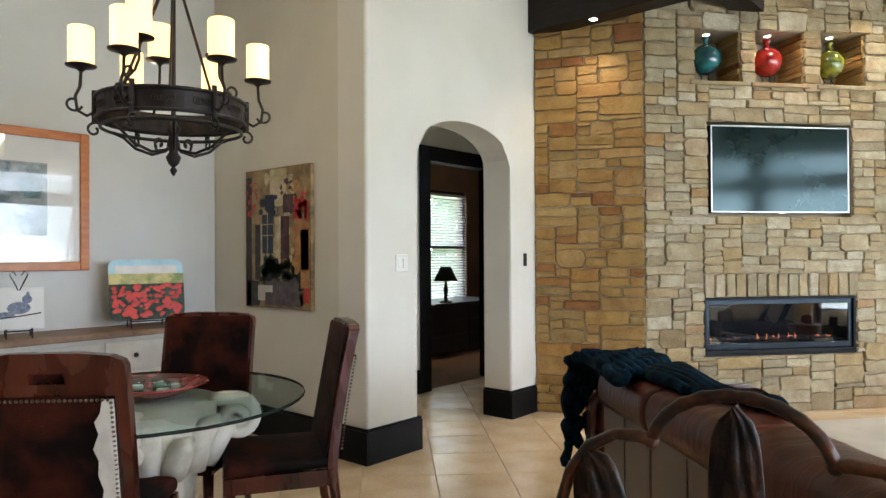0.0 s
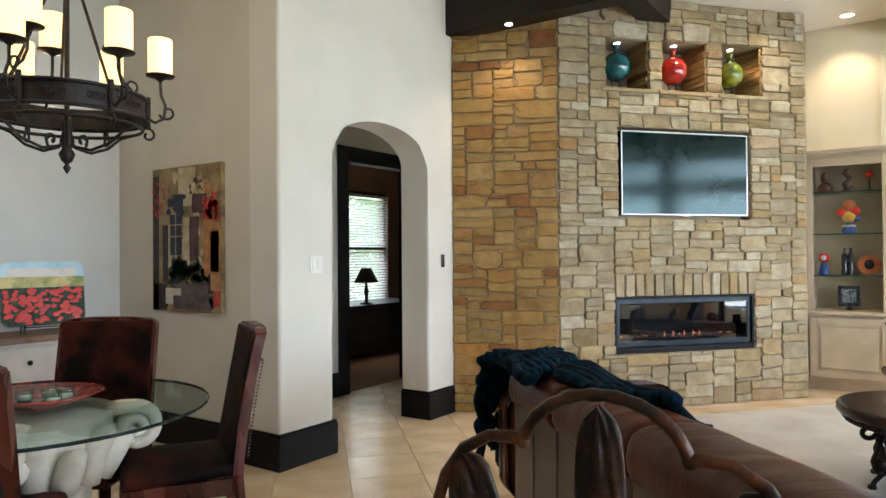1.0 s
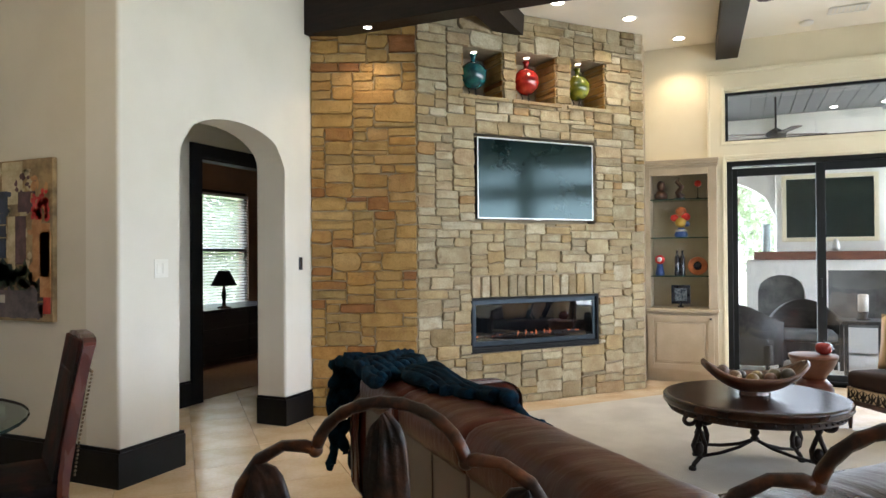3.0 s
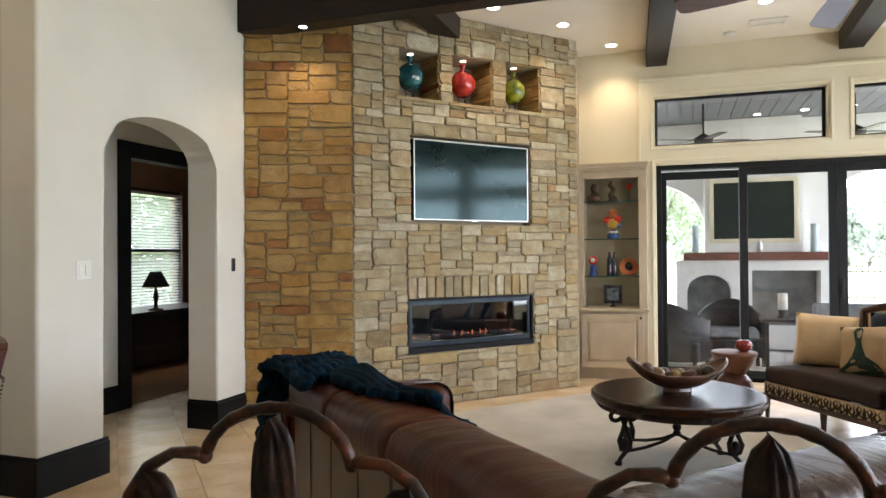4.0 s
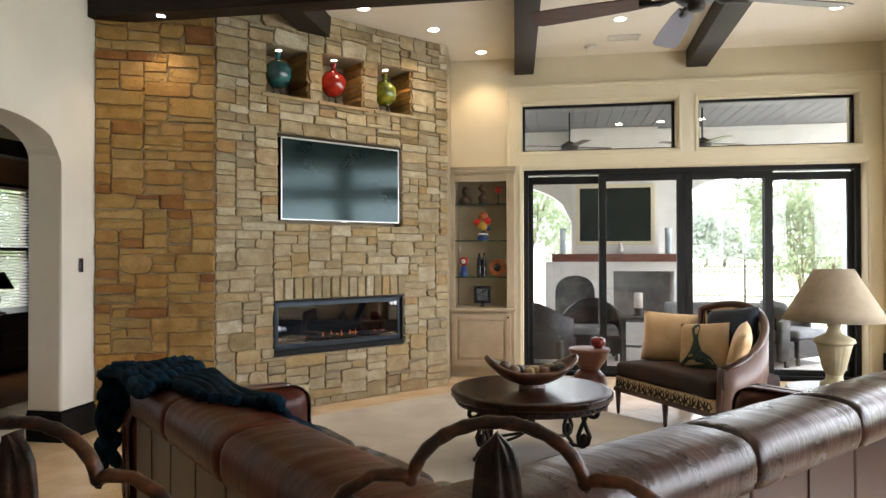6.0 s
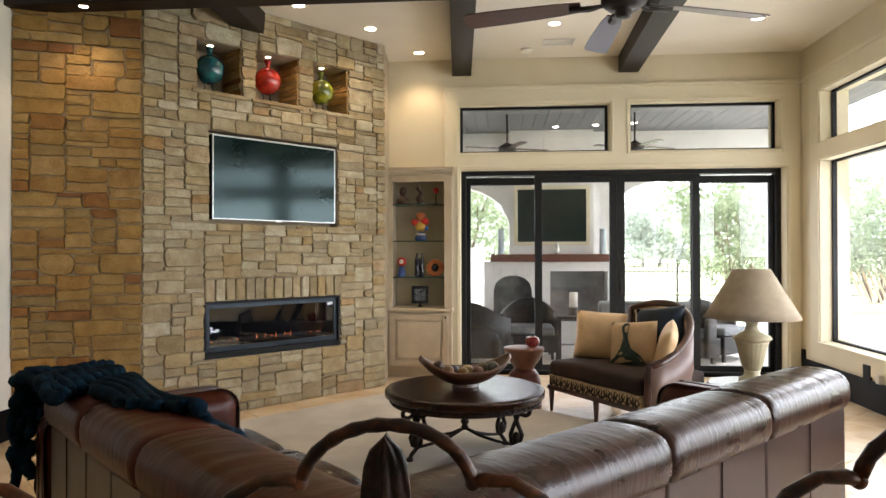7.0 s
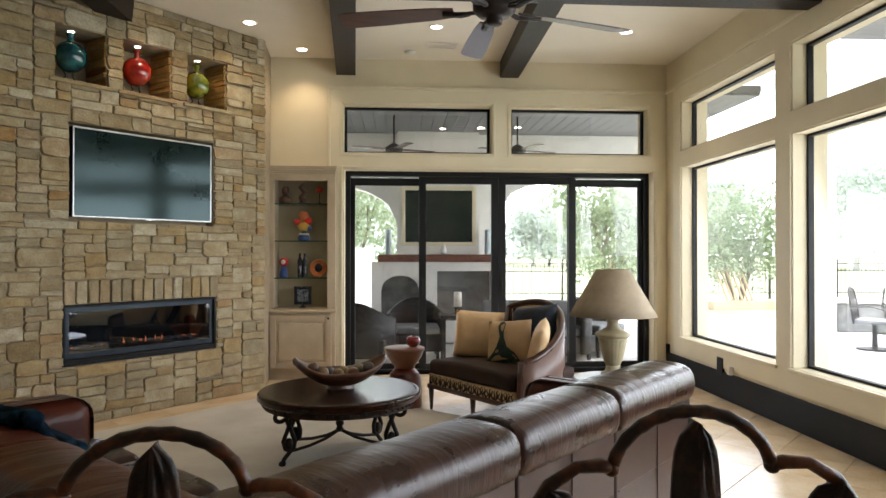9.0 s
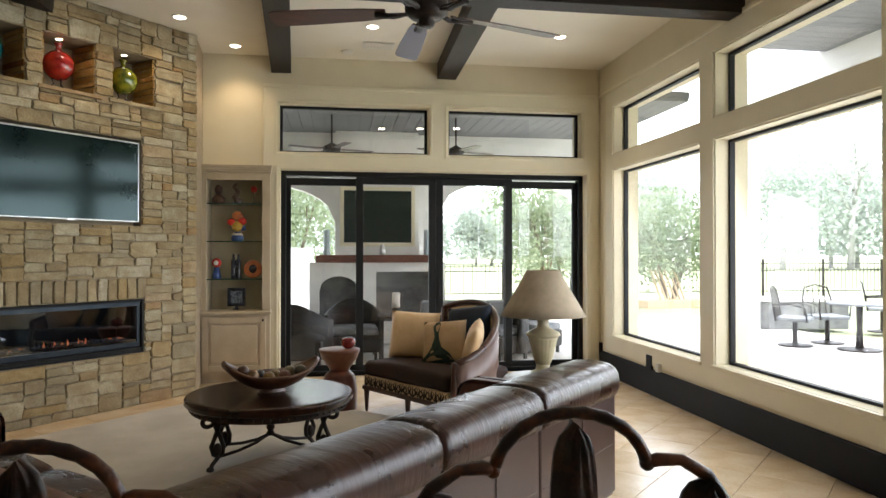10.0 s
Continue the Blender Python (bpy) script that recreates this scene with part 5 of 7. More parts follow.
for z in SHELVES:
    sh = part("glass_shelf", boxed(x0 + 0.02, x1 - 0.02, NORTH - 0.05, NORTH + 0.268, z - 0.005, z + 0.004), M_SHELFGLASS, cab, "clear glass shelf")
    part("shelf_edge", boxed(x0 + 0.02, x1 - 0.02, NORTH - 0.056, NORTH - 0.051, z - 0.006, z + 0.005), M_SHELFEDGE, sh)

M_WOODFIG = mat("carved_brown_wood", (0.05, 0.022, 0.012), (0.11, 0.05, 0.026), 0.4, scale=20, bump=0.4, bump_scale=60)
M_FIGRED = mat("painted_red", (0.50, 0.018, 0.012), (0.62, 0.035, 0.018), 0.35, scale=14)
M_FIGBLUE = mat("painted_blue", (0.02, 0.05, 0.20), (0.05, 0.10, 0.30), 0.35, scale=14)
M_FIGYEL = mat("painted_yellow", (0.45, 0.28, 0.03), (0.55, 0.36, 0.06), 0.35, scale=14)
M_FIGWHITE = mat("painted_white", (0.6, 0.58, 0.54), (0.7, 0.68, 0.64), 0.35, scale=14)
M_FIGORANGE = mat("painted_orange", (0.40, 0.10, 0.03), (0.5, 0.16, 0.05), 0.35, scale=14)
M_DARKGLAZE = mat("dark_glaze", (0.012, 0.012, 0.016), (0.03, 0.03, 0.04), 0.2, scale=12, coat=0.4)
yb = NORTH + 0.08


def ornament(name, label, category, x, z):
    return thing(name, label, category, pose(x, yb, z + 0.004), "ornaments on the cabinet shelves")


bust = ornament("wooden_bust", "small carved dark wooden bust on the glass shelf", "sculpture", -0.44, 2.0)
bm = lathe([(0.07, 0), (0.075, 0.06), (0.05, 0.09), (0.03, 0.11)], 16)
ball(bm, (0, 0, 0.16), 0.05, (0.9, 1, 1.2))
part("figure", bm, M_WOODFIG, bust, smooth=True)
twist = ornament("wooden_carving", "twisted brown wooden carving on the glass shelf", "sculpture", -0.24, 2.0)
part("carving", tube([(0.02, 0, 0.02), (-0.02, 0, 0.08), (0.02, 0, 0.14), (-0.03, 0, 0.20), (0.0, 0, 0.24)], [0.05, 0.035, 0.03, 0.028, 0.012], 10), M_WOODFIG, twist, smooth=True)
part("base", lathe([(0.06, 0), (0.06, 0.02)], 16), M_DARKGLAZE, twist)
globe = ornament("red_ornament", "small red globe on a slim stand", "ornament", -0.05, 2.0)
part("stand", lathe([(0.035, 0), (0.03, 0.01), (0.006, 0.02), (0.006, 0.14)], 14), M_DARKGLAZE, globe, smooth=True)
part("globe", ball(bmesh.new(), (0, 0, 0.17), 0.038), M_FIGRED, globe, smooth=True)
fig = ornament("painted_sculpture", "brightly painted multicoloured abstract sculpture", "sculpture", -0.23, 1.575)
part("base", lathe([(0.06, 0), (0.075, 0.03), (0.05, 0.08), (0.03, 0.11)], 16, squash=(1, 0.7)), M_FIGBLUE, fig, smooth=True)
part("band", lathe([(0.04, 0.06), (0.062, 0.075), (0.04, 0.09)], 16, squash=(1.1, 0.8)), M_FIGWHITE, fig, smooth=True)
for q, (dx, dz, r, m) in enumerate(((0.0, 0.17, 0.065, M_FIGYEL), (-0.07, 0.22, 0.045, M_FIGRED), (0.05, 0.23, 0.05, M_FIGRED), (0.0, 0.29, 0.06, M_FIGORANGE), (0.06, 0.15, 0.035, M_FIGBLUE))):
    part("blob", ball(bmesh.new(), (dx, 0, dz), r, (1, 0.7, 0.9)), m, fig, smooth=True)
doll = ornament("painted_ornament", "small red and blue painted ornament", "ornament", -0.46, 1.15)
part("base", lathe([(0.045, 0), (0.05, 0.02), (0.03, 0.13)], 14), M_FIGBLUE, doll, smooth=True)
part("top", ball(bmesh.new(), (0, 0, 0.18), 0.055, (1, 0.8, 0.95)), M_FIGRED, doll, smooth=True)
part("dot", ball(bmesh.new(), (0, -0.035, 0.18), 0.028, (1, 0.6, 1)), M_FIGWHITE, doll, smooth=True)
bott = ornament("dark_bottle", "pair of slim dark glazed bottles", "bottle", -0.25, 1.15)
for dx in (-0.025, 0.03):
    part("bottle", lathe([(0.028, 0), (0.03, 0.02), (0.028, 0.2), (0.012, 0.24), (0.012, 0.275), (0.016, 0.28)], 14, centre=(dx, 0, 0)), M_DARKGLAZE, bott, smooth=True)
dish = ornament("painted_plate", "round orange painted plate propped on edge", "plate", -0.06, 1.15)
bm = lathe([(0.105, 0.0), (0.10, 0.012), (0.05, 0.018)], 28)
bmesh.ops.transform(bm, matrix=pose(0, 0.02, 0.107, 78, 0, 0), verts=bm.verts)
part("plate", bm, M_FIGORANGE, dish)
bm = bmesh.new()
ball(bm, (0.0, -0.012, 0.11), 0.045, (1, 0.15, 1.1))
part("motif", bm, M_DARKGLAZE, dish)
fr = ornament("picture_frame", "small black framed picture on a stand", "picture", -0.24, 0.80)

frame_bars("frame_edge", -0.10, 0.10, 0.035, 0.245, 0.035, -0.012, 0.012, M_DARKGLAZE, fr)
part("picture", boxed(-0.07, 0.07, -0.003, 0.008, 0.065, 0.215), M_CRYSTAL, fr)
part("stand", box(boxed(-0.03, 0.03, -0.04, 0.05, 0, 0.012), -0.015, 0.015, -0.01, 0.01, 0.012, 0.036), M_DARKGLAZE, fr)

# ---- dining corner ----
M_ORANGEWOOD = mat("orange_pine_frame", (0.42, 0.13, 0.025), (0.52, 0.18, 0.04), 0.4, spec=0.3, scale=7, bump=0.1, bump_scale=40, stretch=(1, 1, 5), coat=0.3)
M_MAT = mat("white_mount_board", (0.78, 0.77, 0.75), (0.82, 0.81, 0.79), 0.8, scale=6)
M_PRINT = mat("blue_grey_print", (0.06, 0.10, 0.12), (0.42, 0.45, 0.47), 0.6, scale=9, bump_scale=30, detail=8, low=0.3, high=0.7, fine=0.4)
M_PRINT2 = mat("teal_print_strokes", (0.03, 0.07, 0.08), (0.14, 0.25, 0.28), 0.6, scale=14)
M_PICGLASS = glass_mat("picture_glass")
M_HIDE = voronoi_patches(mat("brown_cowhide", (0.05, 0.015, 0.008), (0.12, 0.04, 0.02), 0.65, scale=6, bump=0.6, bump_scale=180, spec=0.12), (0.004, 0.0018, 0.0014), (0.058, 0.011, 0.005), 5.5, 0.44, 0.68)
M_HIDEWHITE = mat("white_cowhide", (0.60, 0.55, 0.49), (0.72, 0.68, 0.62), 0.75, scale=14, bump=0.7, bump_scale=200)
M_CHAIRWOOD = mat("red_brown_chair_wood", (0.034, 0.0055, 0.0028), (0.085, 0.014, 0.006), 0.26, spec=0.35, scale=8, bump=0.12, bump_scale=50, stretch=(1, 1, 0.25), coat=0.35)
M_NAIL = mat("aged_brass_nails", (0.10, 0.07, 0.04), (0.2, 0.15, 0.09), 0.4, metal=0.9, scale=30)
M_TABLEGLASS = glass_mat("table_glass", (0.88, 0.95, 0.93))
M_GLASSEDGE = mat("green_glass_edge", (0.006, 0.012, 0.010), (0.02, 0.035, 0.03), 0.12, scale=9)
M_PLASTER = mat("cream_carved_plaster", (0.58, 0.54, 0.44), (0.72, 0.68, 0.58), 0.6, scale=10, bump=0.4, bump_scale=50)
M_DISTRESS = mat("distressed_white_paint", (0.55, 0.52, 0.46), (0.66, 0.63, 0.57), 0.55, scale=4, bump=0.2, bump_scale=50)
M_OLDTOP = mat("weathered_wood_top", (0.16, 0.09, 0.05), (0.34, 0.22, 0.13), 0.5, scale=6, bump=0.3, bump_scale=40, stretch=(6, 1, 1))
M_SKYBLUE = mat("painted_sky_blue", (0.34, 0.58, 0.68), (0.52, 0.70, 0.78), 0.4, scale=5)
M_FIELD = mat("painted_field_green", (0.22, 0.26, 0.06), (0.60, 0.52, 0.20), 0.4, scale=12)
M_POPPYBED = mat("painted_dark_leaves", (0.015, 0.03, 0.02), (0.06, 0.07, 0.04), 0.7, scale=25)
M_CANDLE = glow("candle_shade", (1.0, 0.66, 0.22), 1.5)
M_REDDISH = mat("red_lacquer", (0.15, 0.014, 0.008), (0.25, 0.03, 0.018), 0.25, scale=8, coat=0.2)

rng4 = random.Random(4)

# framed print on the west wall
pic = thing("framed_print", "large orange wood framed print with a wide white mount", "picture", pose(DINING_W, -0.10, 0))
frame_bars("frame_edge", -0.62, 0.575, 1.285, 2.265, 0.062, 0.002, 0.032, M_ORANGEWOOD, pic, "x", 0.006)
part("mount", boxed(0.004, 0.012, -0.56, 0.515, 1.345, 2.205), M_MAT, pic)
part("print", boxed(0.012, 0.014, -0.36, 0.30, 1.53, 2.03), M_PRINT, pic)
bm = bmesh.new()
for k in range(16):
    y, z = rng4.uniform(-0.32, 0.2), rng4.uniform(1.56, 1.95)
    box(bm, 0.0142, 0.0155 + 0.0001 * k, y, y + rng4.uniform(0.03, 0.12), z, z + rng4.uniform(0.015, 0.06))
part("print_strokes", bm, M_PRINT2, pic)
part("glass", boxed(0.020, 0.022, -0.56, 0.515, 1.345, 2.205), M_PICGLASS, pic).visible_shadow = False

# street painting on the north wall
art = thing("canvas_painting", "unframed canvas painting of a doorway with red flowers", "painting", pose(-4.02, DINING_N, 1.517))
AW, AH = 0.405, 0.525
part("canvas", boxed(-AW, AW, -0.035, -0.002, -AH, AH, 0.003), mat("ochre_canvas_paint", (0.13, 0.085, 0.035), (0.34, 0.24, 0.11), 0.6, scale=7, bump=0.6, bump_scale=40, detail=8), art)


def daubs(name, c1, c2, shapes, jitter=0, n=0, spread=None, size=(0.02, 0.05)):
    bm2 = bmesh.new()
    dep = 0.0355 + 0.0004 * daubs.layer
    daubs.layer += 1
    for x0, x1, z0, z1 in shapes:
        box(bm2, x0 * AW, x1 * AW, -dep - 0.0012, -dep + 0.002, z0 * AH, z1 * AH)
    for _ in range(n):
        x, z = rng4.uniform(spread[0], spread[1]) * AW, rng4.uniform(spread[2], spread[3]) * AH
        w, h = rng4.uniform(*size) / 2, rng4.uniform(*size) / 2
        vs2 = [bm2.verts.new((x + w * math.cos(q) * rng4.uniform(0.6, 1.2), -dep - 0.001, z + h * math.sin(q) * rng4.uniform(0.6, 1.3))) for q in [i * 0.785 for i in range(8)]]
        if all(abs(v.co.x) < AW and abs(v.co.z) < AH for v in vs2):
            bm2.faces.new(vs2)
        else:
            bmesh.ops.delete(bm2, geom=vs2, context="VERTS")
    tagged(part("brushwork", bm2, mat(name, c1, c2, 0.6, scale=16, bump=0.6, bump_scale=60, detail=7), art), kind="stuff")


daubs.layer = 0
daubs("dark_shadow_paint", (0.015, 0.012, 0.012), (0.05, 0.035, 0.03), [(-0.97, -0.8, -1, 0.9), (-0.68, -0.52, -0.6, 0.2), (-0.97, -0.55, -0.98, -0.62)], n=26, spread=(-0.95, 0.9, -0.95, -0.5), size=(0.04, 0.13))
daubs("cream_wall_paint", (0.36, 0.29, 0.16), (0.52, 0.44, 0.28), [(-0.2, 0.3, 0.45, 0.98), (-0.06, 0.12, -0.5, 0.3), (-0.5, -0.42, -0.55, 0.2)], n=30, spread=(-0.4, 0.5, -0.3, 0.95), size=(0.03, 0.09))
daubs("blue_window_paint", (0.012, 0.015, 0.03), (0.03, 0.04, 0.07), [(-0.45, -0.1, -0.22, 0.34), (-0.36, -0.06, 0.4, 0.62)], n=8, spread=(-0.5, 0.0, 0.3, 0.8), size=(0.03, 0.08))
daubs("window_bar_paint", (0.30, 0.22, 0.10), (0.42, 0.33, 0.18), [(-0.45, -0.1, 0.19, 0.205), (-0.45, -0.1, 0.03, 0.045), (-0.29, -0.27, -0.22, 0.34), (-0.47, -0.08, -0.27, -0.23)])
daubs("plum_shutter_paint", (0.05, 0.02, 0.025), (0.11, 0.05, 0.05), [(0.13, 0.38, -0.3, 0.3), (0.2, 0.6, 0.35, 0.6)], n=14, spread=(0.1, 0.6, 0.3, 0.8))
daubs("green_shrub_paint", (0.01, 0.025, 0.018), (0.04, 0.06, 0.03), [], n=40, spread=(-0.4, 0.6, -0.6, -0.3), size=(0.04, 0.12))
daubs("grey_path_paint", (0.06, 0.05, 0.055), (0.13, 0.10, 0.10), [(-0.35, 0.65, -0.96, -0.62)], n=18, spread=(-0.4, 0.8, -0.95, -0.6), size=(0.04, 0.14))
daubs("white_pot_paint", (0.45, 0.42, 0.36), (0.55, 0.52, 0.45), [(-0.58, -0.35, -0.9, -0.68), (-0.35, -0.12, -0.78, -0.68)])
daubs("orange_plaster_paint", (0.32, 0.14, 0.04), (0.45, 0.24, 0.09), [(0.55, 0.95, -0.45, 0.2), (0.72, 0.97, -0.7, 0.1)], n=18, spread=(0.5, 0.9, -0.5, 0.9), size=(0.03, 0.09))
daubs("red_flower_paint", (0.35, 0.012, 0.015), (0.55, 0.035, 0.03), [], n=34, spread=(0.55, 0.98, 0.25, 0.6), size=(0.025, 0.07))
daubs("red_pot_paint", (0.30, 0.02, 0.02), (0.5, 0.05, 0.03), [(0.8, 0.96, -0.9, -0.7)], n=22, spread=(-0.96, -0.6, 0.3, 0.85), size=(0.015, 0.05))

# sideboard with tray and tile
side = thing("sideboard", "distressed white sideboard with a weathered wood top", "sideboard", pose(DINING_W, 0, 0))
part("body", boxed(0.01, 0.43, -1.35, 1.28, 0.08, 0.83, 0.004), M_DISTRESS, side)
part("top", boxed(0.004, 0.475, -1.40, 1.33, 0.83, 0.872, 0.008), M_OLDTOP, side)
for k in range(3):
    y0 = -1.31 + k * 0.86
    dr = part("drawer", boxed(0.43, 0.448, y0, y0 + 0.83, 0.60, 0.80, 0.005), M_DISTRESS, side)
    for yy in (0.2, 0.63):
        part("knob", ball(bmesh.new(), (0.464, y0 + yy, 0.70), 0.017, u=12, v=8), M_BRONZE, dr, smooth=True)
    dd = part("cupboard_door", boxed(0.43, 0.446, y0, y0 + 0.83, 0.12, 0.585, 0.005), M_DISTRESS, side)
    part("door_panel", boxed(0.446, 0.452, y0 + 0.09, y0 + 0.74, 0.19, 0.51, 0.004), M_DISTRESS, dd)
for y in (-1.3, 1.22):
    for x in (0.03, 0.38):
        part("foot", boxed(x, x + 0.05, y, y + 0.05, 0, 0.08), M_DISTRESS, side)


def easel(parent, w):
    bm2 = bmesh.new()
    for s in (-w, w):
        tube([(0.06, s, 0), (0.02, s, 0.05), (-0.05, s, 0.22)], 0.005, 6, bm2)
        tube([(0.02, s, 0.045), (0.05, s, 0.045), (0.055, s, 0.06)], 0.005, 6, bm2)
        tube([(-0.05, s, 0.22), (-0.10, s, 0.0)], 0.005, 6, bm2)
    tube([(0.02, -w, 0.045), (0.02, w, 0.045)], 0.005, 6, bm2)
    return part("easel", bm2, M_IRON, parent, "thin black iron easel")


tray = thing("painted_tray", "rounded tray painted with a red poppy field", "tray", pose(-4.62, 0.765, 0.872, 0, 0, -14))
easel(tray, 0.12)


def tray_panel(name, material, z0, z1, dx, half=0.255, rad=0.06):
    """A slice of a rounded rectangle between two heights, leaning back."""
    pts2 = []
    lo, hi = 0.0, 0.44
    for cy, cz, a0 in ((half - rad, hi - rad, 0), (-half + rad, hi - rad, 90), (-half + rad, lo + rad, 180), (half - rad, lo + rad, 270)):
        pts2 += [(cy + rad * math.cos(radians(a0 + q)), cz + rad * math.sin(radians(a0 + q))) for q in range(0, 91, 15)]
    clip2 = []
    for (ya, za), (yb2, zb) in zip(pts2, pts2[1:] + pts2[:1]):
        for zc in (z0, z1):
            if (za - zc) * (zb - zc) < 0:
                f = (zc - za) / (zb - za)
                clip2.append((za + f * (zb - za) - za, ya + f * (yb2 - ya), zc))
        if z0 <= zb <= z1:
            clip2.append((1, yb2, zb))
    outl = [(y, z) for _, y, z in clip2]
    cy, cz = sum(y for y, _ in outl) / len(outl), sum(z for _, z in outl) / len(outl)
    outl.sort(key=lambda p: math.atan2(p[1] - cz, p[0] - cy))
    bm2 = bmesh.new()
    fr2 = [bm2.verts.new((0.024 + dx, y, 0.055 + z)) for y, z in outl]
    bk2 = [bm2.verts.new((0.012, y, 0.055 + z)) for y, z in outl]
    bm2.faces.new(fr2)
    bm2.faces.new(bk2[::-1])
    for i in range(len(outl)):
        j = (i + 1) % len(outl)
        bm2.faces.new((fr2[i], bk2[i], bk2[j], fr2[j]))
    bmesh.ops.transform(bm2, matrix=pose(0.02, 0, 0.05, 0, -10, 0) @ pose(-0.02, 0, -0.05), verts=bm2.verts)
    return part(name, bm2, material, tray)


tray_panel("sky_band", M_SKYBLUE, 0.33, 0.44, 0.0)
tray_panel("cloud_band", M_FIGWHITE, 0.30, 0.395, 0.002, 0.21, 0.03)
tray_panel("field_band", M_FIELD, 0.245, 0.335, 0.003)
tray_panel("poppy_band", M_POPPYBED, 0.0, 0.26, 0.004)
bm = bmesh.new()
for k in range(110):
    y, z = rng4.uniform(-0.225, 0.225), rng4.uniform(0.02, 0.25)
    ball(bm, (0.031, y, 0.055 + z), rng4.uniform(0.012, 0.026), (0.12, 1, 0.75), 8, 5)
bmesh.ops.transform(bm, matrix=pose(0.02, 0, 0.05, 0, -10, 0) @ pose(-0.02, 0, -0.05), verts=bm.verts)
tagged(part("poppies", bm, M_FIGRED, tray, "painted red poppies"), "painted red poppies", kind="stuff")

tile = thing("painted_tile", "white square tile with a blue bird drawing", "tile", pose(-4.60, -0.075, 0.872, 0, 0, -14))
easel(tile, 0.07)
bm = boxed(0.012, 0.022, -0.14, 0.14, 0.055, 0.325, 0.003)
bmesh.ops.transform(bm, matrix=pose(0.02, 0, 0.05, 0, -10, 0) @ pose(-0.02, 0, -0.05), verts=bm.verts)
part("face", bm, M_MAT, tile)
bm = bmesh.new()
for c, r, s in (((0.023, 0.0, 0.19), 0.05, (0.06, 1.3, 0.8)), ((0.023, 0.045, 0.245), 0.028, (0.08, 1, 1)), ((0.023, -0.07, 0.15), 0.03, (0.08, 1.7, 0.6)), ((0.023, 0.05, 0.275), 0.014, (0.1, 0.7, 1.4))):
    ball(bm, c, r, s, 10, 6)
bmesh.ops.transform(bm, matrix=pose(0.02, 0, 0.05, 0, -10, 0) @ pose(-0.02, 0, -0.05), verts=bm.verts)
part("drawing", bm, mat("blue_grey_ink", (0.12, 0.14, 0.22), (0.25, 0.27, 0.36), 0.6, scale=30), tile)
bm = tube([(0.024, -0.13, 0.125), (0.024, 0.02, 0.14), (0.024, 0.12, 0.155)], 0.004, 6)
bmesh.ops.transform(bm, matrix=pose(0.02, 0, 0.05, 0, -10, 0) @ pose(-0.02, 0, -0.05), verts=bm.verts)
part("branch", bm, M_DARKGLAZE, tile)
bm = bmesh.new()
for s in (-1, 1):
    tube([(0.0, s * 0.004, 0.30), (0.0, s * 0.03, 0.36), (0.0, s * 0.05, 0.40), (0.0, s * 0.03, 0.42), (0.0, s * 0.015, 0.395)], 0.004, 6, bm)
part("easel_scroll", bm, M_IRON, tile)

# glass table
TX, TY = -2.72, -0.18
dtab = thing("dining_table", "round glass dining table on a carved cream pedestal", "dining table", pose(TX, TY, 0))
part("glass_top", lathe([(0.69, 0.752), (0.695, 0.756), (0.695, 0.764), (0.69, 0.768)], 64), M_TABLEGLASS, dtab, "clear round glass top").visible_shadow = False
bm = bmesh.new()
n = 96
rr = [[bm.verts.new(((r + 0.0015 * math.sin(i * 3.3)) * math.cos(2 * math.pi * i / n), (r + 0.0015 * math.sin(i * 3.3)) * math.sin(2 * math.pi * i / n), z)) for i in range(n)] for r, z in ((0.696, 0.753), (0.700, 0.760), (0.696, 0.767))]
for a, b in zip(rr, rr[1:]):
    for i in range(n):
        bm.faces.new((a[i], a[(i + 1) % n], b[(i + 1) % n], b[i]))
part("glass_edge", bm, M_GLASSEDGE, dtab, "chipped dark green glass edge")
part("pedestal", lathe([(0.30, 0), (0.31, 0.03), (0.30, 0.07), (0.24, 0.09), (0.22, 0.13), (0.21, 0.30), (0.22, 0.42), (0.25, 0.46)], 72, lobes=18, lobe=0.035), M_PLASTER, dtab, smooth=True)
part("collar", lathe([(0.25, 0.45), (0.27, 0.47), (0.25, 0.49), (0.28, 0.52), (0.30, 0.60), (0.31, 0.70), (0.32, 0.745)], 48), M_PLASTER, dtab, smooth=True)
for k in range(16):
    a = 2 * math.pi * k / 16
    ca, sa = math.cos(a), math.sin(a)
    up = 0.06 * (k % 2)
    bm = tube([(r * ca, r * sa, z) for r, z in ((0.27, 0.48), (0.30, 0.54 + up), (0.34, 0.60 + up), (0.385, 0.625 + up), (0.40, 0.60 + up))], [0.05, 0.055, 0.05, 0.035, 0.012], 10, flat=1.0)
    part("leaf", bm, M_PLASTER, dtab, "carved plaster leaf", smooth=True)
for k in range(4):
    a = radians(45 + 90 * k + 10)
    ca, sa = math.cos(a), math.sin(a)
    bm = bmesh.new()
    sp2 = spiral(0.40, 0.655, 0.085, 0.012, 90, -560, 40)
    tube([(r * ca, r * sa, z) for r, z in [(0.28, 0.735), (0.34, 0.742)] + sp2], [0.03] * 30 + [0.022] * 13, 10, bm, flat=2.2)
    part("scroll", bm, M_PLASTER, dtab, "carved plaster scroll", smooth=True)

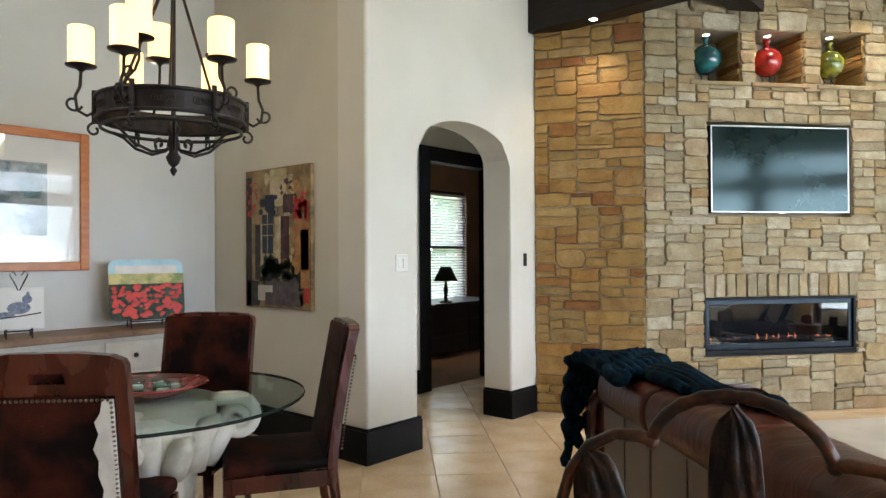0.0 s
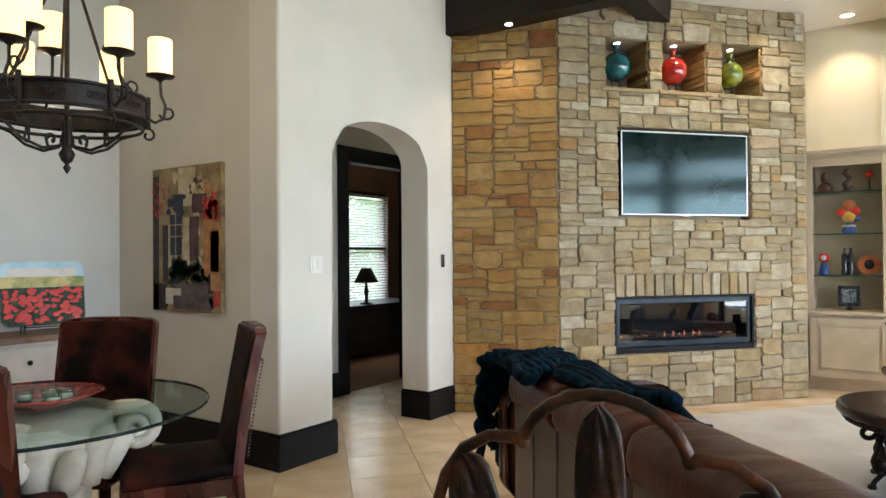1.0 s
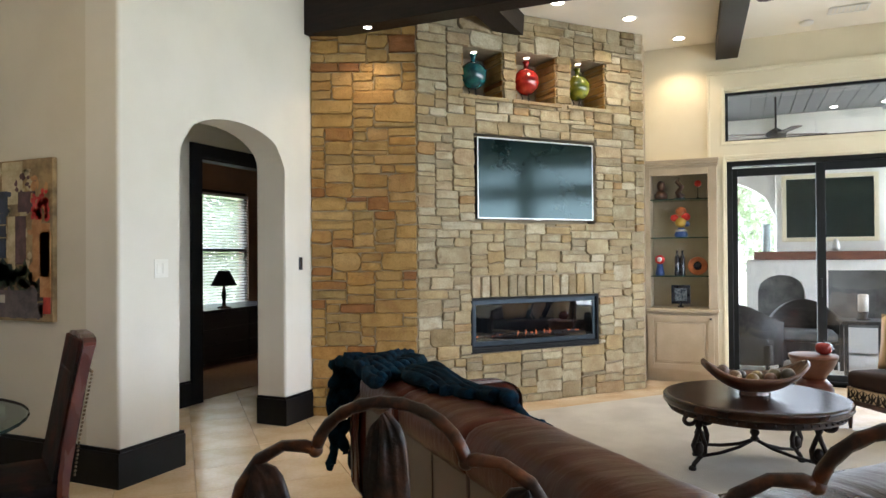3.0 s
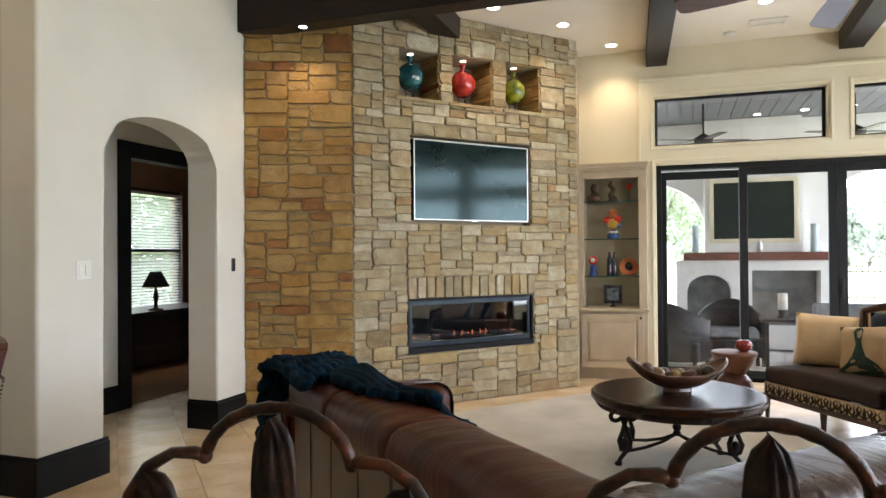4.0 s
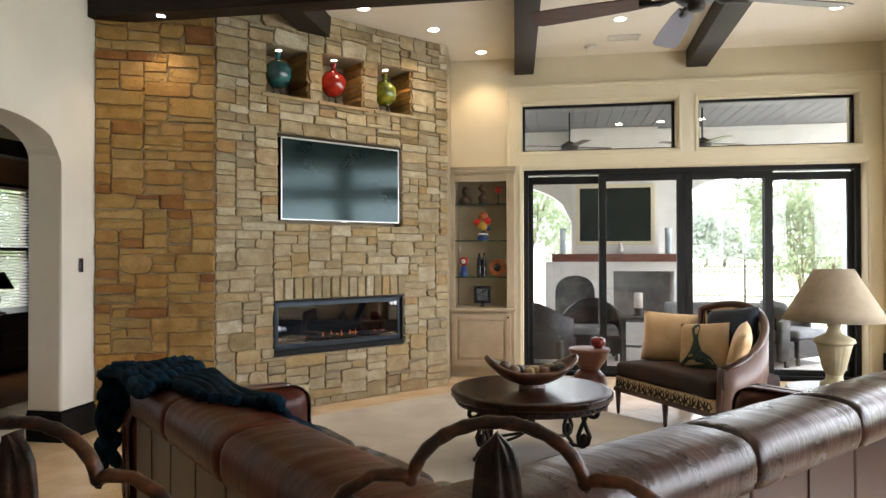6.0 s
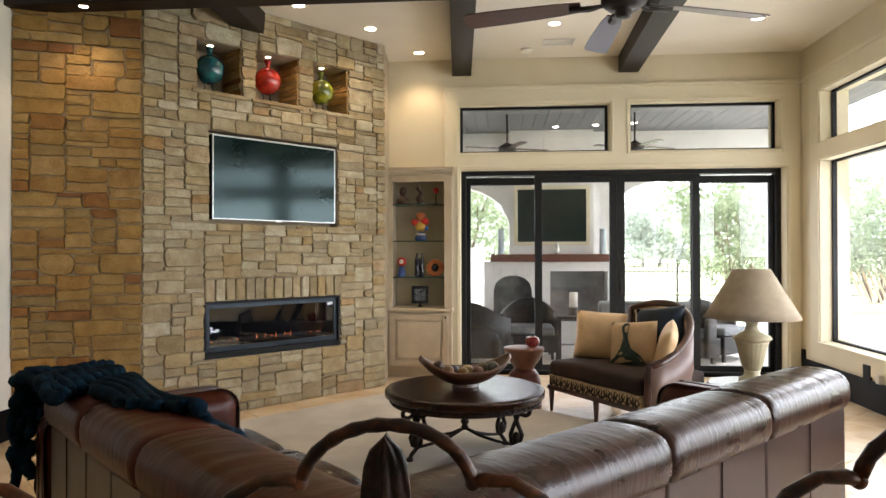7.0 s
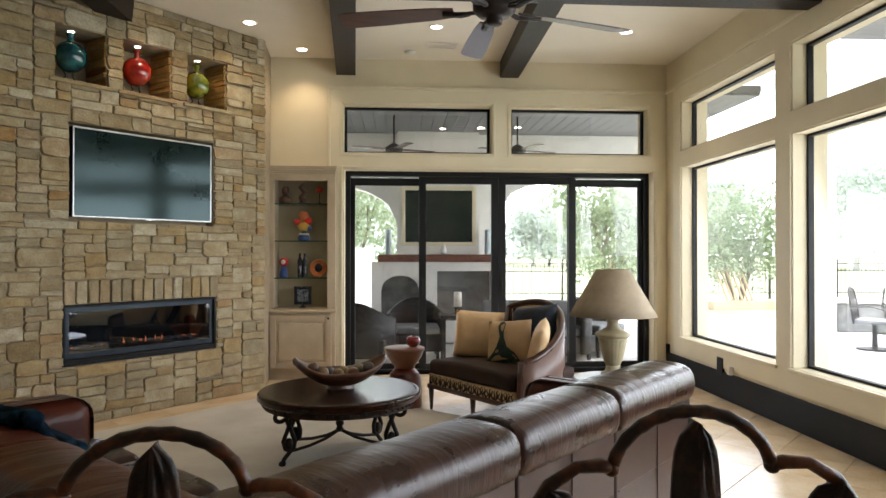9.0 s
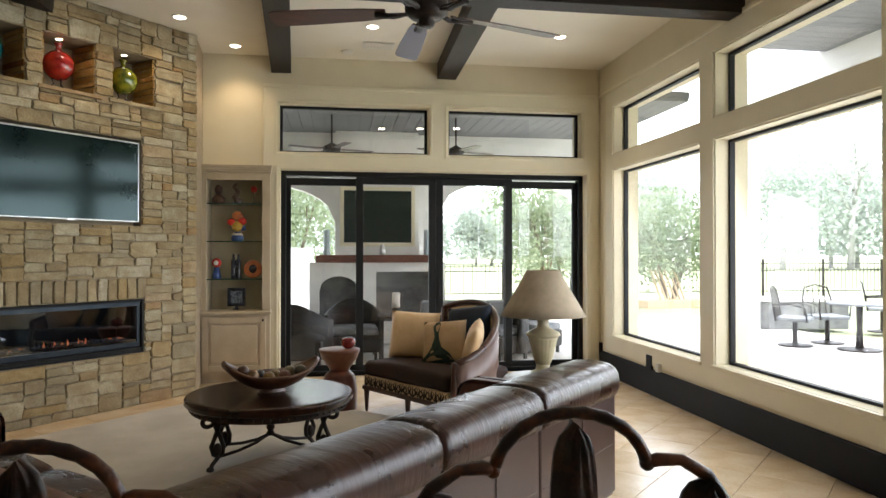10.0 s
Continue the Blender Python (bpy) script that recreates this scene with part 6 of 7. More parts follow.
dish = thing("red_dish", "red lacquer serving dish on the glass table", "dish", pose(TX + 0.02, TY + 0.04, 0.769))
part("dish", lathe([(0.10, 0.0), (0.12, 0.006), (0.20, 0.04), (0.235, 0.055), (0.225, 0.058), (0.12, 0.02), (0.05, 0.014)], 40), M_REDDISH, dish, smooth=True)
for k in range(4):
    a = 1.2 * k
    g = thing("glass_votive", "small clear glass votive in the red dish", "votive", pose(TX + 0.02 + 0.085 * math.cos(a), TY + 0.04 + 0.085 * math.sin(a), 0.785), "votives in the dish")
    part("cup", lathe([(0.022, 0), (0.032, 0.01), (0.035, 0.05), (0.033, 0.052)], 16), M_SHELFGLASS, g, smooth=True)
    part("wax", lathe([(0.02, 0.004), (0.028, 0.012), (0.026, 0.025)], 14), M_FIGWHITE, g)

chair = thing("dining_chair", "red-brown wooden dining chair with brown cowhide back and seat", "chair", pose(0, 0, 0), "chairs round the glass table")


def lean_back(bm2):
    for v in bm2.verts:
        if v.co.z > 0.46:
            q = v.co.z - 0.46
            v.co.y -= 0.10 * q + 0.12 * q * q
    return bm2


def seg_bar(x0, x1, y0, y1, z0, z1, cuts=7, bev=0.006):
    bm2 = bmesh.new()
    for k in range(cuts):
        box(bm2, x0, x1, y0, y1, z0 + (z1 - z0) * k / cuts, z0 + (z1 - z0) * (k + 1) / cuts)
    bmesh.ops.remove_doubles(bm2, verts=bm2.verts, dist=1e-4)
    return bm2


for s in (-1, 1):
    part("back_post", lean_back(seg_bar(s * 0.225 - 0.02, s * 0.225 + 0.02, -0.022, 0.022, 0.44, 1.04)), M_CHAIRWOOD, chair)
bm = bmesh.new()

slab_with_holes(bm, -0.205, 0.205, 0.935, 1.045, [(-0.055, 0.055, 0.975, 1.01)], lambda a, b, c, d: box(bm, a, b, -0.024, 0.024, c, d))
crest = [(-0.245, 1.03), (-0.205, 1.045), (0.205, 1.045), (0.245, 1.03), (0.236, 1.052), (0.2, 1.068), (0.1, 1.077), (-0.1, 1.077), (-0.2, 1.068), (-0.236, 1.052)]
f1 = [bm.verts.new((x, -0.024, z)) for x, z in crest]
f2 = [bm.verts.new((x, 0.024, z)) for x, z in crest]
bm.faces.new(f1)
bm.faces.new(f2[::-1])
for i in range(len(crest)):
    j = (i + 1) % len(crest)
    bm.faces.new((f1[i], f2[i], f2[j], f1[j]))
part("top_rail", lean_back(bm), M_CHAIRWOOD, chair)
part("back_panel", lean_back(soft_box(-0.206, 0.206, -0.03, 0.035, 0.50, 0.935, 0.016, 0)), M_HIDE, chair, "brown cowhide back panel", smooth=False)
bm = bmesh.new()
pw = [(0.206, 0.52), (0.135, 0.52), (0.12, 0.545), (0.15, 0.57), (0.16, 0.62), (0.145, 0.67), (0.15, 0.72), (0.135, 0.76), (0.155, 0.81), (0.145, 0.85), (0.165, 0.88), (0.175, 0.925), (0.206, 0.925)]
vf = [bm.verts.new((x - 0.004, -0.042, z)) for x, z in pw]
vb = [bm.verts.new((x - 0.004, -0.026, z)) for x, z in pw]
bm.faces.new(vf)
bm.faces.new(vb[::-1])
for i in range(len(pw)):
    j = (i + 1) % len(pw)
    bm.faces.new((vf[i], vb[i], vb[j], vf[j]))
part("hide_patch", lean_back(bm), M_HIDEWHITE, chair, "white cowhide patch")
bm = bmesh.new()
for s in (-1, 1):
    for k in range(26):
        ball(bm, (s * 0.199, -0.043, 0.515 + k * 0.016), 0.0058, u=6, v=4)
for k in range(24):
    ball(bm, (-0.19 + k * 0.0165, -0.043, 0.925), 0.0058, u=6, v=4)
tagged(part("nailheads", lean_back(bm), M_NAIL, chair, "row of dark brass nailheads"), kind="stuff")
part("front_panel", lean_back(soft_box(-0.23, 0.23, 0.0245, 0.038, 0.50, 1.060, 0.006, 0)), M_HIDE, chair, "dark cowhide covering over the inner back", smooth=False)
part("seat", soft_box(-0.235, 0.235, 0.0, 0.46, 0.435, 0.495, 0.025, 3, -0.012), M_HIDE, chair, "brown cowhide seat", smooth=True)
bm = bmesh.new()
for q in ((-0.235, 0.235, 0.425, 0.46), (-0.235, 0.235, -0.01, 0.02)):
    box(bm, q[0], q[1], q[2], q[3], 0.365, 0.437, 0.004)
for s in (-1, 1):
    box(bm, s * 0.222 - 0.013, s * 0.222 + 0.013, 0.02, 0.425, 0.365, 0.437, 0.004)
part("apron", bm, M_CHAIRWOOD, chair)
for s in (-1, 1):
    part("leg", tube([(s * 0.215, 0.44, 0), (s * 0.213, 0.437, 0.18), (s * 0.21, 0.435, 0.37)], [0.015, 0.021, 0.026], 8), M_CHAIRWOOD, chair, smooth=True)
    part("leg", tube([(s * 0.222, -0.07, 0), (s * 0.222, -0.03, 0.18), (s * 0.225, 0.0, 0.45)], [0.016, 0.021, 0.025], 8), M_CHAIRWOOD, chair, smooth=True)


def facing(x, y, twist=0):
    return pose(x, y, 0, 0, 0, math.degrees(math.atan2(TY - y, TX - x)) - 90 + twist)


chair.matrix_world = facing(-2.21, -0.69)
copy_thing(chair, facing(-2.31, 0.50))
copy_thing(chair, facing(-3.10, 0.33))
copy_thing(chair, facing(-3.34, -0.72))

# ---- chandelier ----
ch = thing("chandelier", "black wrought iron ring chandelier with lit amber candle shades", "chandelier", pose(-2.92, 0.07, 0.368, 0, 0, 39.8))
RZ = 2.14
CHT = (CEIL - 0.368) / 0.80
bm = bmesh.new()
n = 48
ring_v = [[bm.verts.new((r * math.cos(2 * math.pi * i / n), r * math.sin(2 * math.pi * i / n), z)) for i in range(n)] for r, z in ((0.405, RZ - 0.055), (0.42, RZ - 0.055), (0.42, RZ + 0.06), (0.405, RZ + 0.06))]
for a, b in zip(ring_v, ring_v[1:] + ring_v[:1]):
    for i in range(n):
        bm.faces.new((a[i], a[(i + 1) % n], b[(i + 1) % n], b[i]))
part("ring_band", bm, M_IRON, ch)
for z, r in ((RZ - 0.062, 0.425), (RZ + 0.062, 0.425), (RZ - 0.11, 0.40)):
    part("ring_rim", tube([(r * math.cos(2 * math.pi * i / n), r * math.sin(2 * math.pi * i / n), z) for i in range(n)], 0.011, 8, closed=True), M_IRON, ch, smooth=True)
for k in range(12):
    a = radians(30 * k + 15)
    bm = bmesh.new()
    for q in (-1, 1):
        for w in (0.02, 0.05, 0.08):
            pts2 = []
            for i in range(13):
                th = 2 * math.pi * i / 13
                aa = a + q * (w * 1.0 + 0.03 * math.cos(th)) / 0.42 * 0.55
                pts2.append((0.426 * math.cos(aa), 0.426 * math.sin(aa), RZ + 0.018 * math.sin(th)))
            tube(pts2, 0.0035, 5, bm, closed=True)
    part("scrollwork", bm, M_BRONZE, ch, "copper coloured filigree panel")
for k in range(6):
    a = radians(60 * k - 67)
    aa = radians(60 * k - 97)
    part("post", tube([(0.43 * math.cos(aa), 0.43 * math.sin(aa), RZ - 0.09), (0.43 * math.cos(aa), 0.43 * math.sin(aa), RZ + 0.10)], 0.016, 8), M_IRON, ch)
    for angle, rc, zc, tall in ((aa, 0.50, RZ + 0.235, 0.225),):
        c, s = math.cos(angle), math.sin(angle)
        arm = [(0.42, RZ - 0.02), (0.47, RZ - 0.05), (0.52, RZ - 0.02), (0.53, RZ + 0.06), (0.505, RZ + 0.12), (0.50, RZ + 0.225)]
        curl = spiral(0.54, RZ + 0.02, 0.05, 0.012, 200, 560, 18)
        bm = tube([(r * c, r * s, z) for r, z in arm], 0.009, 8)
        tube([(r * c, r * s, z) for r, z in curl], 0.008, 6, bm)
        tube([(r * c, r * s, z) for r, z in spiral(0.43, RZ - 0.13, 0.045, 0.012, 120, -240, 16)], 0.008, 6, bm)
        part("arm", bm, M_IRON, ch, smooth=True)
        part("candle_cup", lathe([(0.012, -0.03), (0.03, -0.012), (0.082, 0.0), (0.085, 0.008), (0.066, 0.01)], 20, centre=(rc * c, rc * s, zc)), M_IRON, ch, smooth=True)
        part("candle", lathe([(0.067, 0.008), (0.070, 0.02), (0.070, tall), (0.064, tall + 0.004), (0.059, tall - 0.02)], 24, centre=(rc * c, rc * s, zc)), M_CANDLE, ch, "lit amber glass candle shade", smooth=True)
for angle in (30, 130, 250):
    c, s = math.cos(radians(angle)), math.sin(radians(angle))
    rc, zc = 0.27, RZ + 0.38
    bm = tube([(r * c, r * s, z) for r, z in ((0.40, RZ + 0.06), (0.34, RZ + 0.15), (0.30, RZ + 0.19), (0.27, RZ + 0.26), (0.27, RZ + 0.37))], 0.009, 8)
    tube([(r * c, r * s, z) for r, z in spiral(0.34, RZ + 0.17, 0.05, 0.012, 250, 580, 18)], 0.008, 6, bm)
    part("arm", bm, M_IRON, ch, smooth=True)
    part("candle_cup", lathe([(0.012, -0.03), (0.03, -0.012), (0.082, 0.0), (0.085, 0.008), (0.066, 0.01)], 20, centre=(rc * c, rc * s, zc)), M_IRON, ch, smooth=True)
    part("candle", lathe([(0.067, 0.008), (0.070, 0.02), (0.070, 0.225), (0.064, 0.229), (0.059, 0.205)], 24, centre=(rc * c, rc * s, zc)), M_CANDLE, ch, "lit amber glass candle shade", smooth=True)
    part("strap", tube([(0.41 * math.cos(radians(angle + 40)), 0.41 * math.sin(radians(angle + 40)), RZ + 0.05), (0.22 * math.cos(radians(angle + 40)), 0.22 * math.sin(radians(angle + 40)), RZ + 0.45), (0.03 * math.cos(radians(angle + 40)), 0.03 * math.sin(radians(angle + 40)), RZ + 0.85)], 0.012, 8, flat=0.6), M_BRONZE, ch)
part("stem", tube([(0, 0, RZ - 0.2), (0, 0, CHT - 0.02)], 0.014, 10), M_IRON, ch)
part("canopy", lathe([(0.02, CHT - 0.08), (0.07, CHT - 0.03), (0.075, CHT - 0.001)], 24), M_IRON, ch, smooth=True)
for k in range(6):
    a = radians(60 * k - 67)
    c, s = math.cos(a), math.sin(a)
    bm = tube([(r * c, r * s, z) for r, z in ((0.40, RZ - 0.11), (0.33, RZ - 0.14), (0.25, RZ - 0.21), (0.14, RZ - 0.25), (0.05, RZ - 0.23), (0.02, RZ - 0.20))], 0.009, 8)
    tube([(r * c, r * s, z) for r, z in spiral(0.09, RZ - 0.19, 0.035, 0.01, -60, 260, 14)], 0.007, 6, bm)
    part("lower_arm", bm, M_IRON, ch, smooth=True)
part("bottom_finial", lathe([(0.002, RZ - 0.385), (0.012, RZ - 0.37), (0.022, RZ - 0.35), (0.010, RZ - 0.33), (0.03, RZ - 0.31), (0.045, RZ - 0.27), (0.025, RZ - 0.24), (0.04, RZ - 0.2), (0.025, RZ - 0.14), (0.04, RZ - 0.1), (0.014, RZ - 0.05)], 18), M_IRON, ch, smooth=True)
for k in range(3):
    a = radians(120 * k + 39.8)
    pl = new("candle_lamp", bpy.data.lights.new("candle_lamp", "POINT"))
    pl.data.energy, pl.data.color, pl.data.shadow_soft_size = 3.5, (1.0, 0.78, 0.52), 0.06
    pl.location = (-2.92 + 0.64 * math.cos(a), 0.07 + 0.64 * math.sin(a), RZ + 0.26)

ch.scale = (0.80, 0.80, 0.80)

# ---- ceiling fixtures ----
for k, (x, y, z) in enumerate(((1.24, 5.27, CEIL), (3.18, 5.29, CEIL), (-0.59, 5.27, CEIL), (-0.20, 6.12, CEIL), (-1.12, 4.57, CEIL), (-2.48, 3.49, 3.33))):
    can = thing("recessed_light", "small round recessed downlight, switched on", "light", pose(x, y, z), "recessed ceiling lights")
    part("trim_ring", lathe([(0.074, -0.004), (0.077, 0.0), (0.055, -0.001)], 28), M_WHITEPLASTIC if z == CEIL else M_BRONZE, can)
    part("lens", lathe([(0.055, -0.0055), (0.04, -0.008), (0.01, -0.009)], 24), M_CANGLOW, can)
    if z != CEIL:
        can.scale = (0.6, 0.6, 1)
    sp = new("downlight", bpy.data.lights.new("downlight", "SPOT"))
    sp.data.energy, sp.data.color, sp.data.spot_size, sp.data.spot_blend, sp.data.shadow_soft_size = 40 if z == CEIL else 22, (1.0, 0.74, 0.46), radians(115), 0.7, 0.05
    sp.location = (x, y, z - 0.02)
vent = thing("ceiling_vent", "white slotted air vent in the ceiling", "vent", pose(1.33, 5.85, CEIL))
frame_bars("vent_frame", -0.17, 0.17, -0.10, 0.10, 0.02, -0.008, 0.0, M_WHITEPLASTIC, vent)
vent.children[0].matrix_local = pose(0, 0, -0.008, 90, 0, 0)
for k in range(9):
    part("slat", boxed(-0.15 + k * 0.034, -0.13 + k * 0.034, -0.08, 0.08, -0.007, -0.001), M_WHITEPLASTIC, vent)
det = thing("smoke_detector", "round white smoke detector on the ceiling", "detector", pose(1.0, 6.12, CEIL))
part("body", lathe([(0.05, -0.03), (0.062, -0.02), (0.065, 0.0)], 24), M_WHITEPLASTIC, det, smooth=True)

M_BLADE = mat("mahogany_fan_blade", (0.035, 0.012, 0.010), (0.07, 0.022, 0.017), 0.32, scale=6, bump=0.1, bump_scale=40, stretch=(1, 6, 1), coat=0.3)
fan = thing("ceiling_fan", "dark bronze ceiling fan with five mahogany blades", "fan", pose(1.46, 2.78, 0, 0, 0, 0))
FZ = 2.97
part("downrod", tube([(0, 0, FZ + 0.1), (0, 0, CEIL)], 0.016, 10), M_IRON, fan)
part("canopy", lathe([(0.03, CEIL - 0.09), (0.075, CEIL - 0.05), (0.08, CEIL)], 24), M_IRON, fan, smooth=True)
part("motor", lathe([(0.02, FZ - 0.10), (0.045, FZ - 0.095), (0.055, FZ - 0.07), (0.05, FZ - 0.05), (0.10, FZ - 0.04), (0.135, FZ - 0.01), (0.14, FZ + 0.05), (0.12, FZ + 0.09), (0.05, FZ + 0.12), (0.03, FZ + 0.16)], 36), M_IRON, fan, smooth=True)
for k in range(5):
    an = pose(0, 0, FZ, 0, 0, 20 + 72 * k)
    bm = bmesh.new()
    outl = [(0.26, -0.05), (0.40, -0.068), (0.75, -0.085), (0.98, -0.088), (1.02, -0.07), (1.03, 0.0), (1.02, 0.07), (0.98, 0.088), (0.75, 0.085), (0.40, 0.068), (0.26, 0.05)]
    prism(bm, outl, -0.004, 0.004)
    bmesh.ops.transform(bm, matrix=an @ pose(0, 0, 0, 12, 0, 0), verts=bm.verts)
    bl = part("blade", bm, M_BLADE, fan, "mahogany fan blade")
    bm = tube([(0.12, 0, -0.01), (0.18, 0.02, -0.02), (0.24, 0, -0.015), (0.33, 0, -0.008)], [0.012, 0.014, 0.018, 0.022], 8, flat=1.6)
    tube([(0.16, -0.03, -0.01), (0.22, -0.035, -0.018), (0.30, -0.03, -0.008)], 0.008, 6, bm)
    bmesh.ops.transform(bm, matrix=an, verts=bm.verts)
    part("blade_arm", bm, M_IRON, bl)

# ---- switches and outlet ----
sw = thing("light_switch", "white double rocker light switch beside the arch", "switch", pose(ARCH, 1.82, 1.327))
part("plate", boxed(0.0, 0.006, -0.058, 0.058, -0.06, 0.06, 0.002), M_WHITEPLASTIC, sw)
for y in (-0.025, 0.025):
    part("rocker", boxed(0.006, 0.010, y - 0.016, y + 0.016, -0.033, 0.033, 0.002), M_WHITEPLASTIC, sw)
kp = thing("wall_keypad", "slim dark wall keypad beside the stone", "keypad", pose(ARCH, 3.347, 1.338))
part("body", boxed(0.0, 0.012, -0.022, 0.022, -0.055, 0.055, 0.004), M_DARKGLAZE, kp)
ol = thing("wall_outlet", "black outlet with a small white plug-in freshener", "outlet", pose(EAST - 0.024, 4.82, 0.33))
part("plug", boxed(-0.045, 0.0, -0.03, 0.03, -0.06, 0.02, 0.01), M_WHITEPLASTIC, ol)
dim = thing("wall_switch", "cream switch plates on the corner wall", "switch", pose(3.99, NORTH - 0.016, 1.32))
for z in (0.0, 0.16):
    part("plate", boxed(-0.03, 0.03, -0.006, 0.0, z - 0.055, z + 0.055, 0.002), M_TRIM, dim)

# ---- rug ----
rug = tagged(part("rug", prism(bmesh.new(), [(0, 0), (2.75, 0), (2.75, -2.6), (0, -2.6)], 0.001, 0.012), M_RUG), "large pale beige wool rug under the coffee table", "rug")
rug.matrix_world = FRONT @ pose(0.05, -0.38, 0)

# ---- bedroom beyond ----
M_BLIND = mat("white_blind_slat", (0.62, 0.62, 0.60), (0.70, 0.70, 0.68), 0.5, scale=6)
M_BLACKWOOD = mat("black_dresser_wood", (0.006, 0.005, 0.005), (0.012, 0.010, 0.010), 0.4, scale=6, bump=0.1, bump_scale=50)
M_BLACKSHADE = mat("black_lamp_shade", (0.008, 0.008, 0.009), (0.014, 0.013, 0.013), 0.8, scale=20)
bwin = window("window_20", "bedroom sash window in a black frame", "x", BW[0], BW[1], BW[2], BW[3], -6.85, bar=0.05)
part("meeting_rail", boxed(-6.86, -6.79, BW[0] + 0.05, BW[1] - 0.05, 1.50, 1.545), M_FRAME, bwin)
blind = thing("window_blind", "white horizontal slat blind, half open", "blind", pose(-6.775, (BW[0] + BW[1]) / 2, 0))
part("headrail", boxed(-0.03, 0.02, -0.57, 0.57, 2.31, 2.35), M_BLIND, blind)
k = 0
z = BW[2] + 0.03
while z < 2.30:
    bm = boxed(-0.022, 0.022, -0.57, 0.57, -0.0015, 0.0015)
    ob = part("slat", bm, M_BLIND, blind)
    ob.matrix_local = pose(0, 0, z, 0, 36, 0)
    z += 0.043
dres = thing("dresser", "black wooden dresser under the bedroom window", "dresser", pose(-6.06, 6.0, 0, 0, 0, 0))
part("body", boxed(-0.5, 0.22, -0.9, 0.9, 0.05, 0.76, 0.006), M_BLACKWOOD, dres)
part("top", boxed(-0.52, 0.25, -0.93, 0.93, 0.76, 0.79, 0.006), M_BLACKWOOD, dres)
for z0 in (0.1, 0.32, 0.54):
    for y0 in (-0.87, 0.02):
        dr = part("drawer", boxed(0.22, 0.235, y0, y0 + 0.85, z0, z0 + 0.2, 0.004), M_BLACKWOOD, dres)
        part("knob", ball(bmesh.new(), (0.247, y0 + 0.42, z0 + 0.1), 0.013, u=10, v=6), M_IRON, dr)
for x in (-0.48, 0.16):
    for y in (-0.88, 0.82):
        part("foot", boxed(x, x + 0.06, y, y + 0.06, 0, 0.05), M_BLACKWOOD, dres)
dres.scale.z = 0.912
bl = thing("bedside_lamp", "table lamp with black cone shade on the dresser", "lamp", pose(-5.93, 5.63, 0.7205))
part("base", lathe([(0.09, 0), (0.09, 0.015), (0.03, 0.03), (0.02, 0.10), (0.035, 0.17), (0.02, 0.25), (0.012, 0.34)], 20), M_IRON, bl, smooth=True)
bm = bmesh.new()
n = 32
rr = [[bm.verts.new(((r + o) * math.cos(2 * math.pi * i / n), (r + o) * math.sin(2 * math.pi * i / n), z)) for i in range(n)] for o in (0, -0.004) for r, z in ((0.17, 0.30), (0.07, 0.50))]
for a, b in ((rr[0], rr[1]), (rr[2], rr[3]), (rr[0], rr[2]), (rr[1], rr[3])):
    for i in range(n):
        bm.faces.new((a[i], a[(i + 1) % n], b[(i + 1) % n], b[i]))
part("shade", bm, M_BLACKSHADE, bl, "black cone shade", smooth=True)

pl = new("dresser_lamp", bpy.data.lights.new("dresser_lamp", "POINT"))
pl.data.energy, pl.data.color, pl.data.shadow_soft_size = 7, (1.0, 0.66, 0.36), 0.04
pl.location = (-5.93, 5.63, 1.16)

# ---- outside: covered patio, yard, trees ----
M_STUCCO = mat("white_stucco", (0.76, 0.75, 0.72), (0.82, 0.81, 0.78), 0.9, scale=4, bump=0.4, bump_scale=90)
M_CONCRETE = mat("pale_concrete", (0.52, 0.50, 0.46), (0.62, 0.60, 0.56), 0.75, scale=1.2, bump=0.2, bump_scale=40)
M_LAWN = mat("lawn_grass", (0.22, 0.25, 0.13), (0.33, 0.35, 0.20), 0.95, scale=0.35, bump=0.8, bump_scale=25, fine=0.5)
M_BOARDS = mat("grey_ceiling_boards", (0.16, 0.16, 0.16), (0.21, 0.21, 0.21), 0.6, scale=3, bump=0.2, bump_scale=40, stretch=(1, 6, 1))
M_MANTEL = mat("reddish_mantel_wood", (0.09, 0.025, 0.012), (0.18, 0.055, 0.028), 0.45, scale=5, bump=0.3, bump_scale=30, stretch=(1, 6, 6))
M_WICKER = mat("dark_wicker", (0.012, 0.011, 0.010), (0.035, 0.03, 0.026), 0.6, scale=30, bump=0.8, bump_scale=70)
M_GREYCUSHION = mat("grey_outdoor_cushion", (0.16, 0.17, 0.18), (0.24, 0.25, 0.26), 0.85, scale=8, bump=0.3, bump_scale=120)
M_PALEBLUE = mat("pale_blue_glaze", (0.42, 0.50, 0.54), (0.52, 0.60, 0.64), 0.35, scale=7)
# far bark is paled to stand for haze over distance
M_HAZEBARK = mat("hazed_wood_edge_bark", (0.36, 0.35, 0.33), (0.46, 0.45, 0.43), 0.95, scale=3, bump=0.5, bump_scale=12)
M_BARK = mat("grey_brown_bark", (0.10, 0.07, 0.05), (0.20, 0.15, 0.11), 0.95, scale=9, bump=0.8, bump_scale=30, stretch=(1, 1, 0.3))
M_LEAFGREEN = mat("shrub_leaves", (0.17, 0.22, 0.12), (0.31, 0.36, 0.22), 0.6, scale=2.0, bump=0.1, bump_scale=30)


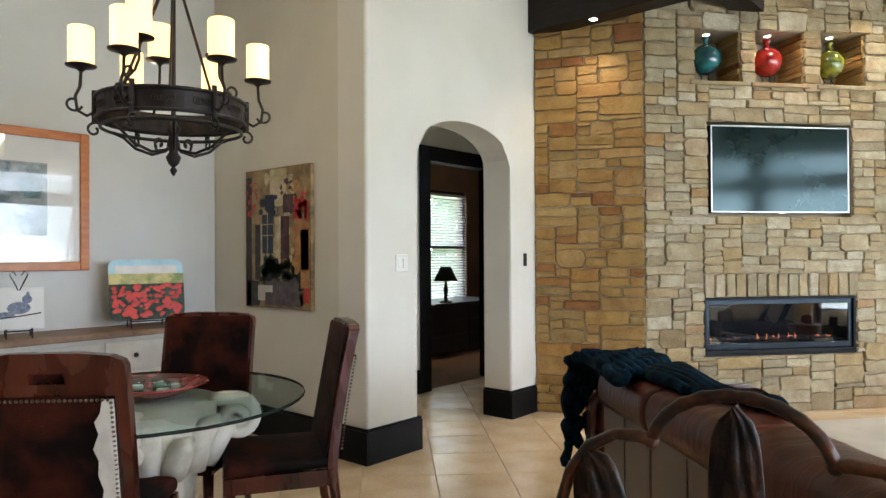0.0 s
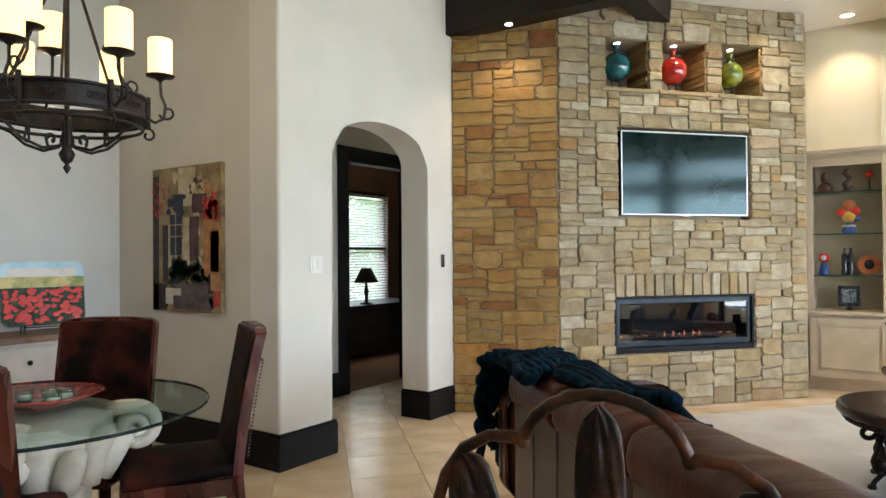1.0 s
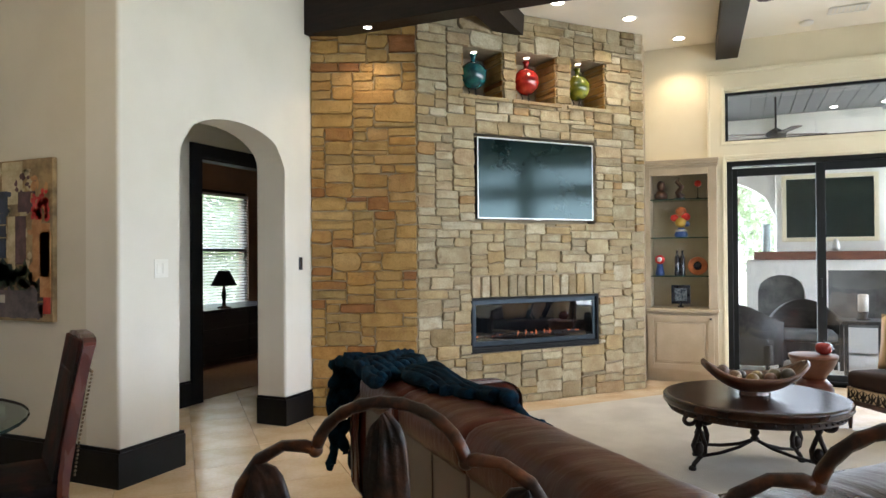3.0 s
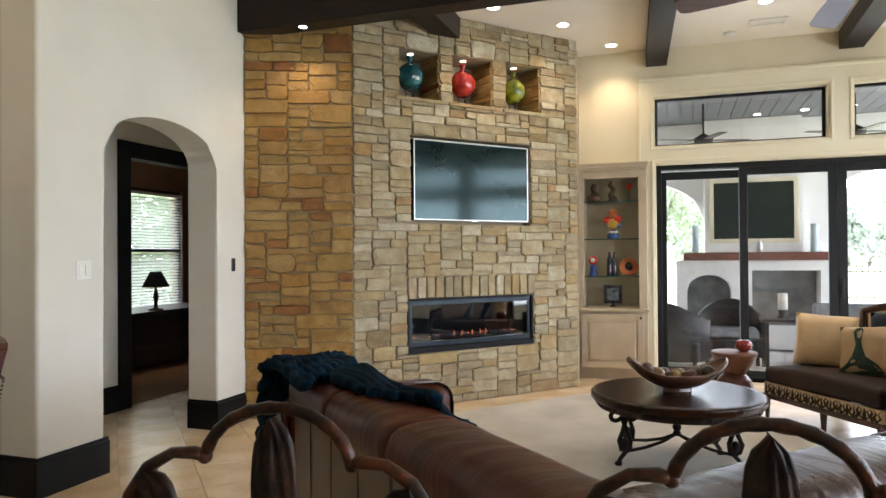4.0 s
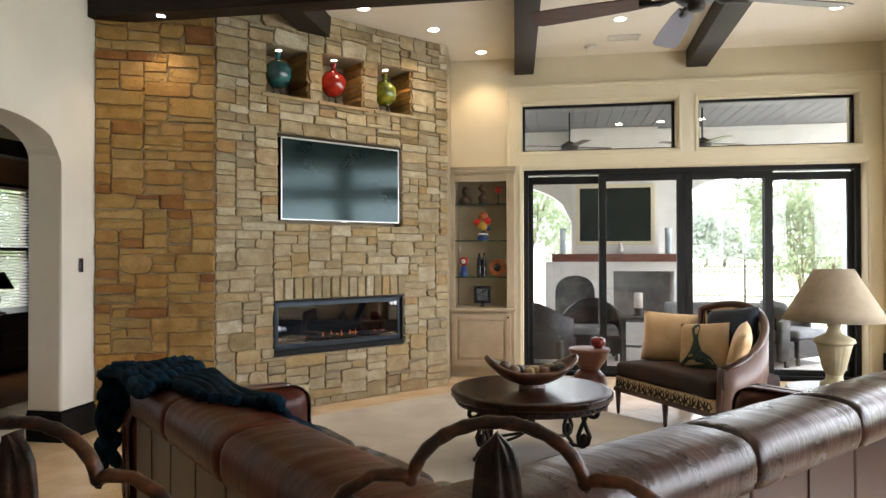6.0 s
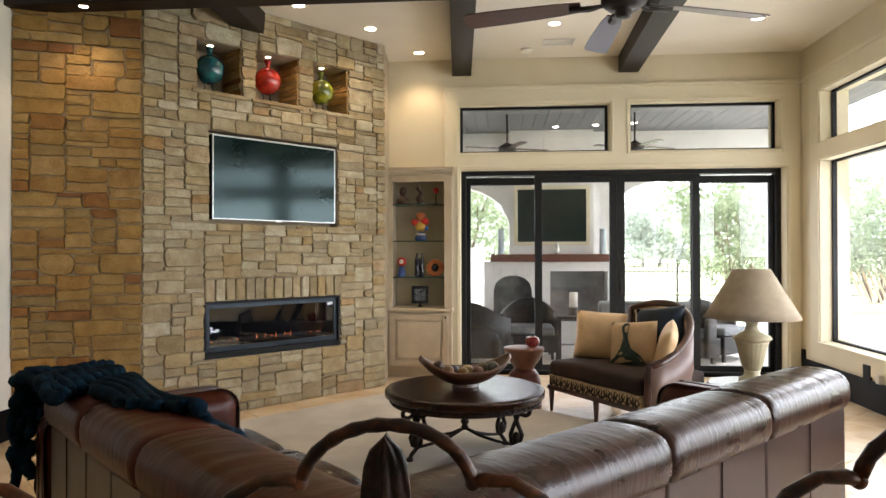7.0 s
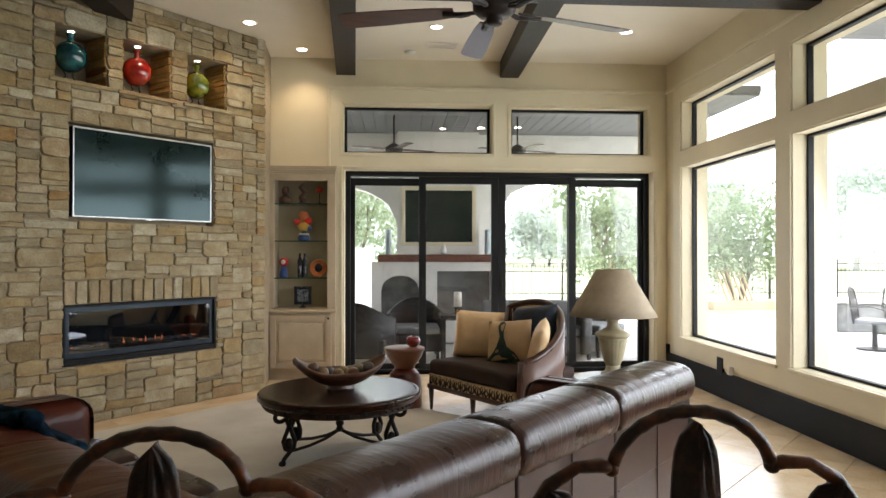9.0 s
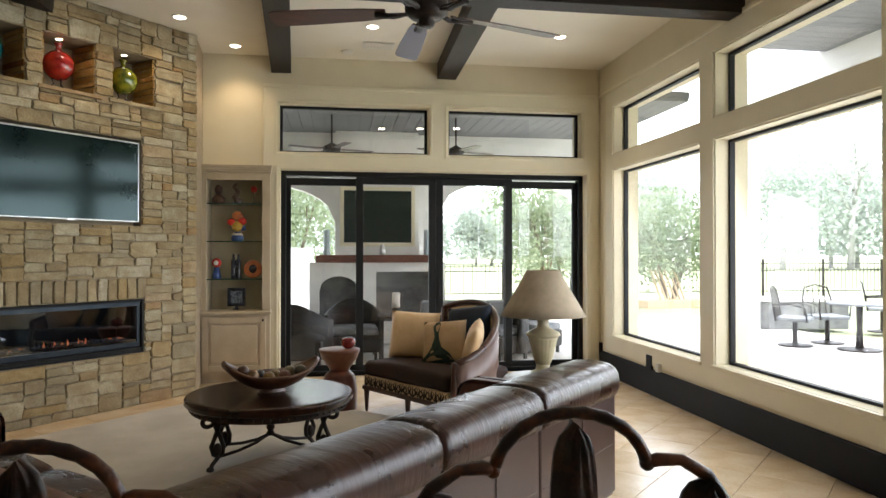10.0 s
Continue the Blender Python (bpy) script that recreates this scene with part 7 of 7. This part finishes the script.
def see_through(m, share):
    """Leaves pass some of the light that falls on their far side."""
    n, l = m.node_tree.nodes, m.node_tree.links
    b, out = n["Principled BSDF"], n["Material Output"]
    tr, mx = n.new("ShaderNodeBsdfTranslucent"), n.new("ShaderNodeMixShader")
    mx.inputs[0].default_value = share
    l.new(b.inputs["Base Color"].links[0].from_socket, tr.inputs["Color"])
    l.new(b.outputs[0], mx.inputs[1])
    l.new(tr.outputs[0], mx.inputs[2])
    l.new(mx.outputs[0], out.inputs["Surface"])


see_through(M_LEAFGREEN, 0.45)
# distance haze is put into the pale colour of the far leaves
M_HAZELEAF = mat("hazed_wood_edge_leaves", (0.48, 0.53, 0.47), (0.60, 0.64, 0.58), 0.8, scale=0.5, bump=0.1, bump_scale=5)
see_through(M_HAZELEAF, 0.6)
M_STONEGREY = mat("grey_firebox_stone", (0.10, 0.10, 0.10), (0.19, 0.19, 0.18), 0.8, scale=6, bump=0.4, bump_scale=30)

ground = tagged(part("ground", boxed(-400, 400, -400, 400, -0.4, -0.10), M_LAWN), "mown lawn running to the wood edge", "lawn", kind="structure")
patio = structure(part("pavement", box(boxed(-4.9, 9.6, NORTH + 0.33, 13.5, -0.10, -0.03), EAST + 0.31, 13.5, -8, NORTH + 0.33, -0.10, -0.03), M_CONCRETE), "pale concrete patio paving", "paving")
bm = bmesh.new()
for k in range(59):
    box(bm, -4.9 + k * 0.175, -4.9 + k * 0.175 + 0.167, NORTH + 0.33, 10.0, 3.42, 3.45)
box(bm, -4.9, 5.43, NORTH + 0.33, 10.1, 3.455, 3.55)
for k in range(80):
    box(bm, EAST + 0.31, 7.6, -7.0 + k * 0.175, -7.0 + k * 0.175 + 0.167, 4.12, 4.15) if -7.0 + k * 0.175 < NORTH + 0.1 else None
box(bm, EAST + 0.31, 7.6, -7.0, NORTH + 0.33, 4.155, 4.25)
box(bm, EAST + 0.25, EAST + 0.31, -7.0, NORTH + 0.33, 3.6, 4.25)
structure(part("ceiling_patio", bm, M_BOARDS), "grey boarded patio ceiling", "ceiling")


def arch_panel(bm2, x0, x1, spring, rise, top, y0, y1, axis="y", n=18):
    """The wall over an arched opening."""
    prev = None
    for i in range(n + 1):
        u = -1 + 2 * i / n
        x, z = (x0 + x1) / 2 + (x1 - x0) / 2 * u, spring + rise * math.sqrt(max(0, 1 - u * u))
        cur = [bm2.verts.new(((x, y, q) if axis == "y" else (y, x, q))) for y in (y0, y1) for q in (z, top)]
        if prev:
            a, b = prev, cur
            for f in ((a[0], b[0], b[1], a[1]), (a[2], a[3], b[3], b[2]), (a[0], a[2], b[2], b[0]), (a[1], b[1], b[3], a[3])):
                bm2.faces.new(f)
        prev = cur


bm = bmesh.new()
box(bm, 0.85, 2.62, 9.8, 10.1, 0, 3.42)
box(bm, -4.9, -1.5, 9.8, 10.1, 0, 3.42)
box(bm, 5.05, 5.43, 9.8, 10.1, 0, 3.42)
arch_panel(bm, -1.5, 0.85, 1.95, 0.62, 3.42, 9.8, 10.1)
arch_panel(bm, 2.62, 5.05, 2.22, 0.46, 3.42, 9.8, 10.1)
structure(part("wall_patio", bm, M_STUCCO), "white stucco patio wall with arched openings", "wall")
bm = bmesh.new()
box(bm, 7.3, 7.7, 8.7, 9.1, -0.03, 3.35)
box(bm, 7.3, 7.7, -6.5, -6.1, -0.03, 3.35)
box(bm, 7.3, 7.7, -6.5, 9.1, 3.35, 4.15)
structure(part("wall_porch", bm, M_STUCCO), "white stucco porch beam and columns", "wall")
garden = structure(part("wall_garden", boxed(-3.0, 0.4, 12.4, 12.6, -0.1, 1.55), M_STUCCO), "low white garden wall", "wall")

of = thing("outdoor_fireplace", "white stucco outdoor fireplace with wooden mantel and niche", "fireplace", pose(0, 9.8, 0))
bm = bmesh.new()
slab_with_holes(bm, 0.45, 2.62, 0, 1.30, [(0.60, 1.22, 0, 1.10), (1.50, 2.40, 0.35, 1.15)], lambda a, b, c, d: box(bm, a, b, -0.35, -0.001, c, d))
arch_panel(bm, 0.60, 1.22, 0.84, 0.24, 1.10, -0.35, -0.001)
part("breast", bm, M_STUCCO, of)
part("firebox", box(boxed(1.52, 2.38, -0.10, -0.05, 0.35, 1.15), 1.55, 2.35, -0.30, -0.10, 0.35, 0.42), M_STONEGREY, of)
part("niche_back", boxed(0.60, 1.22, -0.06, -0.03, 0.0, 1.10), M_STONEGREY, of)
part("mantel", boxed(0.55, 2.50, -0.46, -0.30, 1.30, 1.42, 0.01), M_MANTEL, of, "reddish wooden mantel beam")
part("upper_breast", boxed(0.86, 2.2, -0.22, -0.001, 1.42, 3.42), M_STUCCO, of)
otv = thing("outdoor_television", "dark outdoor television in a white frame over the mantel", "television", pose(0, 9.575, 0))
frame_bars("surround", 0.93, 2.14, 1.56, 2.52, 0.06, -0.03, 0.0, M_TRIM, otv)
part("screen", boxed(0.99, 2.08, -0.018, 0.0, 1.62, 2.46), M_SCREEN, otv)
for x, tint in ((0.72, (0.25, 0.40, 0.42)), (2.32, (0.25, 0.40, 0.42))):
    sc = thing("mantel_vase", "tall slim pale blue vase on the outdoor mantel", "vase", pose(x, 9.42, 1.42), "vases on the mantel")
    part("body", lathe([(0.05, 0), (0.055, 0.02), (0.05, 0.36), (0.055, 0.40), (0.05, 0.40)], 16), M_PALEBLUE, sc, smooth=True)
jar = thing("mantel_jar", "small silver jar on the outdoor mantel", "jar", pose(1.6, 9.42, 1.42))
part("body", lathe([(0.03, 0), (0.05, 0.03), (0.05, 0.09), (0.03, 0.12), (0.035, 0.15), (0.01, 0.17)], 16), M_SILVER, jar, smooth=True)

for x in (0.81, 2.60):
    pf = thing("patio_fan", "dark ceiling fan on a long rod over the patio", "fan", pose(x, 8.3, 0), "patio ceiling fans")
    part("rod", tube([(0, 0, 3.0), (0, 0, 3.42)], 0.012, 8), M_IRON, pf)
    part("motor", lathe([(0.03, 2.88), (0.12, 2.90), (0.13, 2.95), (0.05, 3.0), (0.02, 3.02)], 20), M_IRON, pf, smooth=True)
    for k in range(4):
        bm = boxed(0.14, 0.62, -0.055, 0.055, 2.925, 2.933)
        bmesh.ops.transform(bm, matrix=pose(0, 0, 0, 0, 0, 90 * k + 20), verts=bm.verts)
        part("blade", bm, M_BLADE, pf)
for x, y in ((1.58, 9.3), (2.18, 9.2), (2.75, 9.1)):
    pc = thing("patio_light", "small recessed patio ceiling light, switched on", "light", pose(x, y, 3.42), "patio lights")
    part("lens", lathe([(0.05, -0.006), (0.045, -0.001)], 18), M_CANGLOW, pc)


def wicker_chair(x, y, rz, cushion_mat=M_GREYCUSHION):
    w = thing("wicker_armchair", "dark wicker patio armchair with grey cushion", "chair", pose(x, y, -0.03, 0, 0, rz), "patio armchairs")
    bm2 = bmesh.new()
    rows2 = []
    for i in range(25):
        a = math.pi * (i / 24) - 0.0
        r = 0.36
        zt = 0.60 + 0.22 * math.sin(a) ** 2
        rows2.append([bm2.verts.new((-(r + q) * math.cos(a), (r + q) * math.sin(a), z)) for q, z in ((0, 0.10), (0.05, 0.10), (0.06, zt), (0.0, zt))])
    for a, b in zip(rows2, rows2[1:]):
        for k in range(4):
            bm2.faces.new((a[k], a[(k + 1) % 4], b[(k + 1) % 4], b[k]))
    bm2.faces.new(rows2[0])
    bm2.faces.new(rows2[-1][::-1])
    part("back", bm2, M_WICKER, w, smooth=True)
    part("seat", boxed(-0.36, 0.36, -0.30, 0.30, 0.10, 0.34, 0.02), M_WICKER, w)
    part("cushion", soft_box(-0.33, 0.33, -0.30, 0.28, 0.34, 0.45, 0.04), cushion_mat, w, smooth=True)
    for sx in (-0.3, 0.3):
        for sy in (-0.25, 0.22):
            part("leg", boxed(sx - 0.02, sx + 0.02, sy - 0.02, sy + 0.02, 0, 0.10), M_WICKER, w)
    return w


wicker_chair(0.45, 7.75, 160)
wicker_chair(1.12, 8.25, 0)
wicker_chair(3.15, 7.9, -60)
wicker_chair(3.75, 8.3, 40)
bench = thing("patio_bench", "grey cushioned patio bench beside the doors", "bench", pose(2.75, 8.4, -0.03))
part("frame", boxed(-0.7, 0.7, -0.3, 0.3, 0.08, 0.32, 0.02), M_WICKER, bench)
part("seat_cushion", soft_box(-0.68, 0.68, -0.28, 0.26, 0.32, 0.44, 0.04), M_GREYCUSHION, bench, smooth=True)
part("back_cushion", soft_box(-0.68, 0.68, -0.32, -0.16, 0.42, 0.80, 0.05), M_GREYCUSHION, bench, smooth=True)
for sx in (-0.65, 0.65):
    part("leg", boxed(sx - 0.03, sx + 0.03, -0.25, 0.25, 0, 0.08), M_WICKER, bench)
ptab = thing("patio_side_table", "dark square patio side table", "side table", pose(1.68, 7.75, -0.03))
part("tabletop", boxed(-0.25, 0.25, -0.25, 0.25, 0.60, 0.64, 0.006), M_WICKER, ptab)
for sx in (-0.2, 0.2):
    for sy in (-0.2, 0.2):
        part("leg", boxed(sx - 0.02, sx + 0.02, sy - 0.02, sy + 0.02, 0, 0.6), M_WICKER, ptab)
lan = thing("candle_lantern", "cream pillar candle on a dark holder", "candle", pose(1.68, 7.75, 0.61))
part("holder", lathe([(0.07, 0), (0.075, 0.015), (0.04, 0.03), (0.06, 0.10)], 18), M_WICKER, lan, smooth=True)
part("candle", lathe([(0.055, 0.10), (0.055, 0.29), (0.04, 0.30)], 18), M_FIGWHITE, lan, smooth=True)


def patio_set(x, y, rz, tall):
    t = thing("patio_table", "round grey metal patio dining table", "table", pose(x, y, -0.03, 0, 0, rz), "patio tables")
    part("tabletop", lathe([(0.44, tall - 0.03), (0.46, tall - 0.015), (0.45, tall)], 28), M_GREYCUSHION, t)
    part("pedestal", lathe([(0.06, 0.03), (0.04, 0.3), (0.05, tall - 0.03)], 14), M_IRON, t, smooth=True)
    part("foot", lathe([(0.30, 0), (0.30, 0.02), (0.06, 0.04)], 20), M_IRON, t)


def metal_chair(x, y, rz, seat):
    c = thing("patio_armchair", "dark metal swivel patio armchair with slatted back", "chair", pose(x, y, -0.03, 0, 0, rz), "metal patio chairs")
    part("seat", soft_box(-0.24, 0.24, -0.24, 0.24, seat, seat + 0.06, 0.02), M_GREYCUSHION, c, smooth=True)
    part("pedestal", lathe([(0.25, 0), (0.25, 0.02), (0.04, 0.05), (0.035, seat)], 18), M_IRON, c)
    part("back_frame", tube([(-0.23, -0.24, seat), (-0.25, -0.28, seat + 0.3), (-0.20, -0.32, seat + 0.5), (0, -0.34, seat + 0.55), (0.20, -0.32, seat + 0.5), (0.25, -0.28, seat + 0.3), (0.23, -0.24, seat)], 0.016, 8), M_IRON, c, smooth=True)
    for k in range(4):
        xx = -0.15 + 0.1 * k
        part("back_slat", tube([(xx, -0.25, seat + 0.05), (xx, -0.33, seat + 0.52)], 0.009, 6), M_IRON, c)
    for s in (-1, 1):
        part("arm", tube([(s * 0.25, -0.28, seat + 0.25), (s * 0.28, 0.0, seat + 0.27), (s * 0.27, 0.2, seat + 0.22), (s * 0.24, 0.2, seat)], 0.014, 8), M_IRON, c, smooth=True)


patio_set(8.75, 7.80, 0, 0.72)
metal_chair(8.12, 8.42, -135, 0.40)
metal_chair(8.85, 8.62, 175, 0.40)
metal_chair(9.5, 7.5, 70, 0.40)
patio_set(11.6, 9.4, 0, 0.72)
metal_chair(11.0, 9.9, -130, 0.40)
planter = thing("raised_planter", "dark grey raised planter box on the patio", "planter", pose(9.95, 10.9, -0.03, 0, 0, -9))
part("wall", boxed(-0.85, 0.85, -0.35, 0.35, 0, 0.54, 0.02), M_STONEGREY, planter)
part("coping", boxed(-0.9, 0.9, -0.4, 0.4, 0.54, 0.60, 0.01), M_CONCRETE, planter)
swing = thing("lawn_rack", "pale wooden slatted rack leaning by the shrub", "rack", pose(10.6, 17.0, -0.10, 0, 0, 10))
part("base", boxed(-1.2, 1.4, -0.3, 0.3, 0, 0.22, 0.01), mat("pale_raw_wood", (0.40, 0.28, 0.16), (0.52, 0.38, 0.23), 0.7, scale=6, bump=0.2, bump_scale=40), swing)
for k in range(6):
    part("slat", tube([(-0.6 + k * 0.16, -0.1, 0.2), (-0.75 + k * 0.16, 0.25, 1.1)], 0.03, 6), MATS["pale_raw_wood"], swing)

fence = thing("iron_fence", "thin dark iron fence along the lawn", "fence", pose(0, 0, -0.10))
for k in range(14):
    x = -8 + k * 2.4
    part("post", boxed(x - 0.03, x + 0.03, 20.97, 21.03, 0, 1.35), M_IRON, fence)
for z in (0.2, 0.95, 1.2):
    part("rail", boxed(-8, 23.2, 20.985, 21.015, z - 0.015, z + 0.015), M_IRON, fence)
bm = bmesh.new()
for k in range(208):
    x = -8 + k * 0.15
    box(bm, x - 0.007, x + 0.007, 20.993, 21.007, 0.2, 1.2)
tagged(part("pickets", bm, M_IRON, fence), "thin iron pickets", kind="stuff")


def tree(name, label, x, y, height, spread, stems, leaves, leaf_size, seed, material, clumps=26, low=0.35):
    """Tapered stems with limbs, and a ragged crown of many small leaves in clumps."""
    r = random.Random(seed)
    t = thing(name, label, "tree", pose(x, y, -0.10))
    tips = []
    bm2 = bmesh.new()
    for s in range(stems):
        a = 2 * math.pi * s / stems + r.uniform(-0.4, 0.4)
        lean2 = spread * (0.25 if stems > 1 else 0.05)
        top = Vector((lean2 * math.cos(a), lean2 * math.sin(a), height * r.uniform(0.55, 0.7)))
        mid = top * 0.5 + Vector((r.uniform(-0.1, 0.1), r.uniform(-0.1, 0.1), 0)) * height * 0.1
        base = Vector((0.08 * math.cos(a), 0.08 * math.sin(a), 0)) * (stems > 1)
        rad = height * (0.010 if stems > 1 else 0.022)
        tube([base, mid, top], [rad, rad * 0.75, rad * 0.4], 7, bm2)
        for q in range(max(3, 8 // stems)):
            f = r.uniform(0.35, 1.0)
            st = base.lerp(mid, f * 2) if f < 0.5 else mid.lerp(top, f * 2 - 1)
            b = a + r.uniform(-1.5, 1.5) if stems > 1 else r.uniform(0, 6.28)
            en = st + Vector((math.cos(b) * spread * r.uniform(0.25, 0.48), math.sin(b) * spread * r.uniform(0.25, 0.48), height * r.uniform(0.08, 0.3)))
            tube([st, st.lerp(en, 0.5) + Vector((0, 0, 0.03 * height)), en], [rad * 0.5, rad * 0.3, rad * 0.12], 5, bm2)
            tips.append(en)
    part("trunk", bm2, M_HAZEBARK if height > 6 else M_BARK, t, smooth=True)
    verts, faces = [], []
    centres = tips + [Vector((r.gauss(0, 0.24) * spread, r.gauss(0, 0.24) * spread, height * r.uniform(low, 0.92))) for _ in range(clumps)]
    for k in range(leaves):
        c = centres[k % len(centres)]
        rr2 = spread * 0.13
        p = c + Vector((r.gauss(0, rr2), r.gauss(0, rr2), r.gauss(0, rr2 * 0.8)))
        if p.z < height * 0.12:
            continue
        d1 = Vector((r.gauss(0, 1), r.gauss(0, 1), r.gauss(0, 1))).normalized() * leaf_size * r.uniform(0.6, 1.3)
        d2 = d1.cross(Vector((r.gauss(0, 1), r.gauss(0, 1), r.gauss(0, 1)))).normalized() * leaf_size * 0.45
        i = len(verts)
        verts += [p - d1, p + d2, p + d1, p - d2]
        faces.append((i, i + 1, i + 2, i + 3))
    me = bpy.data.meshes.new("crown")
    me.from_pydata([tuple(v) for v in verts], [], faces)
    me.materials.append(material)
    cr = new("crown", me)
    cr.parent = t
    return t


tree("shrub_tree", "leafy multi-stemmed green shrub tree on the lawn", 10.7, 17.6, 3.5, 3.0, 7, 5200, 0.085, 1, M_LEAFGREEN, 40, 0.3)
tree("shrub_tree", "leafy multi-stemmed green shrub tree on the lawn", 6.6, 16.2, 3.9, 2.2, 6, 4600, 0.085, 2, M_LEAFGREEN, 36, 0.3)
tree("garden_tree", "dense green garden tree behind the patio wall", -0.4, 14.6, 4.4, 3.2, 3, 6000, 0.085, 3, M_LEAFGREEN, 46, 0.3)
tree("garden_tree", "green tree outside the bedroom window", -10.5, 9.3, 4.2, 3.6, 3, 4200, 0.10, 4, M_LEAFGREEN, 40, 0.2)
tree("garden_tree", "green tree outside the bedroom window", -12.5, 13.5, 5.0, 4.0, 2, 4200, 0.12, 5, M_LEAFGREEN, 40, 0.2)
rt = random.Random(77)
for k in range(34):
    x = -34 + k * 3.9 + rt.uniform(-2, 2)
    y = 82 + rt.uniform(-7, 9) - max(0, x - 15) * 0.55
    h = rt.uniform(7, 12) + (4 if x > 30 else 0)
    tree("woodland_tree", "leafy tree at the far wood edge, haze in its colour", x, y, h, h * 0.8, 1, 3600, 0.30, 100 + k, M_HAZELEAF, 34, 0.08)

# ---- stones, tiles and other small pieces of the setting ----
front_stones = pack(LEN, CEIL, [TV, (FIRE[0], FIRE[1], FIRE[2], SOLDIER[3]), *NICHES], seed=5)
lay_stones(chimney, Matrix(), front_stones, M_STONE, M_STONE_R, 300)
nb = 15
for k in range(nb):
    w = (SOLDIER[1] - SOLDIER[0]) / nb
    ob = part("brick", stone_bm(w - 0.011, SOLDIER[3] - SOLDIER[2] - 0.01, rng.uniform(0.022, 0.034), rough=0.5), M_STONE, chimney)
    ob.matrix_local = Matrix.Translation((SOLDIER[0] + (k + 0.5) * w, 0, (SOLDIER[2] + SOLDIER[3]) / 2 + rng.uniform(-0.004, 0.004)))
for a, b, c, d in NICHES:
    part("sill", boxed(a - 0.05, b + 0.05, -0.045, 0.20, c - 0.022, c + 0.012, 0.006), M_STONE, chimney)
    # inner faces in coursed stone
    z = c + 0.015
    while z < d - 0.02:
        hh = rng.choice((0.05, 0.075, 0.09))
        hh = min(hh, d - z - 0.004)
        for sx, xx in ((90, a), (-90, b)):
            ob = part("stone", stone_bm(0.32, hh - 0.008, 0.012), M_STONE_LAMPLIT, chimney)
            ob.matrix_local = Matrix.Translation((xx, 0.16, z + hh / 2)) @ pose(0, 0, 0, 0, 0, sx)
        z += hh
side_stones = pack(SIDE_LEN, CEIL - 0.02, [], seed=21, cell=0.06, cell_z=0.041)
lay_stones(side_wall, Matrix(), side_stones, M_STONE_LAMPLIT, M_STONE_LAMPLIT_R, 300)

TS = 0.46
count = 0
rest = bmesh.new()
TILE_ROT = 45.0
box_bm = boxed(-TS / 2 + 0.002, TS / 2 - 0.002, -TS / 2 + 0.002, TS / 2 - 0.002, -0.009, 0, 0.002, 1)
tile_me = bpy.data.meshes.new("tile")
box_bm.to_mesh(tile_me)
box_bm.free()
tile_me.materials.append(M_TILE)
Rm = pose(0, 0, 0, 0, 0, TILE_ROT)
for i in range(-22, 23):
    for j in range(-22, 23):
        p = Rm @ Vector((i * TS, j * TS, 0))
        if not (DINING_W - 0.1 < p.x < EAST + 0.1 and -5.3 < p.y < NORTH + 0.4):
            continue
        near = (p.x > 1.2 and p.y > 0.4 and p.y - p.x < 1.8) or (-5 < p.x < -1.0 and 0.2 < p.y < 4.5)
        if near and count < 300:
            ob = new("tile", tile_me)
            ob.parent = FLOOR
            ob.matrix_local = Matrix.Translation(p) @ Rm
            count += 1
        else:
            b4 = len(rest.verts)
            box(rest, -TS / 2 + 0.002, TS / 2 - 0.002, -TS / 2 + 0.002, TS / 2 - 0.002, -0.009, 0)
            rest.verts.ensure_lookup_table()
            for v in rest.verts[b4:]:
                v.co = p + Rm.to_3x3() @ v.co
tagged(part("tiles", rest, M_TILE, FLOOR), "cream travertine floor tiles", kind="stuff")
